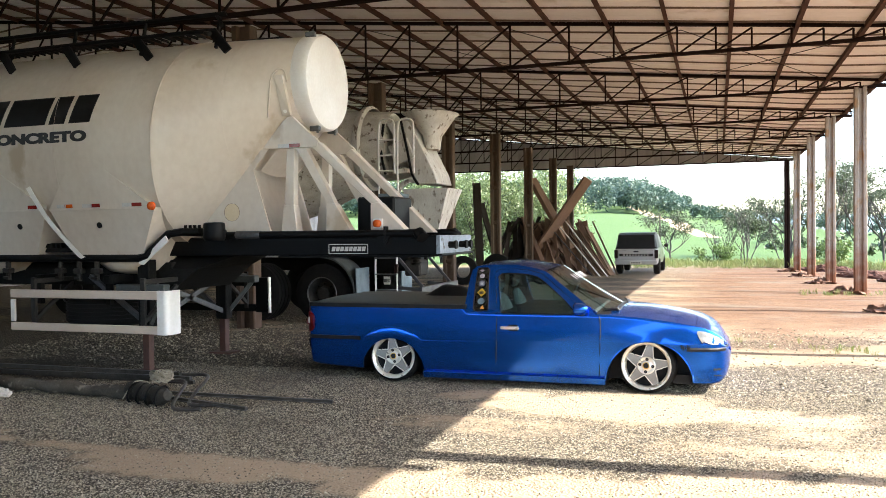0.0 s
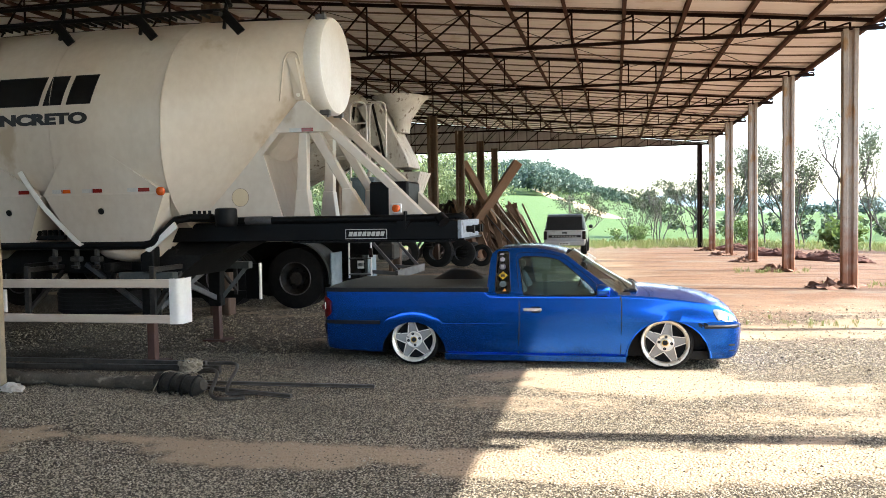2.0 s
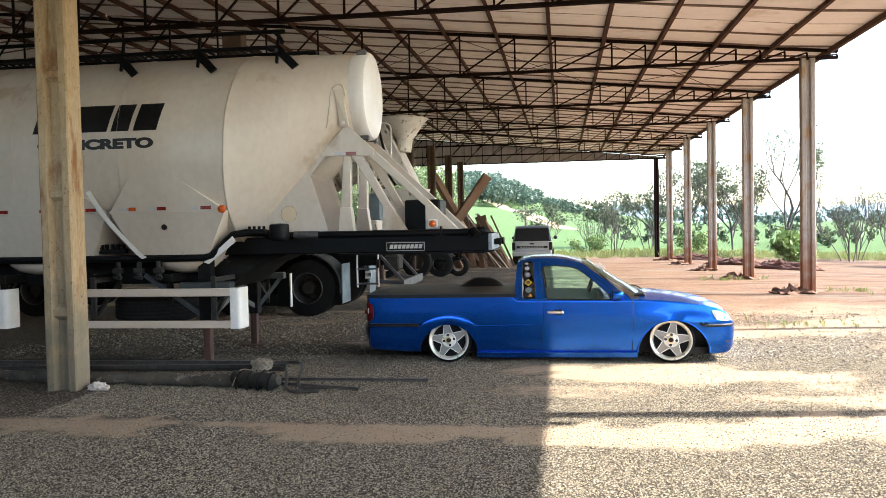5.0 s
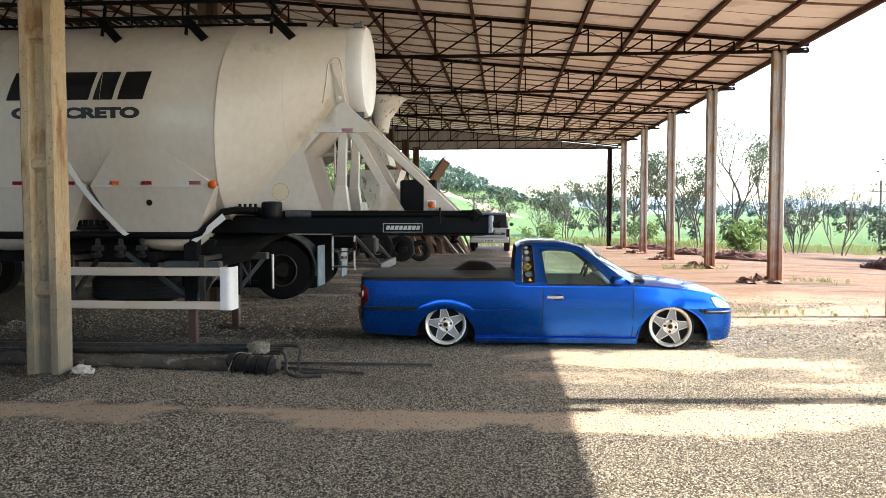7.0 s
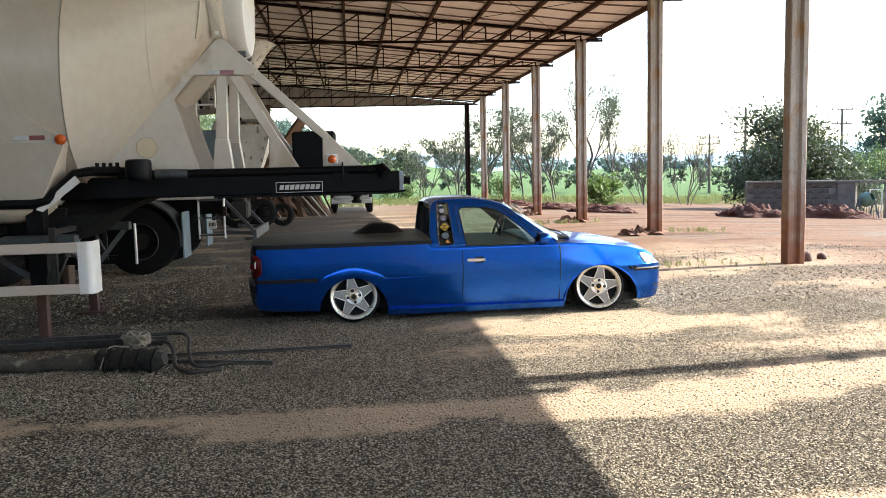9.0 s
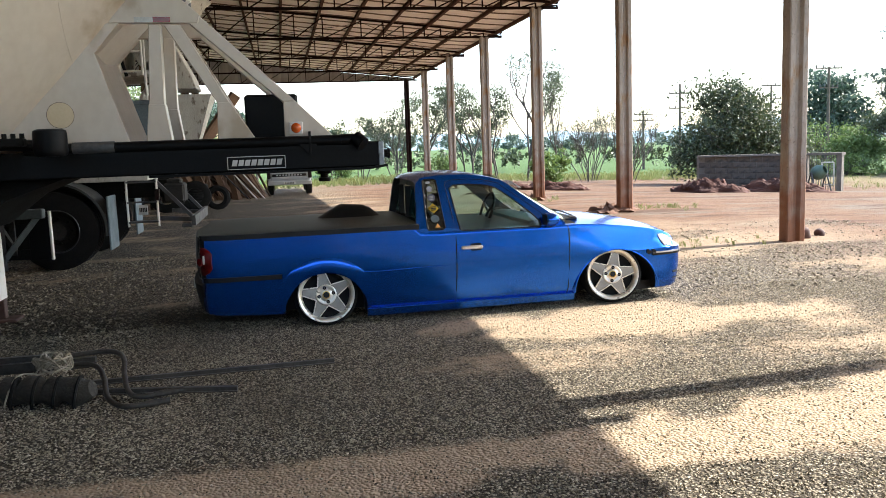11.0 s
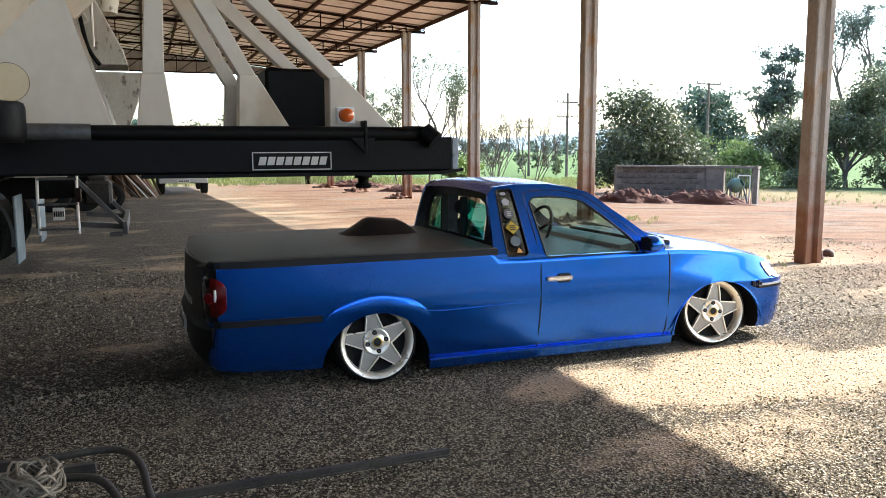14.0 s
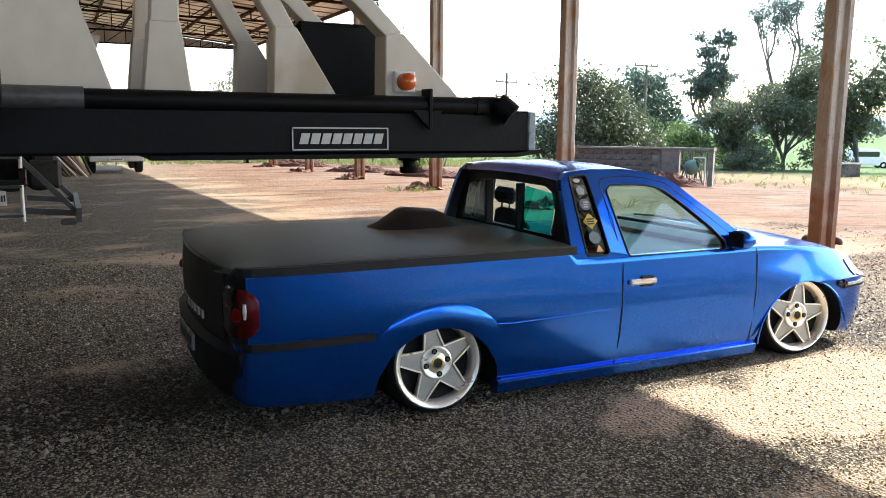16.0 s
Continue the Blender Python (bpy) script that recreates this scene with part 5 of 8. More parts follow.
    o = part("lamp_lens", bm, M_AMBER, lb, smooth=40)
    o.matrix_basis = Matrix.Translation((-6.735, Y(.505), 1.663)) @ pose(0, 0, 0, 0, 0, 180 if s < 0 else 0)
    # lifting lug plate on the nose, with the pressed ridge round it
    bm = bmesh.new()
    plate(bm, [(-7.875, Y(.605), 3.28), (-7.785, Y(.585), 3.29), (-7.735, Y(.50), 2.86), (-7.835, Y(.50), 2.86)], s * .05)
    wpart("lug_bar", bm, M_TANK, TRAILER)
    bm = bmesh.new()
    rod(bm, (-7.79, Y(.46), 2.905), (-7.79, Y(.565), 2.905), .022, seg=12)
    wpart("lug_pin", bm, M_WHITE, TRAILER)
    bm = bmesh.new()
    tube(bm, smooth_path([(-7.985, Y(.60), 2.84), (-7.935, Y(.648), 3.06), (-7.91, Y(.642), 3.26), (-7.86, Y(.614), 3.35), (-7.79, Y(.582), 3.345), (-7.755, Y(.566), 3.22)], 5), .011, 6)
    wpart("pressed_ridge", bm, M_TANK, TRAILER)
    # round tan decal
    bm = bmesh.new()
    rod(bm, (-8.525, Y(.497), 1.815), (-8.525, Y(.501), 1.815), .098, seg=28)
    dc = wpart("round_decal", bm, M_TAN, TRAILER)
    bm = bmesh.new()
    tube(bm, [(-8.525 + .10 * math.cos(a), Y(.502), 1.815 + .10 * math.sin(a)) for a in (k * math.tau / 32 for k in range(33))], .0016, 4)
    part("decal_edge", bm, M_OXIDE, dc)
    # walkway rails on the barrel
    for d, z in ((.62, 4.02), (.85, 3.78)):
        bm = bmesh.new()
        tube(bm, smooth_path([(-16, Y(d), z), (-12, Y(d), z), (-8.75, Y(d), z), (-8.58, Y(d + .02), z - .03), (-8.47, Y(d + .10), z - .16 if z > 3.9 else z - .06)], 4), .026, 8)
        wpart("walkway_rail", bm, M_BLACK, TRAILER)
    for x in (-14.4, -13.4, -12.4, -11.45, -10.5, -9.5, -8.5):
        bm = bmesh.new()
        plate(bm, [(x - .10, Y(.86), 3.80), (x + .04, Y(.86), 3.80), (x + .30, Y(.97), 3.54), (x + .22, Y(.97), 3.49)], -s * .03)
        bar(bm, (x - .05, Y(.62), 4.02), (x - .05, Y(.72), 3.62), .03, .03)
        bar(bm, (x - .05, Y(.62), 3.80), (x - .05, Y(.88), 3.78), .03, .03)
        wpart("walkway_bracket", bm, M_BLACK, TRAILER)
    for k in range(46):
        bm = bmesh.new()
        bar(bm, (-13.3 + k * .10, Y(.55), 3.79), (-13.3 + k * .10, Y(.85), 3.79), .012, .03)
        wpart("grating_bar", bm, M_DARK, TRAILER)
    # outlet valves and a small manifold under the barrel
    for x in (-10.52, -10.25, -10.0, -11.3):
        bm = bmesh.new()
        rod(bm, (x, Y(.98), 1.30), (x, Y(.98), 1.06), .03, seg=10)
        box(bm, (x - .06, Y(.98) - .04, 1.14), (x + .06, Y(.98) + .04, 1.20), .01)
        rod(bm, (x - .05, Y(1.0), 1.09), (x + .07, Y(1.04), 1.09), .016, seg=8)
        wpart("outlet_valve", bm, M_UNDER, TRAILER)
    bm = bmesh.new()
    box(bm, (-10.95, Y(.88) - .03, 1.38), (-10.45, Y(.88) + .03, 1.43), .01)
    for k in range(7):
        box(bm, (-10.93 + k * .07, Y(.90) - .03, 1.43), (-10.90 + k * .07, Y(.90) + .03, 1.49), .006)
    wpart("manifold", bm, M_DARK, TRAILER)
    # landing leg
    bm = bmesh.new()
    box(bm, (-9.58, Y(.75) - .07, .46), (-9.42, Y(.75) + .07, 1.34), .01)
    lg = wpart("landing_leg", bm, M_DARK, TRAILER)
    bm = bmesh.new()
    box(bm, (-9.545, Y(.75) - .045, .03), (-9.455, Y(.75) + .045, .50), .006)
    part("inner_leg", bm, M_OXIDE, lg)
    bm = bmesh.new()
    box(bm, (-9.66, Y(.75) - .13, 0.0), (-9.34, Y(.75) + .13, .03), .01)
    part("foot_plate", bm, M_OXIDE, lg)
    bm = bmesh.new()
    box(bm, (-9.75, Y(.92) - .06, .93), (-9.10, Y(.92) + .06, 1.02), .01)
    bar(bm, (-9.15, Y(.9), .95), (-9.45, Y(.78), .55), .05, .05)
    wpart("leg_gearbox", bm, M_TEALSTEEL, TRAILER)

# cross parts of the trailer
for nm, x0, x1, z0, z1 in (("cross_plate", -8.25, -8.045, 2.285, 2.503), ("cross_plate", -8.25, -8.02, 2.285, 1.57)):
    bm = bmesh.new()
    v = [bm.verts.new(p) for p in ((x0, TY - .464, z0), (x1, TY - .464, z1), (x1, TY + .464, z1), (x0, TY + .464, z0))]
    bm.faces.new(v)
    bmesh.ops.solidify(bm, geom=bm.faces[:], thickness=.02)
    wpart(nm, bm, M_TANK, TRAILER)
bm = bmesh.new()
box(bm, (-6.07, TY - .545, 1.33), (-6.025, TY + .545, 1.53), .006)
fp = wpart("front_crossbeam", bm, M_CROSS, TRAILER, "worn grey front crossbeam")
for yy in (-.25, .12, .3):
    bm = bmesh.new()
    rod(bm, (-6.03, TY + yy, 1.43), (-5.96, TY + yy, 1.43), .035, seg=12)
    rod(bm, (-5.96, TY + yy, 1.43), (-5.94, TY + yy, 1.43), .045, seg=12)
    part("air_coupling", bm, M_DARK, fp)
bm = bmesh.new()
rings = [[(x, TY - .57, z0), (x, TY + .57, z0), (x, TY + .57, z1), (x, TY - .57, z1)] for x, z0, z1 in ((-7.9, 1.305, 1.325), (-6.15, 1.305, 1.325), (-6.0, 1.325, 1.345))]
loft(bm, rings)
wpart("coupling_plate", bm, M_BLACK, TRAILER)
bm = bmesh.new()
lathe(bm, [(1.31, .06), (1.27, .06), (1.265, .035), (1.235, .035), (1.23, .055), (1.20, .05), (1.20, 0)], "z", 20, (-6.50, TY, 0))
wpart("kingpin", bm, M_DARK, TRAILER, smooth=30)
bm = bmesh.new()
box(bm, (-7.15, TY - .125, 1.545), (-6.70, TY + .42, 1.965), .02)
wpart("engine_box", bm, M_BLACK, TRAILER, "matt black box between the struts")
for sgn in (-1, 1):
    bm = bmesh.new()
    bar(bm, (-9.48, TY - .75 * sgn, .55), (-9.48, TY + .75 * sgn, 1.05), .06, .03, (1, 0, 0))
    wpart("leg_brace", bm, M_GREYSTEEL, TRAILER)
    bm = bmesh.new()
    bar(bm, (-10.3, TY + .75 * sgn, 1.1), (-9.5, TY + .75 * sgn, .55), .05, .05)
    wpart("leg_brace", bm, M_GREYSTEEL, TRAILER)
# main frame, sub structure and dark hoses under the barrel
for s in (-1, 1):
    bm = bmesh.new()
    box(bm, (-17, TY + s * .5 - .06, .98), (-9.3, TY + s * .5 + .06, 1.25), .01)
    wpart("frame_rail", bm, M_DARK, TRAILER)
for x in (-16, -14.6, -13.3, -12.1, -10.9, -9.9):
    bm = bmesh.new()
    box(bm, (x - .05, TY - .95, 1.02), (x + .05, TY + .95, 1.12), .01)
    bar(bm, (x, TY - .9, 1.05), (x, TY - .9, .78), .06, .06)
    wpart("cross_member", bm, M_DARK, TRAILER)
bm = bmesh.new()
loft(bm, [[(x0, TY - w, z), (x1, TY - w, z), (x1, TY + w, z), (x0, TY + w, z)] for x0, x1, w, z in ((-9.62, -9.30, .60, .92), (-9.85, -8.95, .56, 1.18), (-9.95, -8.55, .38, 1.33))])
wpart("gooseneck_web", bm, M_DARK, TRAILER)
# spare wheel lying in its cradle
bm = bmesh.new()
prof = [(.0, .30), (-.02, .42), (.0, .47), (.03, .50)]
for k in range(5):
    prof += [(.04 + k * .045, .515), (.07 + k * .045, .515), (.072 + k * .045, .500), (.083 + k * .045, .500)]
prof += [(.27, .50), (.30, .47), (.31, .42), (.29, .30)]
lathe(bm, prof, "z", 48, (-10.35, TY - .35, .52))
wpart("spare_tyre", bm, M_RUBBER, TRAILER, smooth=30)
# rear axles
for x in (-15.9, -14.65):
    for y in (-1.05, 1.05):
        bm = bmesh.new()
        lathe(bm, [(-.15, .28), (-.16, .45), (-.12, .51), (.12, .51), (.16, .45), (.15, .28), (-.15, .28)], "y", 36, (x, TY + y, .51))
        wpart("trailer_tyre", bm, M_RUBBER, TRAILER, smooth=30)
# side guards: white rails with a rounded end
for x0, x1, full in ((-11.05, -8.885, True), (-14.3, -11.85, False)):
    G = thing("side_guard", ((x0 + x1) / 2, -9.40, .5), "white painted side guard frame hung under the trailer", "side guard", "side guards")
    for z0, z1 in ((.50, .588), (.872, .965)):
        bm = bmesh.new()
        box(bm, (x0, -9.42, z0), (x1 - .1, -9.385, z1), .008)
        wpart("rail", bm, M_GUARD, G)
    bm = bmesh.new()
    box(bm, (x0, -9.419, .60), (x0 + .06, -9.386, .85), .006)
    wpart("end_post", bm, M_WHITE, G)
    bm = bmesh.new()
    ring = [(x1 - .13, -9.424), (x1 - .06, -9.424), (x1 - .025, -9.415), (x1 - .005, -9.39), (x1, -9.36), (x1, -9.20), (x1 - .015, -9.20), (x1 - .015, -9.355), (x1 - .03, -9.39), (x1 - .06, -9.40), (x1 - .13, -9.40)]
    loft(bm, [[(a, b, z) for a, b in ring] for z in (.495, .97)])
    wpart("rounded_end", bm, M_WHITE, G, smooth=40)
    for x in (x0 + .3, x1 - .35):
        bm = bmesh.new()
        box(bm, (x - .03, -9.385, .55), (x + .03, -9.345, 1.10), .004)
        bar(bm, (x, -9.36, 1.06), (x, -8.75, 1.06), .05, .05)
        bar(bm, (x, -9.36, .62), (x, -8.75, 1.02), .04, .04)
        wpart("bracket", bm, M_UNDER, G)

# far guard, its inner side in dark materials that stand for shade on white
G = thing("side_guard", (-10.2, -6.9, .5), "side guard frame with shade painted dark inside, white end", "side guard", "side guards")
for z0, z1 in ((.50, .60), (.85, .965)):
    bm = bmesh.new()
    box(bm, (-11.3, -6.92, z0), (-9.16, -6.885, z1), .008)
    wpart("rail", bm, M_DARK, G)
bm = bmesh.new()
box(bm, (-9.36, -6.925, .49), (-9.165, -6.895, .97), .006)
wpart("inner_end", bm, M_BLACK, G)
bm = bmesh.new()
box(bm, (-9.165, -6.93, .485), (-9.145, -6.87, .975), .004)
wpart("rounded_end", bm, M_WHITE, G)
bm = bmesh.new()
bar(bm, (-9.5, -6.93, .62), (-9.5, -7.5, 1.02), .04, .04)
bar(bm, (-9.5, -6.93, 1.0), (-9.5, -7.5, 1.06), .05, .05)
bar(bm, (-9.5, -6.93, .55), (-9.5, -6.93, 1.05), .05, .04)
wpart("bracket", bm, M_UNDER, G)

# lettering on the barrel: bars for the name, the trade word below
for k, (xa, w) in enumerate(((-11.43, .34), (-11.08, .36), (-10.79, .36), (-10.43, .26), (-10.15, .34))):
    bm = bmesh.new()
    rings = []
    for z in (2.82, 2.90, 2.98, 3.06, 3.14):
        d = math.sqrt(TR ** 2 - (z - TZ) ** 2) + .004
        sh = (z - 2.82) * .22
        rings.append([(xa + sh, TY - d, z), (xa + w * .86 + sh, TY - d, z)])
    loft(bm, rings, close=False)
    bmesh.ops.solidify(bm, geom=bm.faces[:], thickness=.003)
    part("name_bar", bm, M_LETTER, tank)


def text_mesh(body, size, name):
    cu = bpy.data.curves.new(name, "FONT")
    cu.body, cu.size, cu.extrude = body, size, 0.002
    cu.offset = 0.011
    ob = bpy.data.objects.new(name, cu)
    scene.collection.objects.link(ob)
    me = bpy.data.meshes.new_from_object(ob.evaluated_get(bpy.context.evaluated_depsgraph_get()))
    bpy.data.objects.remove(ob)
    bpy.data.curves.remove(cu)
    return me


tm = text_mesh("CONCRETO", .18, "trade_lettering")
xs = [v.co.x for v in tm.vertices]
ys = [v.co.y for v in tm.vertices]
for v in tm.vertices:
    tx = (v.co.x - min(xs)) / (max(xs) - min(xs))
    tz = (v.co.y - min(ys)) / (max(ys) - min(ys))
    z = 2.612 + tz * .125
    v.co = Vector((-11.36 + tx * 1.47, TY - math.sqrt(TR ** 2 - (z - TZ) ** 2) - .005 - v.co.z, z))
tm.materials.clear()
link("trade_lettering", tm, M_LETTER, tank)


# ---- other vehicles ----
M_MIXER = mat("worn_white_mixer_paint", (0.60, 0.57, 0.51), (0.44, 0.40, 0.34), 0.55, 0.0, 5.0, 45, 0.1, wear=(0.20, 0.16, 0.125), wear_at=0.585, stretch=(1.6, 1.6, .7))
M_DRUM = mat("cream_mixer_drum", (0.50, 0.46, 0.39), (0.36, 0.32, 0.265), 0.6, 0.0, 6.0, 50, 0.15, wear=(0.12, 0.085, 0.06), wear_at=0.60)
M_TEAL = mat("grey_blue_paint", (0.16, 0.205, 0.23), (0.10, 0.135, 0.155), 0.5, 0, 5, 40, 0.1)
M_WOOD = mat("weathered_board", (0.20, 0.12, 0.075), (0.13, 0.075, 0.048), 0.85, 0, 2, 40, 0.3, wear=(0.27, 0.18, 0.12), wear_at=0.6, stretch=(1, 1, 0.15), vary=0.35)
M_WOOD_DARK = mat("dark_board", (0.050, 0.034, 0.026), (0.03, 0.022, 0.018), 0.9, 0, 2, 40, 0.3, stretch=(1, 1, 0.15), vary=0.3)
M_CANVAS = mat("dusty_canvas", (0.10, 0.086, 0.062), (0.042, 0.036, 0.027), 0.9, 0, 5, 60, 0.35, wear=(0.21, 0.185, 0.14), wear_at=0.58)
M_BUNDLE = mat("dark_canvas", (0.034, 0.030, 0.022), (0.016, 0.014, 0.011), 0.9, 0, 5, 60, 0.35, wear=(0.075, 0.065, 0.047), wear_at=0.6)
M_PIPE = mat("dull_steel_pipe", (0.085, 0.079, 0.068), (0.045, 0.041, 0.037), 0.5, 0.5, 8, 60, 0.15)
M_ROPE = mat("pale_rope", (0.30, 0.265, 0.20), (0.17, 0.145, 0.105), 0.9, 0, 20, 200, 0.3)
M_RENDER_PALE = mat("broken_concrete", (0.50, 0.47, 0.42), (0.36, 0.33, 0.28), 0.9, 0, 9, 60, 0.4)
M_SILVERCAR = mat("silver_white_paint", (0.45, 0.445, 0.44), (0.38, 0.375, 0.37), 0.3, 0.2, 2, 60, 0.01, coat=0.8)
M_DARKGLASS = mat("black_glass", (0.012, 0.013, 0.014), None, 0.06, 0, 5, 50, 0.0, coat=1.0)


def truck_tyre(name, c, r, w, parent=None, axis="y", material=None):
    bm = bmesh.new()
    prof = [(-w / 2, r * .55), (-w / 2 - .01, r * .8), (-w / 2 + .02, r * .96)]
    for k in range(4):
        a = -w / 2 + .03 + k * (w - .06) / 4
        prof += [(a, r), (a + (w - .06) / 4 * .75, r), (a + (w - .06) / 4 * .8, r * .975), (a + (w - .06) / 4 * .95, r * .975)]
    prof += [(w / 2 - .02, r * .96), (w / 2 + .01, r * .8), (w / 2, r * .55), (-w / 2, r * .55)]
    lathe(bm, prof, axis, 36, c)
    if parent is None:
        return part(name, bm, material or M_RUBBER, smooth=30)
    return wpart(name, bm, material or M_RUBBER, parent, smooth=30)


MY = -2.75
MIX = thing("mixer_truck", (-12.5, MY, 0), "worn white concrete mixer truck parked behind the trailer", "mixer truck")
# drum, its axis rising to the tail
bm = bmesh.new()
lathe(bm, [(-16.0, .0), (-15.9, .55), (-15.2, .85), (-13.6, 1.12), (-12.2, 1.16), (-10.9, .98), (-9.85, .70), (-9.45, .60), (-9.40, .56), (-9.40, .2)], "x", 40)
d = wpart("drum", bm, M_DRUM, MIX, smooth=40)
for v in d.data.vertices:
    v.co = Vector((v.co.x + .45, v.co.y + MY, v.co.z + 2.58 + (v.co.x + 13) * .17))
bm = bmesh.new()
lathe(bm, [(-9.95, .745), (-9.90, .78), (-9.82, .78), (-9.78, .73)], "x", 40)
t = wpart("drum_ring", bm, M_MIXER, MIX, smooth=40)
for v in t.data.vertices:
    v.co = Vector((v.co.x + .45, v.co.y + MY, v.co.z + 3.13))
# charging funnel
bm = bmesh.new()
rings = []
for x0, x1, w, z in ((-8.76, -7.74, .62, 3.70), (-8.66, -7.82, .58, 3.65), (-8.38, -8.06, .26, 3.30), (-8.36, -8.10, .22, 3.06), (-8.32, -8.12, .18, 3.06), (-8.34, -8.10, .22, 3.30), (-8.62, -7.88, .54, 3.65)):
    rings.append([(x0 + (x1 - x0) * (.5 - .5 * math.cos(a)), MY + w * math.sin(a), z + .12 * (.5 - .5 * math.cos(a)) * (z > 3.7)) for a in (k * math.tau / 24 for k in range(24))])
loft(bm, rings, caps=False)
wpart("funnel", bm, M_MIXER, MIX, smooth=40)
# sloping discharge housing and chute
for nm, pts, w in (("housing", [(-8.95, 3.52), (-8.55, 3.60), (-8.05, 2.60), (-8.0, 2.42), (-8.35, 2.42)], .42), ("housing_plate", [(-8.9, 3.1), (-8.55, 3.25), (-8.40, 2.9), (-8.75, 2.75)], .50), ("deck", [(-9.35, 2.55), (-8.5, 2.62), (-8.5, 2.70), (-9.35, 2.63)], .55)):
    bm = bmesh.new()
    plate(bm, [(x, MY - w, z) for x, z in pts], 2 * w)
    bmesh.ops.bevel(bm, geom=bm.edges[:], offset=.012, segments=1, affect="EDGES")
    wpart(nm, bm, M_MIXER, MIX)
bm = bmesh.new()
rings = [[(x0, MY - w, z), (x1, MY - w, z), (x1, MY + w, z), (x0, MY + w, z)] for x0, x1, w, z in ((-8.66, -7.80, .42, 2.34), (-8.62, -7.84, .40, 2.24), (-8.42, -8.10, .18, 1.50), (-8.38, -8.14, .14, 1.50), (-8.56, -7.90, .34, 2.24), (-8.60, -7.86, .38, 2.34))]
loft(bm, rings, caps=False)
wpart("chute_hopper", bm, M_MIXER, MIX)
bm = bmesh.new()
tube(bm, smooth_path([(-8.3, MY - .3, 2.44), (-8.55, MY - .34, 2.5), (-8.75, MY - .4, 2.3), (-8.8, MY - .4, 1.9)], 5), .05, 10)
tube(bm, smooth_path([(-8.2, MY, 2.1), (-8.15, MY - .02, 1.8), (-8.2, MY, 1.3)], 4), .035, 8)
wpart("swivel_post", bm, M_MIXER, MIX)
for pts in ([(-8.62, 3.55), (-8.5, 3.0), (-8.42, 2.6), (-8.3, 2.4)], [(-8.95, 3.5), (-9.0, 3.0), (-8.92, 2.6)]):
    bm = bmesh.new()
    tube(bm, smooth_path([(x, MY - .55, z) for x, z in pts], 5), .024, 8)
    wpart("hydraulic_hose", bm, M_RUBBER, MIX)
# tubular ladder and hand rails
for x, y in ((-8.98, -.72), (-8.66, -.62)):
    bm = bmesh.new()
    tube(bm, smooth_path([(x, MY + y, 2.0), (x, MY + y, 3.1), (x + .02, MY + y, 3.46), (x + .08, MY + y, 3.55), (x + .22, MY + y, 3.55), (x + .30, MY + y, 3.46), (x + .30, MY + y, 3.1), (x + .30, MY + y, 2.6)], 4), .018, 8)
    wpart("hand_rail", bm, M_WHITE, MIX)
for k in range(3):
    bm = bmesh.new()
    rod(bm, (-8.98, MY - .72, 2.65 + k * .27), (-8.68, MY - .72, 2.65 + k * .27), .014, seg=8)
    wpart("ladder_rung", bm, M_WHITE, MIX)
bm = bmesh.new()
box(bm, (-8.96, MY - .75, 1.74), (-8.56, MY - .35, 2.22), .02)
box(bm, (-8.98, MY - .77, 2.19), (-8.54, MY - .33, 2.25), .01)
wpart("water_box", bm, M_TEAL, MIX)
# chassis, tail frame, steps
for s in (-1, 1):
    bm = bmesh.new()
    box(bm, (-16.6, MY + s * .42 - .04, .88), (-8.5, MY + s * .42 + .04, 1.14), .01)
    wpart("chassis_rail", bm, M_DARK, MIX)
bm = bmesh.new()
box(bm, (-12.5, MY - .9, 1.14), (-8.7, MY + .9, 1.22), .01)
box(bm, (-9.0, MY - .85, 1.22), (-8.6, MY + .85, 1.75), .02)
box(bm, (-13.0, MY - .5, 1.22), (-12.0, MY + .5, 1.6), .02)
wpart("subframe", bm, M_MIXER, MIX)
for x in (-9.0, -8.60):
    bm = bmesh.new()
    tube(bm, smooth_path([(x, -3.62, .50), (x, -3.62, 1.05), (x + .02, -3.60, 1.18), (x + .10, -3.5, 1.22)], 4), .017, 8)
    wpart("step_rail", bm, M_WHITE, MIX)
for z in (.56, .84, 1.12):
    bm = bmesh.new()
    box(bm, (-9.0, -3.64, z - .012), (-8.60, -3.60 + (.16 if z < .6 else 0), z + .012))
    wpart("step_tread", bm, M_GREYSTEEL, MIX)
bm = bmesh.new()
box(bm, (-8.86, -3.60, .66), (-8.74, -3.585, .80), .004)
pl = wpart("number_plate", bm, M_WHITE, MIX)
bm = bmesh.new()
for k in range(5):
    box(bm, (-8.85 + k * .022, -3.606, .70), (-8.836 + k * .022, -3.60, .76))
part("plate_bar", bm, M_LETTER, pl)
bm = bmesh.new()
box(bm, (-8.62, -3.70, .86), (-8.55, -3.66, 1.02), .01)
wpart("tail_lamp", bm, M_SMOKE, MIX)
bm = bmesh.new()
rings = [[(x, y, z - h), (x, y, z + h), (x + .05, y, z + h), (x + .05, y, z - h)] for x, y, z, h in ((-8.14, -3.75, .56, .07), (-8.14, -1.75, .56, .07))]
loft(bm, rings)
box(bm, (-8.28, -3.75, .47), (-8.14, -3.60, .52), .01)
wpart("underrun_bar", bm, M_GREYSTEEL, MIX)
for s in (-1, 1):
    bm = bmesh.new()
    bar(bm, (-8.62, MY + s * .75, 1.12), (-8.14, MY + s * .75, .58), .05, .05)
    bar(bm, (-8.62, MY + s * .75, .60), (-8.14, MY + s * .75, .56), .04, .06)
    wpart("underrun_arm", bm, M_GREYSTEEL, MIX)
bm = bmesh.new()
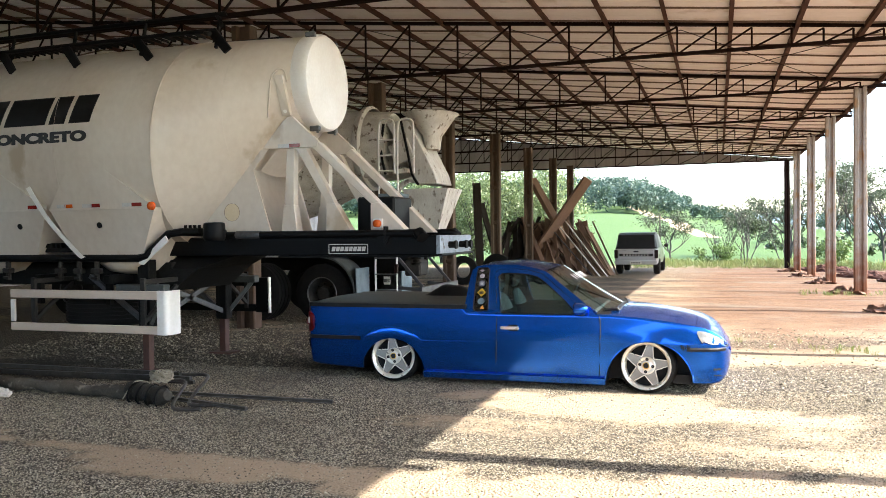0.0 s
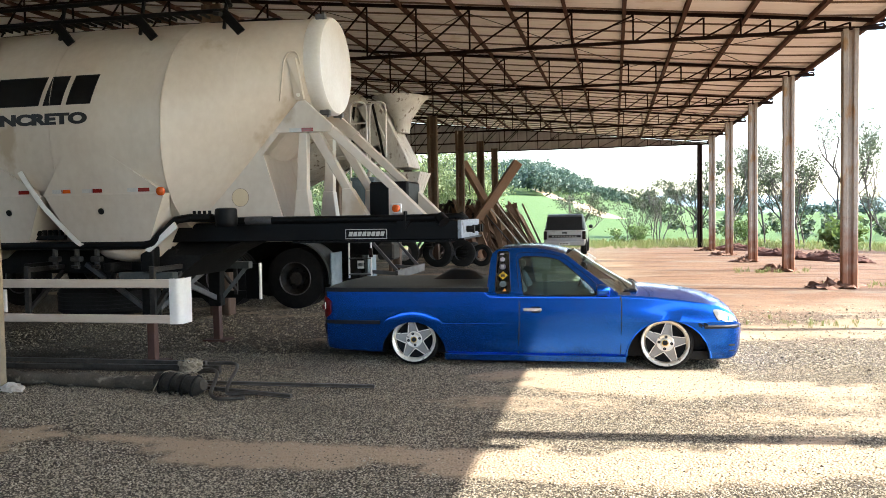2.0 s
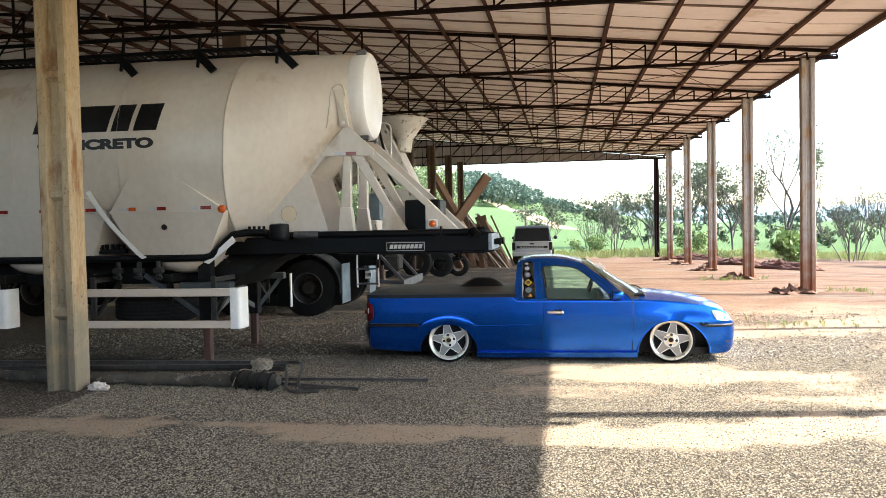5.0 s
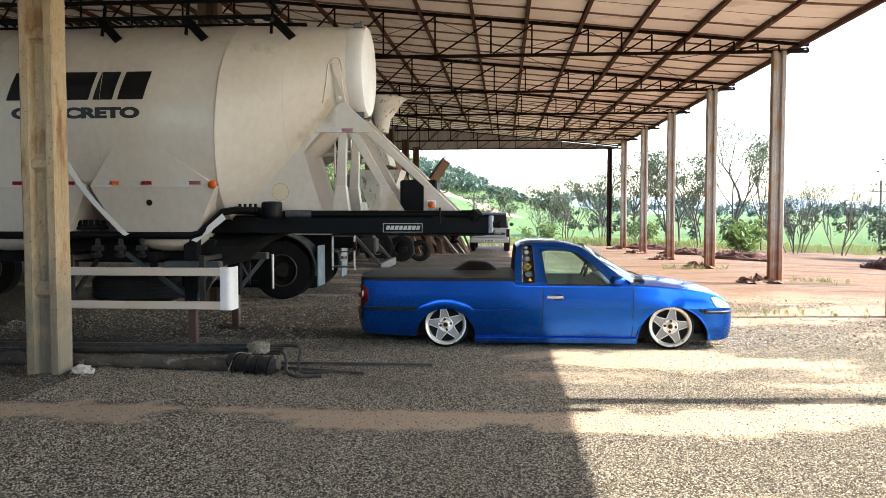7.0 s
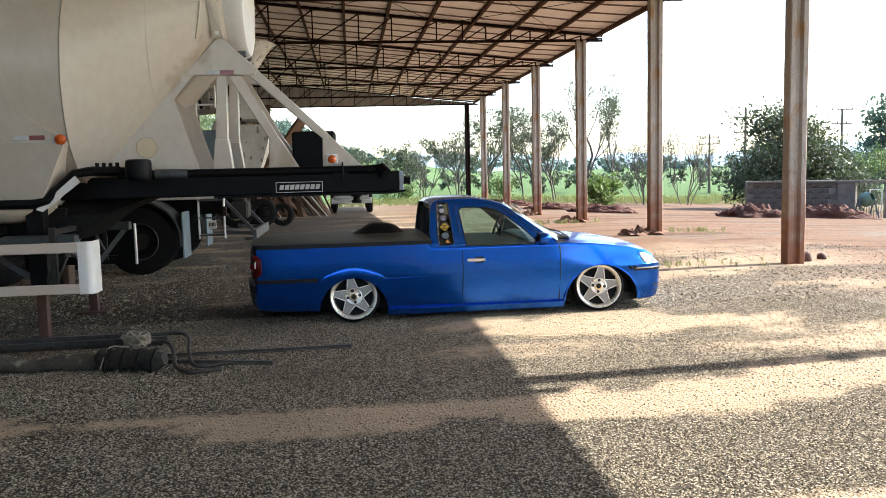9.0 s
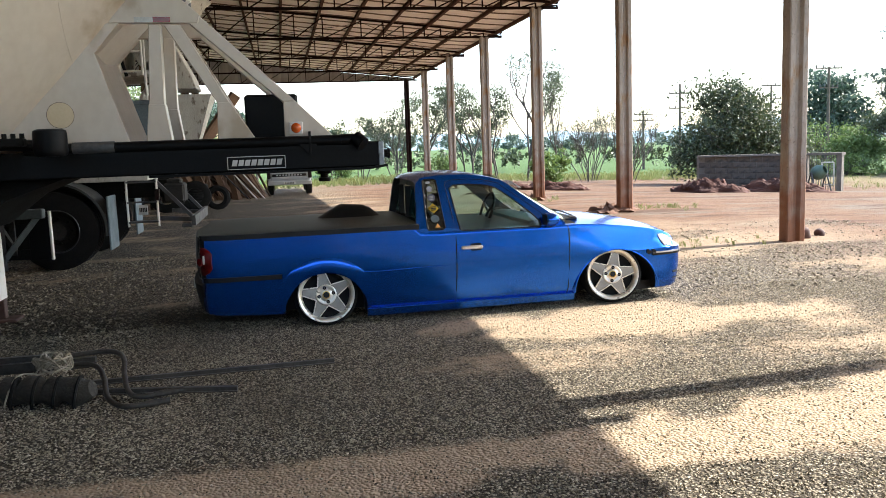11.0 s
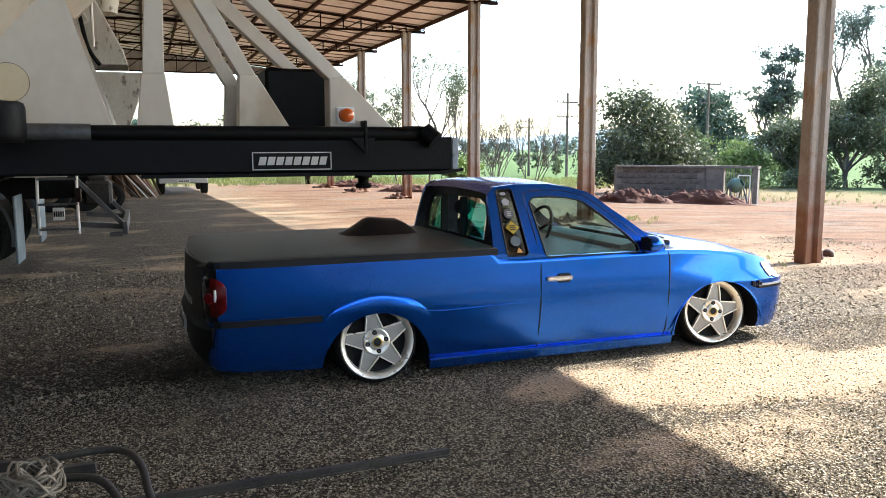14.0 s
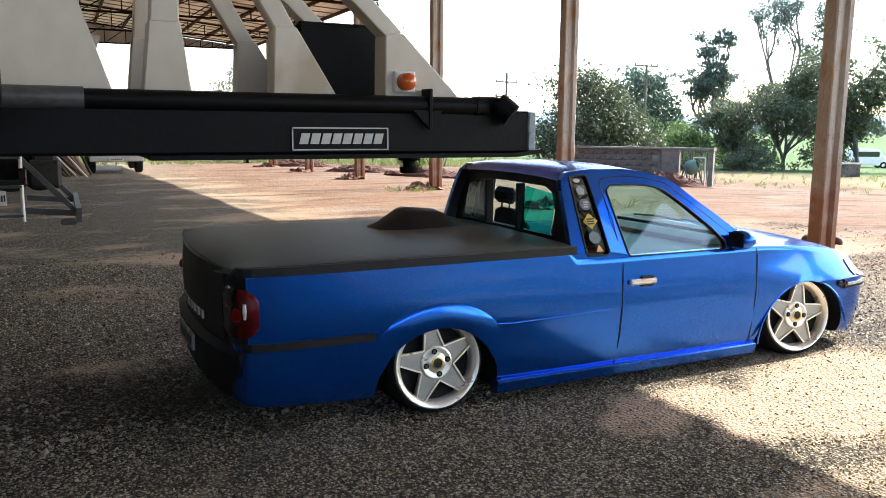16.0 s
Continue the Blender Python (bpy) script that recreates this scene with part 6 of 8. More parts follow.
box(bm, (-8.55, MY - .65, .80), (-8.25, MY - .25, 1.08), .03)
box(bm, (-8.50, MY - .60, 1.06), (-8.30, MY - .30, 1.14), .02)
wpart("gear_motor", bm, M_UNDER, MIX)
for x in (-9.84, -11.22, -15.4):
    for s in (-1, 1):
        cy = MY + s * 1.02
        tw = truck_tyre("wheel", (x, cy, .52), .52, .30 if x < -15 else .52, MIX)
        bm = bmesh.new()
        yo = cy + s * (.26 if x > -15 else .15)
        lathe(bm, [(yo, .285), (yo - s * .015, .275), (yo - s * .10, .255), (yo - s * .16, .20), (yo - s * .13, .13), (yo - s * .05, .11), (yo - s * .04, .0)], "y", 32, (x, 0, .52))
        part("rim", bm, M_UNDER, tw, smooth=35)
        bm = bmesh.new()
        lathe(bm, [(yo + s * .004, .290), (yo + s * .012, .282), (yo + s * .004, .272), (yo - s * .01, .27)], "y", 40, (x, 0, .52))
        part("rim_ring", bm, M_GREYSTEEL, tw, smooth=35)
        for k in range(8):
            a = k * math.tau / 8
            bm = bmesh.new()
            rod(bm, (x + .165 * math.cos(a), yo - s * .16, .52 + .165 * math.sin(a)), (x + .165 * math.cos(a), yo - s * .11, .52 + .165 * math.sin(a)), .018, seg=6)
            part("wheel_nut", bm, M_DARK, tw)
for s in (-1, 1):
    bm = bmesh.new()
    rings = []
    for k in range(13):
        a = radians(-8 + k * 98 / 12)
        rings.append([(-9.84 + .62 * math.cos(a), MY + s * .75, .52 + .62 * math.sin(a)), (-9.84 + .62 * math.cos(a), MY + s * 1.32, .52 + .62 * math.sin(a)), (-9.84 + .65 * math.cos(a), MY + s * 1.32, .52 + .65 * math.sin(a)), (-9.84 + .65 * math.cos(a), MY + s * .75, .52 + .65 * math.sin(a))])
    loft(bm, rings)
    wpart("mudguard", bm, M_TEALSTEEL, MIX, smooth=40)
    bm = bmesh.new()
    box(bm, (-9.19, MY + s * 1.04 - .27, .24), (-9.165, MY + s * 1.04 + .27, .96), .006)
    wpart("mud_flap", bm, M_TEAL, MIX)
# cab
bm = bmesh.new()
rings = [[(x0, MY - w, z), (x1, MY - w, z), (x1, MY + w, z), (x0, MY + w, z)] for x0, x1, w, z in ((-18.2, -16.4, 1.2, .6), (-18.25, -16.4, 1.22, 1.6), (-18.1, -16.4, 1.18, 2.5), (-17.9, -16.5, 1.1, 2.8))]
loft(bm, rings)
wpart("cab", bm, M_MIXER, MIX)

# ---- silver pickup, seen from behind ----
PX, PY = -6.55, 17.6
PG = gz(PX, PY)
PU = thing("silver_pickup", (PX, PY + 2.4, PG), "silver white crew pickup parked with its tailgate to the shed", "pickup truck")
PBASE = PU.matrix_basis.copy()


def pbox(name, lo, hi, material, bevel=.03, parent=None, label=""):
    bm = bmesh.new()
    box(bm, (PX + lo[0], PY + lo[1], PG + lo[2]), (PX + hi[0], PY + hi[1], PG + hi[2]), bevel)
    return wpart(name, bm, material, parent or PU, label) if parent is None else part(name, bm, material, parent, label)


bm = bmesh.new()
rings = []
for y, z0, z1, w in ((.02, .50, 1.02, .80), (.10, .46, 1.05, .86), (1.6, .42, 1.06, .88), (3.4, .42, 1.06, .88), (4.6, .45, .98, .86), (4.95, .50, .80, .76)):
    rings.append([(PX - w * .95, PY + y, PG + z0), (PX + w * .95, PY + y, PG + z0), (PX + w, PY + y, PG + .72), (PX + w * .96, PY + y, PG + z1), (PX - w * .96, PY + y, PG + z1), (PX - w, PY + y, PG + .72)])
loft(bm, rings)
wpart("body", bm, M_SILVERCAR, PU, smooth=35)
bm = bmesh.new()
rings = []
for y, w0, z in ((1.55, .80, 1.05), (1.75, .72, 1.50), (1.95, .66, 1.60), (3.05, .66, 1.60), (3.3, .70, 1.48), (3.85, .80, 1.04)):
    rings.append([(PX - .80, PY + y, PG + 1.04), (PX + .80, PY + y, PG + 1.04), (PX + w0, PY + y, PG + z), (PX - w0, PY + y, PG + z)])
loft(bm, rings)
cabp = wpart("cab", bm, M_SILVERCAR, PU, smooth=35)
bm = bmesh.new()
v = [bm.verts.new((PX + x, PY + y, PG + z)) for x, y, z in ((-.70, 1.56, 1.10), (.70, 1.56, 1.10), (.60, 1.74, 1.50), (-.60, 1.74, 1.50))]
bm.faces.new(v)
bmesh.ops.solidify(bm, geom=bm.faces[:], thickness=.02)
part("rear_window", bm, M_DARKGLASS, cabp)
bm = bmesh.new()
rings = [[(PX - w, PY + y, PG + z0), (PX + w, PY + y, PG + z0), (PX + w * .86, PY + y, PG + z1), (PX - w * .86, PY + y, PG + z1)] for y, z0, z1, w in ((.06, 1.04, 1.12, .84), (.14, 1.04, 1.58, .82), (.5, 1.04, 1.66, .82), (1.7, 1.04, 1.68, .82))]
loft(bm, rings)
wpart("bed_canopy", bm, M_PLASTIC, PU, "black bed canopy", smooth=40)
tgp = pbox("tailgate", (-.70, -.02, .62), (.70, .06, 1.03), M_SILVERCAR)
pbox("tailgate_band", (-.66, -.035, .74), (.66, -.015, .84), M_DARKGLASS, .005, tgp)
for k in range(9):
    pbox("tailgate_bar", (-.50 + k * .115, -.045, .765), (-.44 + k * .115, -.032, .815), M_SILVER, .002, tgp)
pbox("gate_latch", (-.10, -.04, .90), (.10, -.02, .96), M_PLASTIC, .005, tgp)
bp = pbox("rear_bumper", (-.84, -.14, .42), (.84, .05, .58), M_SILVERCAR, .03)
pbox("number_plate", (-.22, -.155, .44), (.22, -.14, .54), M_WHITE, .003, bp)
for k in range(6):
    pbox("plate_bar", (-.18 + k * .06, -.16, .465), (-.14 + k * .06, -.152, .52), M_LETTER, .001, bp)
for s in (-1, 1):
    pbox("tail_light", (min(s * .72, s * .86), -.03, .66), (max(s * .72, s * .86), .08, 1.0), M_SMOKE, .02)
    bm = bmesh.new()
    bmesh.ops.create_icosphere(bm, subdivisions=2, radius=1)
    for vv in bm.verts:
        vv.co = Vector((PX + s * .97 + vv.co.x * .10, PY + 3.5 + vv.co.y * .06, PG + 1.12 + vv.co.z * .09))
    wpart("mirror", bm, M_PLASTIC, PU, smooth=60)
    for y in (.95, 3.95):
        truck_tyre("wheel", (PX + s * .75, PY + y, PG + .35), .35, .24, PU, "x")

PU.matrix_basis = PBASE @ Matrix.Diagonal((1.03, 1, 1.05, 1))

# ---- tyres leaning and stacked by the timber ----
for x, y, r, w, ax in ((-11.15, 8.4, .47, .30, "y"), (-10.1, 8.7, .50, .32, "y"), (-9.35, 8.9, .44, .28, "y"), (-8.75, 9.2, .36, .24, "y")):
    g = gz(x, y)
    o = truck_tyre("truck_tyre", (0, 0, 0), r, w, None, ax)
    o.location = (x, y, g + r - .01)
    o.rotation_euler = (radians(-6), 0, radians(rng.uniform(-12, 6)))
    tagged(o, "worn black truck tyre standing on the yard", "tyre", "old tyres")
for k in range(3):
    o = truck_tyre("stacked_tyre", (0, 0, 0), .42, .24, None, "z")
    o.location = (-9.6 + .02 * k, 10.9 - .03 * k, gz(-9.6, 10.9) + .12 + k * .25)
    tagged(o, "worn black tyre in a low stack", "tyre", "old tyres")

# ---- timber heap leaning together ----
def heap(p):
    """The heap's place in the yard, a little larger than first laid out."""
    q = Vector((-3.32 + 1.16 * (p[0] + 3.32), -16.6 + 1.16 * (p[1] + 16.6), 1.56 + 1.16 * (p[2] - 1.56)))
    q.z = max(q.z, gz(q.x, q.y) - .02)
    return q


def board(a, b, w, th, material, label):
    a, b = heap(a), heap(b)
    w, th = w * 1.16, th * 1.16
    bm = bmesh.new()
    L = (b - a).length
    box(bm, (-w / 2, -th / 2, 0), (w / 2, th / 2, L), .006)
    o = part("board", bm, material)
    q = (b - a).to_track_quat("Z", "Y")
    o.matrix_basis = Matrix.Translation(a) @ q.to_matrix().to_4x4() @ pose(0, 0, 0, 0, 0, rng.uniform(-60, 60))
    return tagged(o, label, "board", "timber heap")


for k in range(150):
    a = rng.uniform(-3.1, .65)
    rr = rng.uniform(1.0, 2.5)
    bx, by = -9.35 + rr * math.cos(a) * 1.05, 12.9 + rr * math.sin(a) * .8
    tx, ty, tz = -9.25 + rng.uniform(-1.0, .75) + (bx + 9.35) * .35, 13.0 + rng.uniform(-.4, .4), rng.uniform(1.0, 2.1)
    g = gz(bx, by)
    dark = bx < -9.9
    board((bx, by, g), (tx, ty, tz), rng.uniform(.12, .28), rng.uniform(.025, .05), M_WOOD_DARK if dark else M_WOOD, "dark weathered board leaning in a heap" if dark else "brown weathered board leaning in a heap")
for a, b, w in (((-8.35, 12.5, .9), (-9.75, 12.4, 3.45), .36), ((-9.6, 12.3, .75), (-7.70, 12.3, 3.40), .34)):
    board(a, b, w, .16, M_WOOD, "thick brown beam crossing the top of the timber heap")
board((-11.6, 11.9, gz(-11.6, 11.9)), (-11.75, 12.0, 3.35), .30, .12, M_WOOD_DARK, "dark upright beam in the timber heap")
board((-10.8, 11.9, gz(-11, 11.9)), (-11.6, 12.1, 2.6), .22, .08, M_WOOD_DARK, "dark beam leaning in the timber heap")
for k in range(3):
    bm = bmesh.new()
    tube(bm, [heap((-8.5 - .2 * k, 12.2, 1.9 - .2 * k)), heap((-6.95 - .25 * k, 11.6, gz(-7, 11.6) + .03))], .025, 8)
    tagged(part("metal_tube", bm, M_WHITE if k < 2 else M_GREYSTEEL), "pale metal tube leaning on the timber heap", "tube", "leaning tubes")

# ---- pump pipes, canvas roll and rope on the gravel ----
def long_part(name, pts, r, material, label, cat, smooth=50, seg=10):
    bm = bmesh.new()
    tube(bm, pts, r, seg)
    return tagged(part(name, bm, material, smooth=smooth), label, cat)


pts, rad = [], []
for k in range(40):
    t = k / 39
    x = -12.6 + t * 4.1
    pts.append((x, -10.02 - .30 * t + .02 * math.sin(k * .7), .066 + .010 * math.sin(k * 1.3)))
    rad.append(.062 + .008 * math.sin(k * 2.1) + .010 * math.sin(k * .9))
long_part("canvas_roll", pts, rad, M_CANVAS, "dusty grey canvas roll lying on the gravel", "canvas roll", seg=14)
pts = [(-8.62 + k * .047, -10.36 - .012 * k, .105 + .01 * math.sin(k * 1.7)) for k in range(13)]
ro = long_part("canvas_end", pts, [.03] + [.080 + .014 * math.sin(k * 2.3) for k in range(11)] + [.05], M_BUNDLE, "dark strapped canvas bundle at the end of the roll", "bundle", seg=16)
for k in range(4):
    bm = bmesh.new()
    x = -8.52 + k * .125
    tube(bm, [(x + .02 * math.sin(a), -10.39 - .03 * k + .095 * math.cos(a), .092 + .095 * math.sin(a)) for a in (j * math.tau / 20 for j in range(21))], .010, 6)
    part("strap", bm, M_RUBBER, ro)
for y0, y1, z0, z1, xe in ((-9.62, -9.92, .05, .12, -8.2), (-9.80, -10.08, .08, .19, -8.12), (-9.70, -10.0, .14, .21, -8.3)):
    bm = bmesh.new()
    bar(bm, (-12.6, y0, z0), (xe, y1, z1), .038, .038)
    tagged(part("steel_bar", bm, M_PIPE), "long dark steel bar lying on the gravel", "steel bar", "loose bars")
for a, b, w, h in (((-8.25, -10.22, .075), (-6.60, -10.10, .055), .028, .028), ((-8.22, -10.36, .065), (-7.22, -10.53, .045), .034, .030)):
    bm = bmesh.new()
    bar(bm, a, b, w, h)
    bar(bm, Vector(a) + Vector((0, -.02, -.012)), Vector(b) + Vector((0, -.02, -.012)), w * .6, .006)
    tagged(part("steel_bar", bm, M_PIPE), "long dark steel bar lying on the gravel", "steel bar", "loose bars")
hk1 = [(-8.45, -9.95, .185), (-8.15, -9.92, .20), (-8.02, -9.95, .195), (-7.95, -10.08, .175), (-7.92, -10.26, .12), (-7.87, -10.44, .06), (-7.78, -10.53, .045), (-7.56, -10.48, .05)]
hk2 = [(-8.40, -10.10, .165), (-8.20, -10.14, .18), (-8.09, -10.20, .17), (-8.02, -10.36, .13), (-7.97, -10.54, .06), (-7.88, -10.66, .04), (-7.79, -10.69, .04), (-7.62, -10.66, .045)]
for pts in (hk1, hk2):
    o = long_part("bent_pipe", smooth_path(pts, 6), .0165, M_PIPE, "bent grey steel pump pipe on the gravel", "pipe", seg=12)
    bm = bmesh.new()
    e, f = Vector(pts[-1]), Vector(pts[-2])
    rod(bm, e + (f - e) * .7, e + (e - f) * .12, .0195, seg=12)
    part("pipe_sleeve", bm, M_PIPE, o)
rr = random.Random(3)
pts = []
for k in range(80):
    a = k * 1.25
    pts.append((-8.33 + .105 * math.cos(a) * rr.uniform(.5, 1.1) + .03 * math.sin(k * .3), -10.24 + .11 * math.sin(a) * rr.uniform(.6, 1.1), .215 + .05 * math.sin(a * 1.7) + rr.uniform(0, .03)))
pts += [(-8.5, -10.4, .2), (-8.55, -10.52, .05)]
long_part("rope_coil", smooth_path(pts, 4), .0055, M_ROPE, "tangled coil of pale rope on the bundle", "rope", seg=6)
bm = bmesh.new()
bmesh.ops.create_icosphere(bm, subdivisions=3, radius=1.0)
for v in bm.verts:
    s = 1 + .4 * noise.noise(v.co * 2.5)
    v.co = Vector((v.co.x * .11 * s, v.co.y * .08 * s, max(v.co.z, -.2) * .06 * s + .015 * noise.noise(v.co * 7)))
o = part("rubble_lump", bm, M_RENDER_PALE)
o.location = (-10.02, -10.52, .02)
tagged(o, "pale lump of broken concrete on the gravel", "rubble")
# dark cloth lying on the bed cover
bm = bmesh.new()
# a stiff fold: a long slope, a flat ridge, a short drop
fold = ((-1.0, 0.0), (-.8, .22), (-.3, .90), (-.15, 1.0), (.45, .86), (.68, .66), (.9, .22), (1.0, 0.0))
rings = []
for u, h in fold:
    ring = []
    for v_ in (-1.0, -.75, -.45, -.1, .3, .6, .85, 1.0):
        k = sstep(1.0, .25, abs(v_)) * (1 + .10 * noise.noise((u * 2, v_ * 2, 5)))
        wd = .13 + .07 * math.sqrt(max(0, 1 - u * u))
        ring.append((u * .30, v_ * wd + .03 * noise.noise((u * 3, v_, 2)), .125 * h * k))
    rings.append(ring + [(u * .30, wd, -.02), (u * .30, -wd, -.02)])
loft(bm, rings)
o = part("dark_cloth", bm, M_PLASTIC, smooth=38)
o.location = (-6.27, -7.72, .832)
o.rotation_euler = (0, 0, radians(8))
tagged(o, "black cloth heaped on the bed cover", "cloth")

# ---- yard edge: block wall, gate, soil, posts ----
M_BLOCK = mat("sooty_block", (0.125, 0.102, 0.084), (0.080, 0.066, 0.055), 0.9, 0, 3, 40, 0.4, wear=(0.05, 0.045, 0.04), wear_at=0.53, vary=0.12)
M_RENDER = mat("rough_render", (0.20, 0.178, 0.150), (0.125, 0.110, 0.093), 0.95, 0, 6, 50, 0.6)
M_SOIL = mat("dark_red_soil", (0.092, 0.033, 0.019), (0.052, 0.020, 0.0125), 0.95, 0, 4, 30, 0.8)
M_POLE = mat("weathered_pole", (0.12, 0.095, 0.075), (0.08, 0.065, 0.05), 0.9, 0, 3, 40, 0.2)
WL, WC, WR = Vector((8.2, 11.9, 0)), Vector((10.55, 9.85, 0)), Vector((11.42, 8.3, 0))
WB, WT = -.60, .70
BW = thing("block_wall", ((WL.x + WC.x) / 2, (WL.y + WC.y) / 2, WB), "low sooty concrete block wall at the yard edge", "wall", kind="structure")
u = (WC - WL).normalized()
nrm = Vector((u.y, -u.x, 0))
if nrm.y > 0:
    nrm = -nrm
L = (WC - WL).length
bm = bmesh.new()
plate(bm, [(WL.x, WL.y, WB - .3), (WC.x, WC.y, WB - .3), (WC.x, WC.y, WT), (WL.x, WL.y, WT)], .16)
wpart("core", bm, M_RENDER, BW)
bmk = bmesh.new()
box(bmk, (-.19, -.02, -.093), (.19, .02, .093), .012)
blk = to_mesh("block", bmk)
ang = math.atan2(u.y, u.x)
for r in range(6):
    n = int(L / .40)
    for c in range(n):
        off = .2 if r % 2 else 0
        sft = .2 + off + c * .40
        if sft > L - .15:
            continue
        p = WL + u * sft + nrm * .012
        o = link("block", blk, M_BLOCK, BW)
        o.matrix_parent_inverse = BW.matrix_basis.inverted()
        o.matrix_basis = Matrix.Translation((p.x, p.y, WB + .2 + r * .20)) @ Matrix.Rotation(ang, 4, "Z")
bm = bmesh.new()
bar(bm, WL + Vector((-.05, 0, WT + .03)), WC + Vector((.05, 0, WT + .03)), .26, .07)
wpart("coping", bm, M_RENDER, BW)
# rendered return with a barred gate
GT = thing("rendered_gateway", ((WC.x + WR.x) / 2, (WC.y + WR.y) / 2, WB), "pale roughcast gateway with a barred metal gate", "gateway", kind="structure")
u2 = (WR - WC).normalized()
for a, b, z0 in ((0.0, .62, WB - .3), (1.62, 1.78, WB - .3)):
    bm = bmesh.new()
    pa, pb = WC + u2 * a, WC + u2 * b
    bar(bm, (pa.x, pa.y, (z0 + WT) / 2), (pb.x, pb.y, (z0 + WT) / 2), .18, WT - z0)
    wpart("pier", bm, M_RENDER, GT)
bm = bmesh.new()
pa, pb = WC + u2 * -.05, WC + u2 * 1.8
bar(bm, (pa.x, pa.y, WT + .03), (pb.x, pb.y, WT + .03), .28, .08)
wpart("lintel", bm, M_RENDER, GT)
for k in range(12):
    bm = bmesh.new()
    p = WC + u2 * (.66 + k * .082)
    rod(bm, (p.x, p.y, WB), (p.x, p.y, WT), .012, seg=6)
    wpart("gate_bar", bm, M_GREYSTEEL, GT)
bm = bmesh.new()
for z in (WB + .3, WT - .25):
    pa, pb = WC + u2 * 1.1, WC + u2 * 1.5
    bar(bm, (pa.x - .05, pa.y - .05, z), (pb.x - .05, pb.y - .05, z), .03, .04)
for a in (1.1, 1.5):
    p = WC + u2 * a
    bar(bm, (p.x - .05, p.y - .05, WB + .3), (p.x - .05, p.y - .05, WT - .25), .03, .04)
wpart("gate_frame", bm, M_WHITE, GT)
# small cement mixer at the gate
CM = thing("cement_mixer", (10.75, 8.6, gz(10.75, 8.6)), "small green cement mixer drum on a stand by the gate", "cement mixer")
bm = bmesh.new()
lathe(bm, [(-.22, .0), (-.22, .16), (-.10, .24), (.06, .25), (.20, .17), (.24, .15), (.22, .13), (.05, .2)], "y", 24)
o = part("drum", bm, mat("mixer_green", (0.10, 0.17, 0.12), (0.07, 0.11, 0.08), .5, .1, 6, 40, .1), CM, smooth=40)
o.matrix_basis = pose(0, 0, .62, 25, 0, -150)
for s in (-1, 1):
    bm = bmesh.new()
    tube(bm, [(s * .28, 0, .62), (s * .30, .25, .0)], .025, 8)
    tube(bm, [(s * .28, 0, .62), (s * .30, -.25, .0)], .025, 8)
    part("stand_leg", bm, M_GREYSTEEL, CM)


def soil_heap(x, y, a, b, h, seed):
    bm = bmesh.new()
    bmesh.ops.create_icosphere(bm, subdivisions=5, radius=1.0)
    for v in bm.verts:
        q = v.co.copy()
        s = 1 + .35 * noise.noise(q * 1.7 + Vector((seed, 0, 0)))
        rough = .25 * noise.noise(q * 6 + Vector((0, seed, 0))) + .15 * noise.noise(q * 14)
        z = max(q.z, -.15)
        v.co = Vector((q.x * a * s, q.y * b * s, z * h * (1 + rough * 2) * (1 - .3 * abs(q.x))))
    o = part("soil_mound", bm, M_SOIL)
    o.location = (x, y, gz(x, y) - .03)
    o.rotation_euler = (0, 0, radians(-40))
    return tagged(o, "heap of dark red clods at the yard edge", "soil heap", "soil heaps")


soil_heap(6.7, 8.6, 1.25, .75, .42, 1)
soil_heap(9.0, 8.2, 1.5, .7, .44, 2)
soil_heap(2.6, 12.5, 1.6, .7, .30, 3)
soil_heap(1.8, 16.5, 1.3, .7, .28, 4)
soil_heap(1.2, 23.0, 1.6, .8, .30, 5)
for x, y, r in ((.30, -5.36, .11), (.66, -5.25, .07), (.30, -5.15, .09)):
    bm = bmesh.new()
    bmesh.ops.create_icosphere(bm, subdivisions=3, radius=r)
    for v in bm.verts:
        v.co *= 1 + .35 * noise.noise(v.co * 9 + Vector((x, y, 0)))
    o = part("rock", bm, M_OXIDE, smooth=50)
    o.location = (x, y, gz(x, y) + r * .5)
    tagged(o, "reddish brown rock at a column foot", "rock", "rocks")


def power_pole(x, y, h, arms, lean=0.0):
    g = gz(x, y)
    p = thing("power_pole", (x, y, g), "weathered timber power pole with crossarms", "power pole", "power poles")
    bm = bmesh.new()
    rod(bm, (0, 0, -.5), (lean, 0, h), .16, .11, 10)
    part("pole", bm, M_POLE, p)
    for z, w in arms:
        bm = bmesh.new()
        bar(bm, (lean - w / 2, -.1, h + z), (lean + w / 2, .1, h + z), .10, .12)
        ar = part("crossarm", bm, M_POLE, p)
        for k in (-.46, -.2, .2, .46):
            bm = bmesh.new()
            rod(bm, (lean + w * k, 0, h + z + .06), (lean + w * k, 0, h + z + .28), .05, seg=8)
            part("insulator", bm, M_GREYSTEEL, ar)
    return p


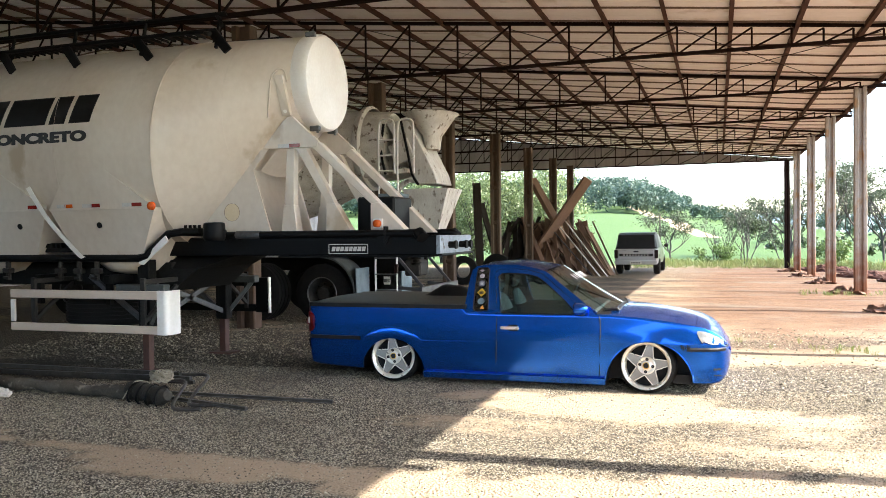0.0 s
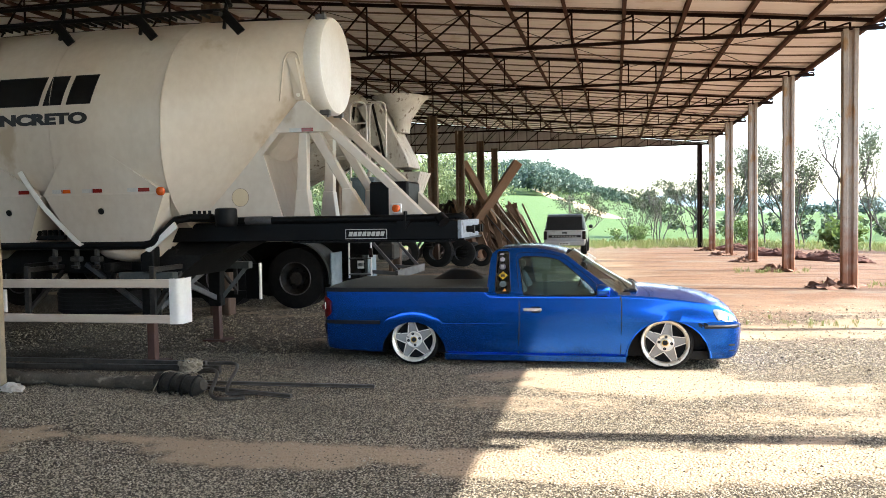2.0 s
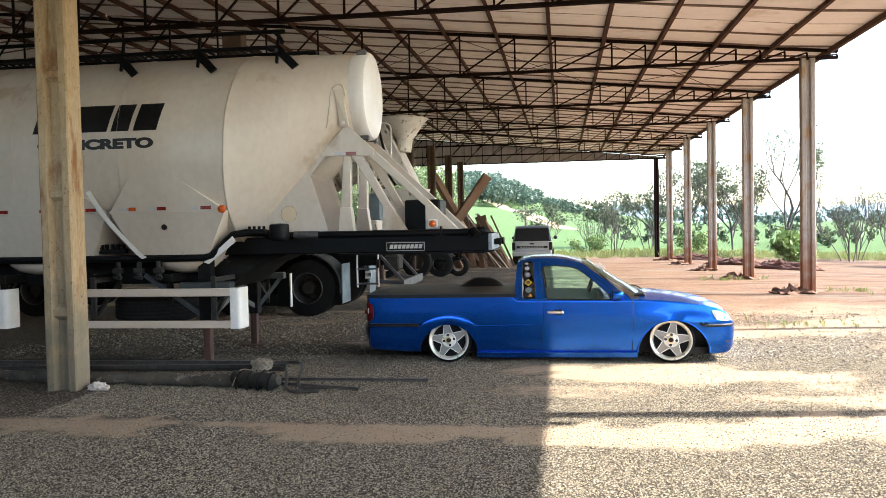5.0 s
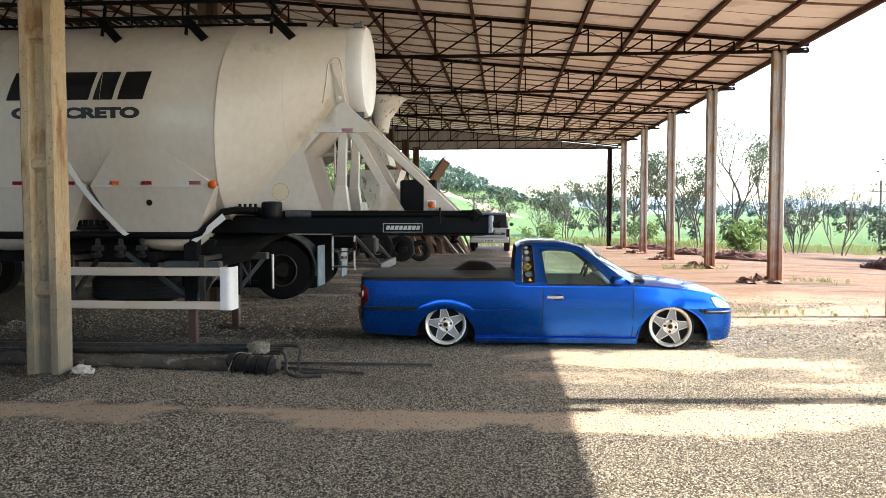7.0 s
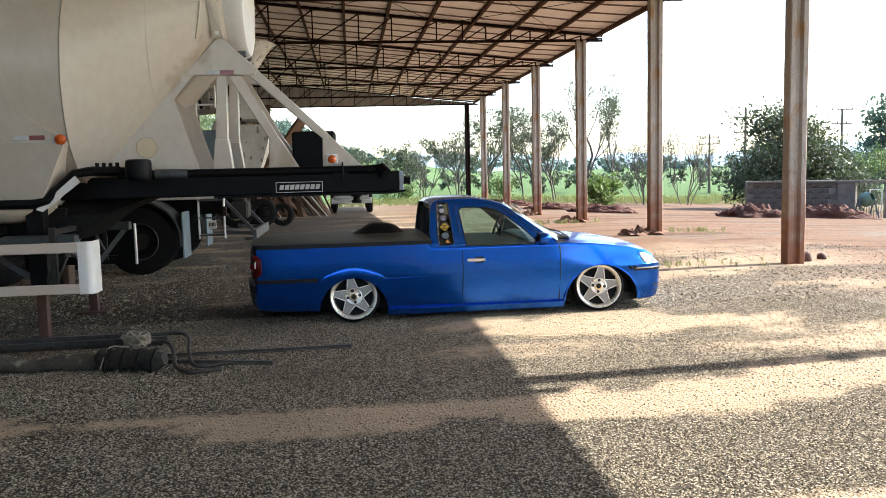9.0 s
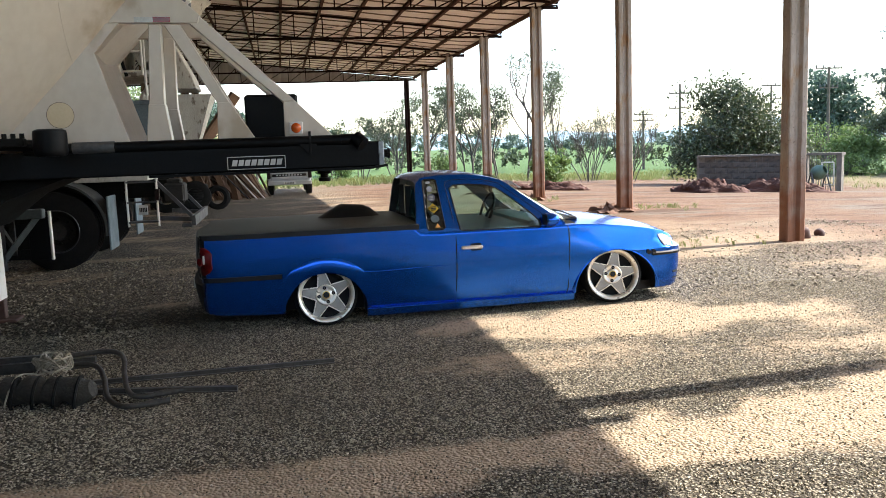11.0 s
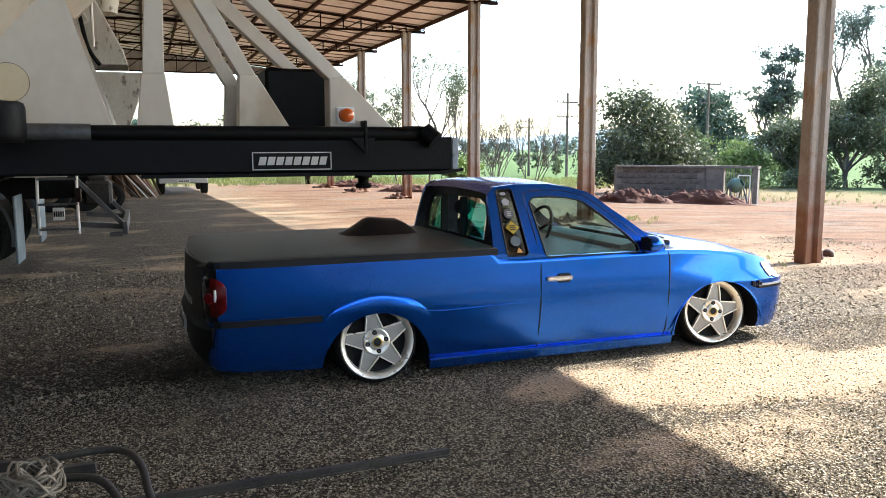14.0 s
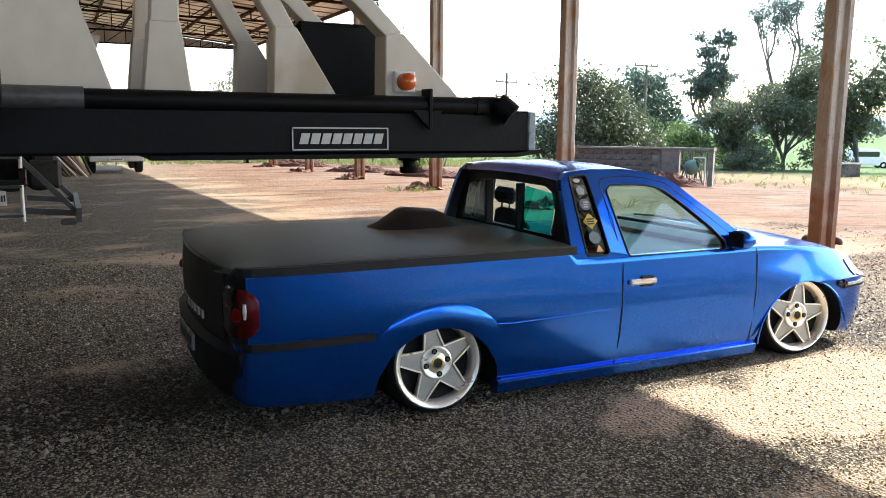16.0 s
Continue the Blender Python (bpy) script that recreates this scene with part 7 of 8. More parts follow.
power_pole(31.0, 57.0, 6.5 - gz(31, 57), ((-.9, 2.4), (-2.3, 2.4)))
power_pole(38.4, 45.4, 6.8 - gz(38.4, 45.4), ((-.1, 2.6), (-1.7, 1.8)))
power_pole(35.0, 73.5, 4.7 - gz(35, 73.5), ((-.5, 2.4), (-1.2, 2.6)))
power_pole(44.5, 62.8, 6.6 - gz(44.5, 62.8), ((-.1, 2.4), (-1.5, 2.4)))
power_pole(-9.4, 75.0, 3.3 - gz(-9.4, 75), ((-.5, 2.6),))
for i, (a, b) in enumerate((((31, 57, 5.7), (38.4, 45.4, 6.75)), ((31, 57, 5.7), (-9.4, 75, 2.9)))):
    for o2 in (-.9, .9):
        bm = bmesh.new()
        pts = [Vector(a).lerp(Vector(b), k / 12) + Vector((o2, 0, -1.2 * (1 - (2 * k / 12 - 1) ** 2))) for k in range(13)]
        tube(bm, pts, .012, 4)
        tagged(part("overhead_wire", bm, M_LETTER), "thin black overhead wire between poles", "wire", "overhead wires", "structure")
# a low capped wall end beside the lane
LW = thing("low_wall", (24.4, 13.4, gz(24.4, 13.4)), "short brown rendered wall end with a pale cap", "wall", rz=-20)
bm = bmesh.new()
box(bm, (-.5, -.12, -.2), (.5, .12, .58), .015)
part("wall_body", bm, M_BLOCK, LW)
bm = bmesh.new()
box(bm, (-.54, -.16, .58), (.54, .16, .65), .012)
part("cap", bm, M_RENDER_PALE, LW)
# a white van on the lane far off
VX, VYY = 63.3, 42.2
VN = thing("white_van", (VX, VYY, gz(VX, VYY)), "small white van on the lane far off", "van", rz=-35)
bm = bmesh.new()
loft(bm, [[(x, -w, .3), (x, w, .3), (x, w, 1.0), (x, w * .85, z), (x, -w * .85, z), (x, -w, 1.0)] for x, w, z in ((-2.0, .8, 1.75), (-1.9, .85, 1.85), (.9, .85, 1.85), (1.4, .82, 1.2), (2.0, .78, 1.0), (2.1, .7, .8))])
vb = part("body", bm, M_WHITE, VN, smooth=35)
for s in (-1, 1):
    bm = bmesh.new()
    box(bm, (-1.5, s * .80 - .05, 1.1), (.9, s * .80 + .02, 1.6), .03)
    part("side_window", bm, M_DARKGLASS, VN)
    for x in (-1.3, 1.3):
        o = truck_tyre("wheel", (0, 0, 0), .32, .2, None, "y")
        o.parent = VN
        o.location = (x, s * .78, .32)


# ---- plants ----
def leaf_mat(name, c1, c2):
    """Leaf surface, each leaf its own shade, letting some light through."""
    m = bpy.data.materials.new(name)
    m.use_nodes = True
    nt = m.node_tree
    nd, ln = nt.nodes, nt.links
    b = nd["Principled BSDF"]
    g, mx = nd.new("ShaderNodeNewGeometry"), nd.new("ShaderNodeMix")
    mx.data_type = "RGBA"
    mx.inputs[6].default_value, mx.inputs[7].default_value = (*c1, 1), (*c2, 1)
    ln.new(g.outputs["Random Per Island"], mx.inputs[0])
    ln.new(mx.outputs[2], b.inputs["Base Color"])
    b.inputs["Roughness"].default_value = 0.45
    b.inputs["Specular IOR Level"].default_value = 0.5
    tl, ms = nd.new("ShaderNodeBsdfTranslucent"), nd.new("ShaderNodeMixShader")
    ln.new(mx.outputs[2], tl.inputs[0])
    ms.inputs[0].default_value = 0.32
    ln.new(b.outputs[0], ms.inputs[1])
    ln.new(tl.outputs[0], ms.inputs[2])
    ln.new(ms.outputs[0], nd["Material Output"].inputs[0])
    return m


M_LEAF_DARK = leaf_mat("dark_leaf", (0.026, 0.042, 0.018), (0.082, 0.100, 0.045))
M_LEAF = leaf_mat("mid_leaf", (0.042, 0.062, 0.030), (0.100, 0.126, 0.062))
M_LEAF_LIGHT = leaf_mat("light_leaf", (0.085, 0.140, 0.035), (0.17, 0.24, 0.07))
# gable shrubs: sunlight put into the leaf colour as a whitish green
M_LEAF_SUN = leaf_mat("sunlit_shrub_leaf", (0.12, 0.175, 0.06), (0.27, 0.32, 0.15))
M_LEAF_BLUE = leaf_mat("eucalypt_leaf", (0.045, 0.072, 0.062), (0.105, 0.140, 0.112))
# far leaves paler and bluer: haze put into the leaf colour
M_LEAF_FAR = leaf_mat("hazed_leaf", (0.040, 0.074, 0.056), (0.088, 0.135, 0.092))
M_LEAF_HAZE = leaf_mat("hazed_grove_leaf", (0.070, 0.105, 0.085), (0.115, 0.155, 0.120))
M_DRYGRASS = leaf_mat("dry_grass", (0.26, 0.24, 0.10), (0.14, 0.20, 0.05))
M_BARK = mat("grey_bark", (0.095, 0.082, 0.070), (0.06, 0.052, 0.045), 0.95, 0, 4, 40, 0.3)
nrng = np.random.default_rng(11)


def leaves(points, size, material, name, parent=None):
    """Small bent leaf quads, two triangles each, turned every way, at the given points."""
    pts = np.asarray(points, float)
    n = len(pts)
    a = nrng.normal(size=(n, 3))
    a /= np.linalg.norm(a, axis=1)[:, None]
    b = np.cross(a, nrng.normal(size=(n, 3)))
    b /= np.linalg.norm(b, axis=1)[:, None]
    s = (size * nrng.uniform(.6, 1.4, n))[:, None]
    nn = np.cross(a, b)
    v = np.stack([pts - a * s, pts + b * s * .45 + nn * s * .12, pts + a * s, pts - b * s * .45 + nn * s * .12], 1).reshape(-1, 3)
    me = bpy.data.meshes.new(name)
    k = np.arange(n) * 4
    me.from_pydata(v.tolist(), [], np.stack([k, k + 1, k + 2, k + 3], 1).tolist())
    return link(name, me, material, parent)


def clump_points(c, r, n):
    """Points thickest near the surface of an uneven ellipsoid."""
    d = nrng.normal(size=(n, 3))
    d /= np.linalg.norm(d, axis=1)[:, None]
    return np.asarray(c) + d * np.asarray(r) * np.abs(nrng.normal(0, .62, n))[:, None]


def grow(bm, p, d, length, r, depth, tips, rg, spread=.6, lift=.15, kids=3, bend=.16):
    """A limb that bends and forks."""
    n = 4 if depth > 1 else 2
    pts, rad = [p], [r]
    q, dd = Vector(p), Vector(d).normalized()
    for k in range(n):
        dd = (dd + Vector((rg.uniform(-bend, bend), rg.uniform(-bend, bend), rg.uniform(-.04, .12) + lift * .2))).normalized()
        q = q + dd * length / n
        pts.append(q.copy())
        rad.append(r * (1 - .45 * (k + 1) / n))
    tube(bm, pts, rad, 6 if depth > 2 else (4 if depth > 1 else 3))
    if depth <= 1:
        for w in (.35, .7, 1.0):
            tips.append((Vector(p).lerp(q, w), length))
    if depth == 0:
        return
    for k in range(kids):
        t = 1.0 if k == 0 else rg.uniform(.35, 1.0)
        at = pts[max(1, min(n, round(t * n)))]
        nd = (dd + Vector((rg.uniform(-1, 1), rg.uniform(-1, 1), rg.uniform(-.25, .5) + lift)) * spread).normalized()
        grow(bm, at, nd, length * rg.uniform(.52, .80), r * .56, depth - 1, tips, rg, spread, lift, kids, bend)


def tree(name, x, y, h, label, material, width, seed, n_leaf, leaf, trunk=.35, depth=4, fill=.4, group="yard edge trees", kids=3, spread=.65, stems=1, lean=.08, thick=.013, tufts=0, tuft=.4):
    """A forked tree; small leaves scattered round its twigs. fill: how far, in twig lengths. tufts: leaves gathered in that many sprays of radius tuft instead."""
    rg = random.Random(seed)
    t = thing(name, (x, y, gz(x, y)), label, "tree", group)
    bm = bmesh.new()
    tips = []
    for k in range(stems):
        a = k * 2.4
        o = (0.0, 0.0) if stems == 1 else (.05 * h * math.cos(a), .05 * h * math.sin(a))
        d = (rg.uniform(-lean, lean), rg.uniform(-lean, lean), 1) if stems == 1 else (math.cos(a) * rg.uniform(.1, .6), math.sin(a) * rg.uniform(.1, .6), 1)
        grow(bm, Vector((o[0], o[1], -.2)), d, h * trunk * rg.uniform(.8, 1.1), h * thick, depth, tips, rg, spread, .25, kids)
    zs = sorted(p.z for p, _ in tips)
    ws = sorted(max(abs(p.x), abs(p.y)) for p, _ in tips)
    top, wide = zs[int(len(zs) * .995)], ws[int(len(ws) * .97)]
    sz, sw = h * .95 / top, width / 2 / wide
    for v in bm.verts:
        k = min(1.0, max(0.0, v.co.z / (h * .2)))
        v.co = Vector((v.co.x * (1 + (sw - 1) * k), v.co.y * (1 + (sw - 1) * k), v.co.z * sz))
    part("trunk", bm, M_BARK, t, smooth=60)
    if n_leaf:
        ctr = np.array([(p.x * sw, p.y * sw, p.z * sz) for p, _ in tips])
        ln_ = np.array([q for _, q in tips]) * (sz + sw) / 2
        wgt = nrng.uniform(.1, 1.0, len(ctr)) ** 2
        idx = nrng.choice(len(ctr), n_leaf, p=wgt / wgt.sum())
        if tufts:
            pick = nrng.choice(len(ctr), tufts, replace=False) if tufts < len(ctr) else np.arange(len(ctr))
            idx = nrng.choice(pick, n_leaf)
            size = nrng.uniform(.5, 1.3, len(ctr)) * tuft
            pts = ctr[idx] + nrng.normal(size=(n_leaf, 3)) * size[idx][:, None] * np.array((1, 1, .55)) * .6
        else:
            pts = ctr[idx] + nrng.normal(size=(n_leaf, 3)) * (ln_[idx] * fill)[:, None] * np.array((1, 1, .7))
        pts[:, 2] = np.maximum(pts[:, 2], .05)
        leaves(pts, leaf, material, "crown", t)
    return t


def dome_tree(name, x, y, label, material, rx, ry, h, seed, n_leaf, leaf, clumps=70, group="yard edge trees", skew=0.0):
    """A dense low spreading tree whose crown comes down to the ground: limbs, and leaf sprays in heaped clumps."""
    rg = random.Random(seed)
    t = thing(name, (x, y, gz(x, y)), label, "tree", group)
    bm = bmesh.new()
    cs = []
    for k in range(clumps):
        a, u = k * 2.39996, (k + .5) / clumps
        el = math.asin(min(1, u)) if k % 4 else rg.uniform(.1, 1.2)
        rr = rg.uniform(.72, 1.04) if k % 3 else rg.uniform(.35, .7)
        c = Vector((rx * rr * math.cos(el) * math.cos(a), ry * rr * math.cos(el) * math.sin(a), h * (.10 + .84 * rr * math.sin(el))))
        c.z *= 1 - skew * c.x / rx
        cs.append(c)
        if k % 2 == 0:
            m = Vector((c.x * .3, c.y * .3, c.z * .45))
            tube(bm, [Vector((0, 0, -.2)), m, c], [.07, .04, .012], 4)
    part("trunk", bm, M_BARK, t, smooth=60)
    pts = []
    for c in cs:
        r = rg.uniform(.10, .22) * (rx + h) / 2
        k = int(n_leaf / clumps * rg.uniform(.5, 1.5))
        d = nrng.normal(size=(k, 3))
        pts.append(np.array(c) + d * np.array((r, r, r * .65)) * .62)
    pts = np.concatenate(pts)
    pts[:, 2] = np.maximum(pts[:, 2], .05)
    leaves(pts, leaf, material, "crown", t)
    return t


# dense tree behind the block wall, round crown further off
dome_tree("mango_tree", 13.1, 17.4, "dense dark green tree spreading behind the block wall", M_LEAF_DARK, 2.75, 2.4, 4.9, 5, 21000, .085, 110, skew=.2)
dome_tree("mango_tree", 15.3, 17.2, "lower light edged tree behind the block wall", M_LEAF, 1.25, 1.4, 2.9, 25, 5000, .10, 40, skew=.15)
dome_tree("round_tree", 42.4, 50.7, "round dark green tree in the field", M_LEAF_FAR, 3.75, 3.75, 9.2, 6, 9000, .23, 80)
tree("eucalyptus_tree", 50.6, 48.4, 13.4, "tall blue green eucalyptus beyond the lane", M_LEAF_BLUE, 5.2, 7, 3600, .17, .13, 5, kids=3, spread=.6, tufts=48, tuft=.62)
tree("eucalyptus_tree", 49.6, 49.2, 9.4, "lower blue green eucalyptus beyond the lane", M_LEAF_BLUE, 5.4, 17, 3200, .17, .16, 5, kids=3, spread=.7, tufts=46, tuft=.62)
tree("eucalyptus_tree", 54.2, 45.4, 17.8, "tall open eucalyptus beyond the lane", M_LEAF_BLUE, 9.6, 8, 6400, .13, .18, 5, kids=3, spread=.7, thick=.008, tufts=170, tuft=.70)
for i, (x, y, h, w, m) in enumerate(((28.8, 21.2, 6.5, 5.2, M_LEAF), (26.9, 22.8, 4.2, 3.4, M_LEAF), (31.4, 18.4, 7.0, 5.4, M_LEAF), (30.6, 22.6, 5.4, 4.6, M_LEAF), (34.6, 17.0, 7.6, 5.6, M_LEAF), (24.6, 24.6, 2.6, 2.6, M_LEAF_LIGHT), (32.6, 21.0, 4.6, 4.2, M_LEAF))):
    tree("broadleaf_tree", x, y, h, "wide green broadleaf tree by the lane", m, w * 1.2, 110 + i, 8000, .10, .28, 4, kids=4, spread=1.0, tufts=130, tuft=.62)
for i, (x, y, h, w) in enumerate(((1.2, 41.5, 6.4, 4.2), (3.9, 43.5, 7.2, 4.2), (6.6, 41.0, 6.2, 3.8))):
    tree("thicket_tree", x, y, h, "open dark green tree beyond the last columns", M_LEAF_DARK if i else M_LEAF, w * 1.15, 30 + i, 2800, .085, .26, 4, kids=4, spread=.8, thick=.010, tufts=110, tuft=.42)
for i, (x, y, h, w) in enumerate(((5.4, 30.0, 6.6, 3.4), (7.0, 29.2, 7.8, 3.4), (8.6, 28.8, 7.2, 3.2), (3.9, 31.5, 6.0, 2.8), (6.2, 32.6, 5.6, 3.4))):
    tree("sparse_tree", x, y, h, "thin sparse tree nearly bare of leaves", M_LEAF, w * 1.25, 40 + i, 2000, .060, .24, 5, kids=3, spread=.7, thick=.0068, tufts=170, tuft=.32)
for i, (x, y, h, w) in enumerate(((9.2, 25.6, 4.5, 3.4), (11.3, 24.8, 4.6, 3.8), (10.2, 27.5, 4.4, 3.0))):
    tree("bare_shrub", x, y, h, "bare many stemmed shrub at the yard edge", M_LEAF, w * 1.1, 50 + i, 900, .045, .22, 5, .5, kids=3, spread=.7, stems=4, thick=.006)
for i, (x, y, h, w) in enumerate(((-1.8, 36.6, 4.4, 4.4), (-3.4, 37.4, 3.4, 3.0), (0.6, 38.0, 4.6, 3.0))):
    tree("bare_shrub", x, y, h, "half bare many stemmed shrub at the field's edge", M_LEAF, w, 80 + i, 600, .055, .30, 4, .4, kids=3, spread=.7, stems=4, thick=.009)
tree("field_tree", -.3, 77.5, 6.2, "flat topped dark tree alone in the field", M_LEAF_DARK, 4.4, 61, 3000, .15, .5, 3, kids=4, spread=1.3, tufts=60, tuft=.75)
tree("pine_tree", -6.6, 44.0, 3.9, "young dark conifer behind the silver pickup", M_LEAF_DARK, 4.4, 62, 2600, .07, .4, 4, .35, kids=4, spread=1.1)
for i in range(7):
    x = -24.5 + i * 1.75
    dome_tree("shrub_tree", x, 38.0 + 2.0 * (i % 3), "sunlit light green shrub beyond the gable", M_LEAF_SUN, 2.2, 2.0, 8.4 + 1.2 * (i % 2), 70 + i, 5000, .12, 70, group="gable shrubs")
for i, (x, y, h) in enumerate(((23.0, 22.6, 1.6), (25.6, 20.4, 1.8), (28.6, 23.6, 3.0), (31.0, 20.2, 2.6), (30.0, 26.6, 2.6))):
    dome_tree("undergrowth_bush", x, y, "leafy green bush under the trees by the lane", M_LEAF if i % 2 else M_LEAF_LIGHT, 1.7, 1.5, h * .8, 130 + i, 2600, .08, 40, group="undergrowth")
# a low leafy plant and bushes among the soil
for i, (x, y, h, w, m) in enumerate(((4.2, 17.2, 1.5, 1.5, M_LEAF_LIGHT), (29.0, 30.5, 2.4, 3.4, M_LEAF_LIGHT), (31.5, 27.5, 2.6, 3.6, M_LEAF), (27.5, 33.0, 3.4, 3.0, M_LEAF_LIGHT), (24.0, 33.5, 3.4, 3.4, M_LEAF), (2.6, 33.0, 1.6, 2.6, M_LEAF_LIGHT), (-3.5, 36.0, 1.2, 2.2, M_LEAF_LIGHT))):
    tree("leafy_bush", x, y, h, "low leafy green bush at the yard edge", m, w, 90 + i, 1500, .08 if i else .13, .25, 3, .5, group="bushes", kids=3, spread=.8, stems=4, thick=.01)


def far_forest(name, label, spots, material, tall, per, leaf):
    """Many small crowns, each an uneven heap of leaf clumps."""
    pts = []
    for x, y, k in spots:
        g, h = gz(x, y), tall * k
        for c in range(4):
            o = nrng.normal(size=2) * h * .16
            zz = g + h * nrng.uniform(.35, .85)
            pts.append(clump_points((x + o[0], y + o[1], zz), (h * .26, h * .26, h * .24), per))
    ob = leaves(np.concatenate(pts), leaf, material, name)
    return tagged(ob, label, "forest", kind="stuff")


def polar(az, d):
    return (-4 + d * math.sin(radians(az)), -16 + d * math.cos(radians(az)))


fr = random.Random(5)
spots = []
for _ in range(1150):
    az, d = fr.uniform(-30, 4.5), fr.uniform(0, 1)
    dist = 258 + 6 * math.sin(az * .9) + 150 * d
    if az > -7 and d > (2.6 - az) / 9:
        continue
    x, y = polar(az, dist)
    spots.append((x, y, fr.uniform(.75, 1.25) * (1 if az < -4 else max(.3, 1 - (az + 4) * .13))))
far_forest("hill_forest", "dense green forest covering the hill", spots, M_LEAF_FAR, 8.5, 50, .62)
spots = []
for _ in range(260):
    az = fr.uniform(2, 60)
    x, y = polar(az, fr.uniform(330, 420) + 30 * math.sin(az * .6))
    spots.append((x, y, fr.uniform(.5, 1.2)))
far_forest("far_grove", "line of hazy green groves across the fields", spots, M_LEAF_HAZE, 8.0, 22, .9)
spots = []
for _ in range(60):
    az = fr.uniform(3, 26)
    x, y = polar(az, fr.uniform(95, 130))
    spots.append((x, y, fr.uniform(.4, 1.0)))
far_forest("field_hedge", "ragged green hedge across the field", spots, M_LEAF, 3.4, 26, .28)

# ridge along the horizon, the haze of distance painted into its colour
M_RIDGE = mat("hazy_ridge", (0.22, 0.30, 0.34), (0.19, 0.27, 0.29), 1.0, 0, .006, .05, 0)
bm = bmesh.new()
prev = None
for k in range(121):
    az = -60 + k * 1.4
    x, y = polar(az, 1350)
    h = 16 + 10 * noise.noise((az * .07, 3, 0)) + 7 * noise.noise((az * .23, 8, 0)) + 10 * math.exp(-((az - 33) / 4.0) ** 2) + 6 * math.exp(-((az - 4) / 3.0) ** 2)
    x2, y2 = polar(az, 1700)
    cur = (bm.verts.new((x, y, -30)), bm.verts.new((x * 1.05, y * 1.05, max(3, h * .6))), bm.verts.new((x2, y2, max(5, h * 1.35))), bm.verts.new((x2 * 1.2, y2 * 1.2, -30)))
    if prev:
        for j in range(3):
            bm.faces.new((prev[j], cur[j], cur[j + 1], prev[j + 1]))
    prev = cur
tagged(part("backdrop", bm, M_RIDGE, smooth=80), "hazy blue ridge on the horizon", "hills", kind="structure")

# tufts of grass and weeds along the yard edge
gp = []
for _ in range(2600):
    x, y = fr.uniform(-8, 26), fr.uniform(27, 40)
    h = fr.uniform(.12, .42)
    if fr.random() < .16:
        x, y, h = fr.uniform(13, 30), fr.uniform(2, 34), fr.uniform(.08, .22)
    gp.append((x, y, h))
for _ in range(26):
    gp.append((fr.gauss(-1.6, .8), fr.gauss(-5.3, .35), fr.uniform(.04, .10)))
    gp.append((fr.gauss(.6, .5), fr.gauss(.3, .4), fr.uniform(.05, .14)))
    gp.append((fr.gauss(-.6, .6), fr.gauss(5.3, .4), fr.uniform(.05, .16)))
gv, gf = [], []
for x, y, h in gp:
    g = gz(x, y)
    for _ in range(9):
        a, l = fr.uniform(0, math.tau), fr.uniform(.5, 1.1) * h
        bx, by = x + fr.gauss(0, h * .25), y + fr.gauss(0, h * .25)
        dx, dy, w = math.cos(a) * l * .45, math.sin(a) * l * .45, h * .035 + .006
        i = len(gv)
        gv += [(bx - dy / l * w, by + dx / l * w, g - .02), (bx + dy / l * w, by - dx / l * w, g - .02), (bx + dx * .5, by + dy * .5, g + l * .7), (bx + dx, by + dy, g + l)]
        gf += [(i, i + 1, i + 2), (i + 1, i + 3, i + 2)]
me = bpy.data.meshes.new("grass_tufts")
me.from_pydata(gv, [], gf)
tagged(link("grass_tufts", me, M_DRYGRASS), "dry and green grass tufts along the yard edge", "grass", kind="stuff")

# ---- loose crushed stone ----
def stone_material():
    m = bpy.data.materials.new("crushed_stone")
    m.use_nodes = True
    nt = m.node_tree
    nd, ln = nt.nodes, nt.links
    b = nd["Principled BSDF"]
    g, r = nd.new("ShaderNodeNewGeometry"), nd.new("ShaderNodeValToRGB")
    e = r.color_ramp.elements
    e[0].color, e[1].color = (0.058, 0.050, 0.037, 1), (0.46, 0.404, 0.305, 1)
    for p, c in ((.3, (0.175, 0.152, 0.110, 1)), (.6, (0.295, 0.250, 0.180, 1)), (.9, (0.38, 0.330, 0.248, 1))):
        r.color_ramp.elements.new(p).color = c
    ln.new(g.outputs["Random Per Island"], r.inputs[0])
    oil_shade, mx = nd.new("ShaderNodeAttribute"), nd.new("ShaderNodeMix")
    oil_shade.attribute_name = "oil_shade"
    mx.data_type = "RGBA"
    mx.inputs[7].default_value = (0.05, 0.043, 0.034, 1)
    ln.new(oil_shade.outputs["Fac"], mx.inputs[0])
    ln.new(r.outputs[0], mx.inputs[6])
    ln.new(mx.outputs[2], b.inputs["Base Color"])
    b.inputs["Roughness"].default_value = 0.9
    b.inputs["Specular IOR Level"].default_value = 0.2
    return m


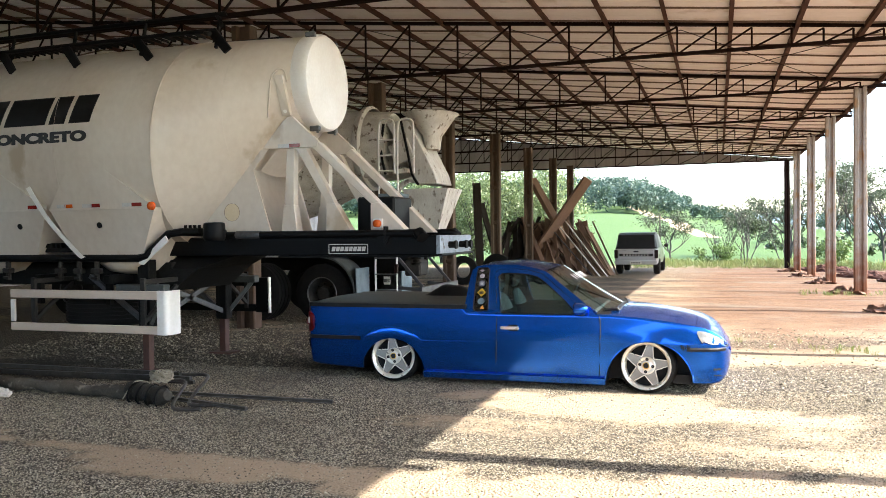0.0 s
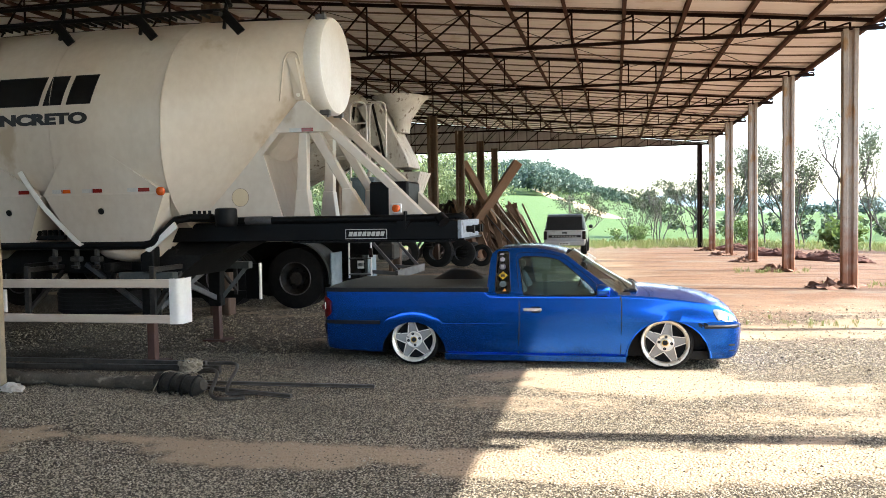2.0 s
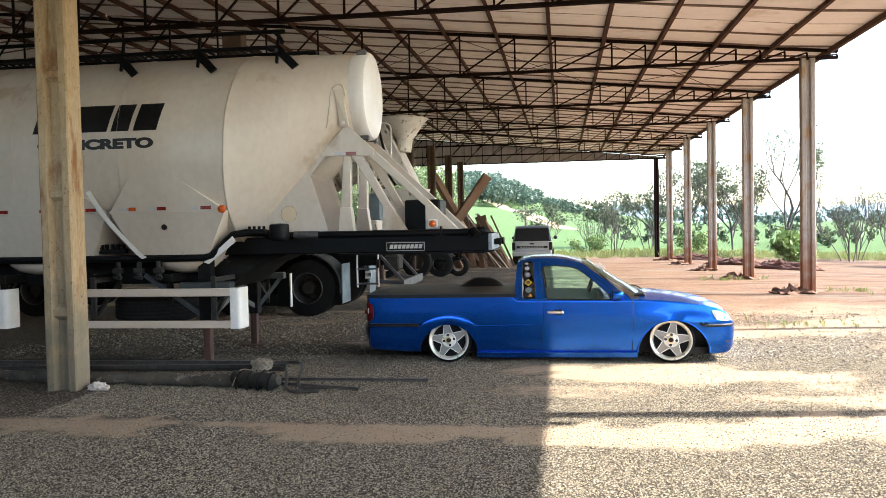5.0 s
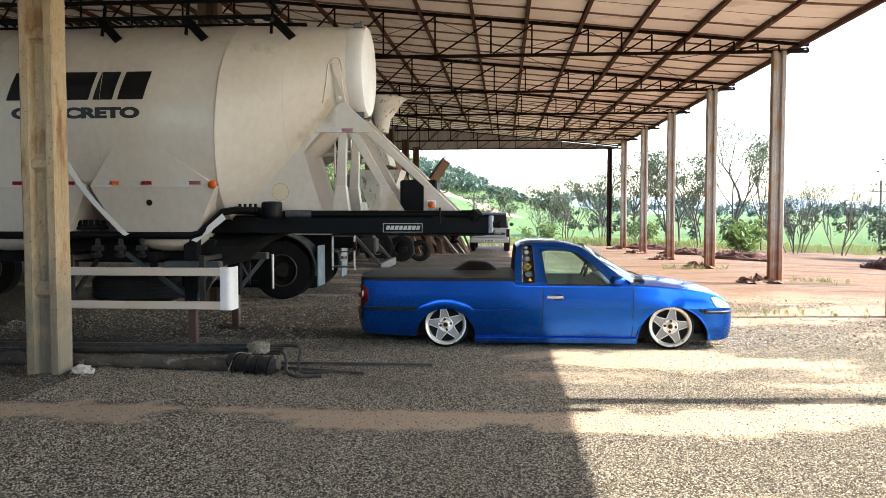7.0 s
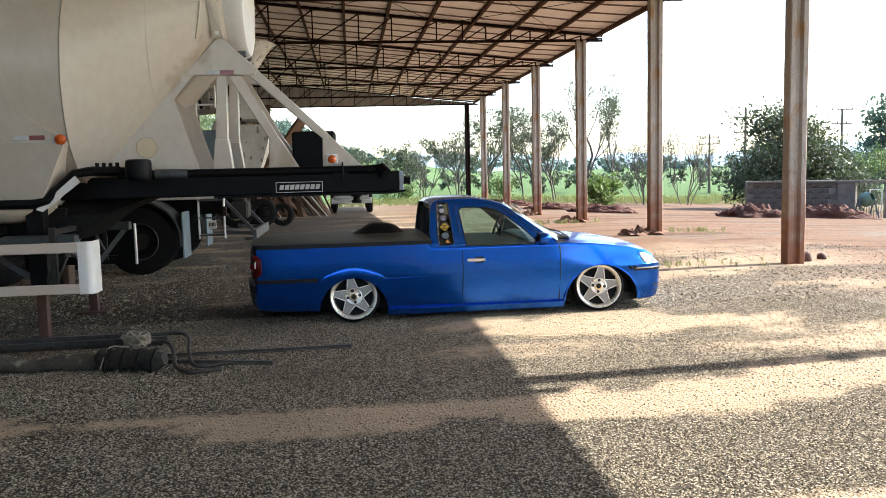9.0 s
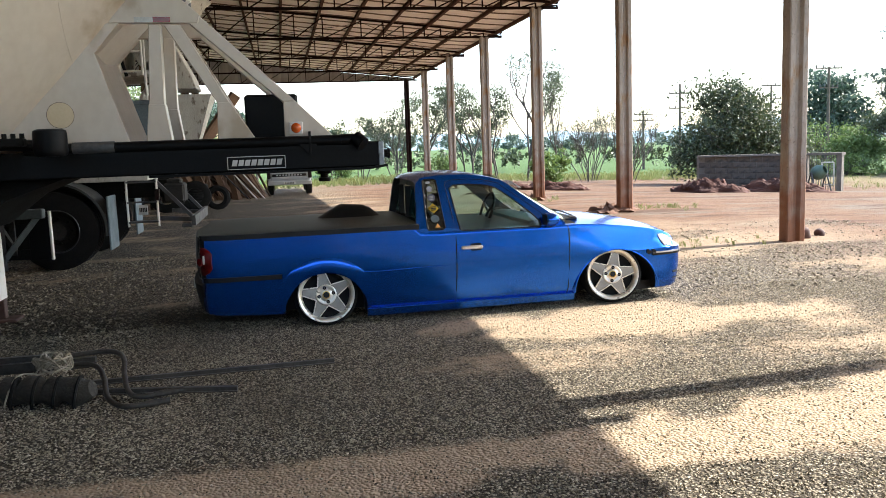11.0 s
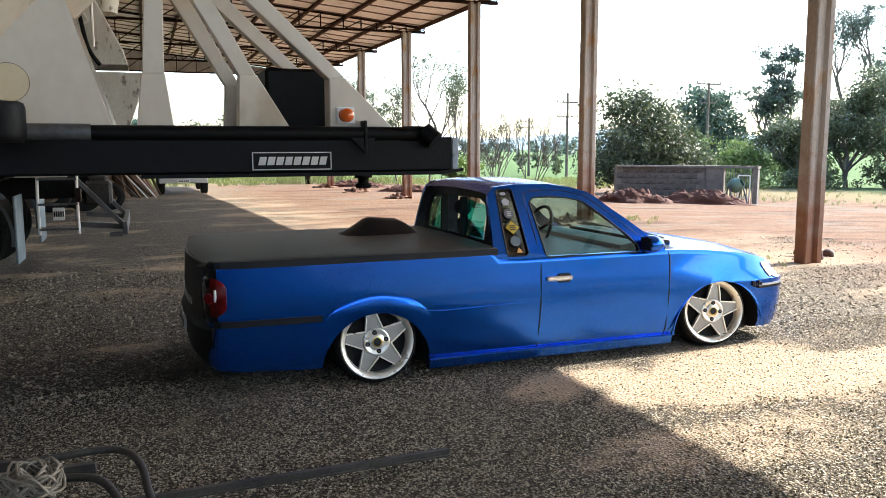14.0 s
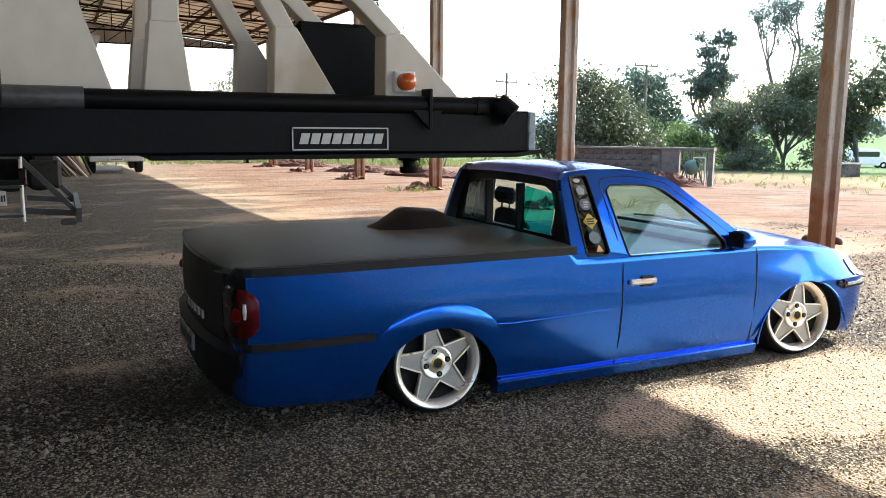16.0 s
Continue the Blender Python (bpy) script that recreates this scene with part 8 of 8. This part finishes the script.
def stones(name, n, x0, x1, y0, y1, r0, r1, label):
    x, y = nrng.uniform(x0, x1, n), nrng.uniform(y0, y1, n)
    # thinner where sand lies bare
    bare = np.array([sand_at(a_, b_) for a_, b_ in zip(x, y)])
    keep = nrng.uniform(size=n) > np.minimum(bare * 1.0, .84)
    x, y = x[keep], y[keep]
    n = len(x)
    r = nrng.uniform(r0, r1, n) * np.where(nrng.uniform(size=n) > .95, 1.35, 1)
    base = np.array([(1, 0, 0), (-1, 0, 0), (0, 1, 0), (0, -1, 0), (0, 0, 1), (0, 0, -1)], float)
    v = base[None] * nrng.uniform(.55, 1.2, (n, 6, 1)) + nrng.normal(size=(n, 6, 3)) * .22
    v[:, :, 2] *= .7
    a = nrng.uniform(0, math.tau, n)
    c, s = np.cos(a)[:, None], np.sin(a)[:, None]
    vx, vy = v[:, :, 0] * c - v[:, :, 1] * s, v[:, :, 0] * s + v[:, :, 1] * c
    z = np.array([gz(a_, b_) + 0.018 * noise.noise((a_ * .6, b_ * .6, 0)) for a_, b_ in zip(x, y)])
    out = np.stack([x[:, None] + vx * r[:, None], y[:, None] + vy * r[:, None], z[:, None] + (v[:, :, 2] + .28) * r[:, None]], -1).reshape(-1, 3)
    f = np.array([(0, 2, 4), (2, 1, 4), (1, 3, 4), (3, 0, 4), (2, 0, 5), (1, 2, 5), (3, 1, 5), (0, 3, 5)])
    fc = (np.arange(n)[:, None, None] * 6 + f[None]).reshape(-1, 3)
    me = bpy.data.meshes.new(name)
    me.from_pydata(out.tolist(), [], fc.tolist())
    oa = me.attributes.new("oil_shade", "FLOAT", "POINT")
    oa.data.foreach_set("value", np.repeat([oil_shade_at(a_, b_) for a_, b_ in zip(x, y)], 6).astype(np.float32))
    return tagged(link(name, me, M_STONE), label, "gravel", kind="stuff")


M_STONE = stone_material()
stones("gravel", 225000, -10.0, -1.0, -14.2, -8.3, .0038, .0084, "loose grey and brown crushed stone over the yard")
stones("gravel", 26000, -13.0, 2.5, -8.6, -3.0, .009, .018, "loose grey and brown crushed stone behind the car")
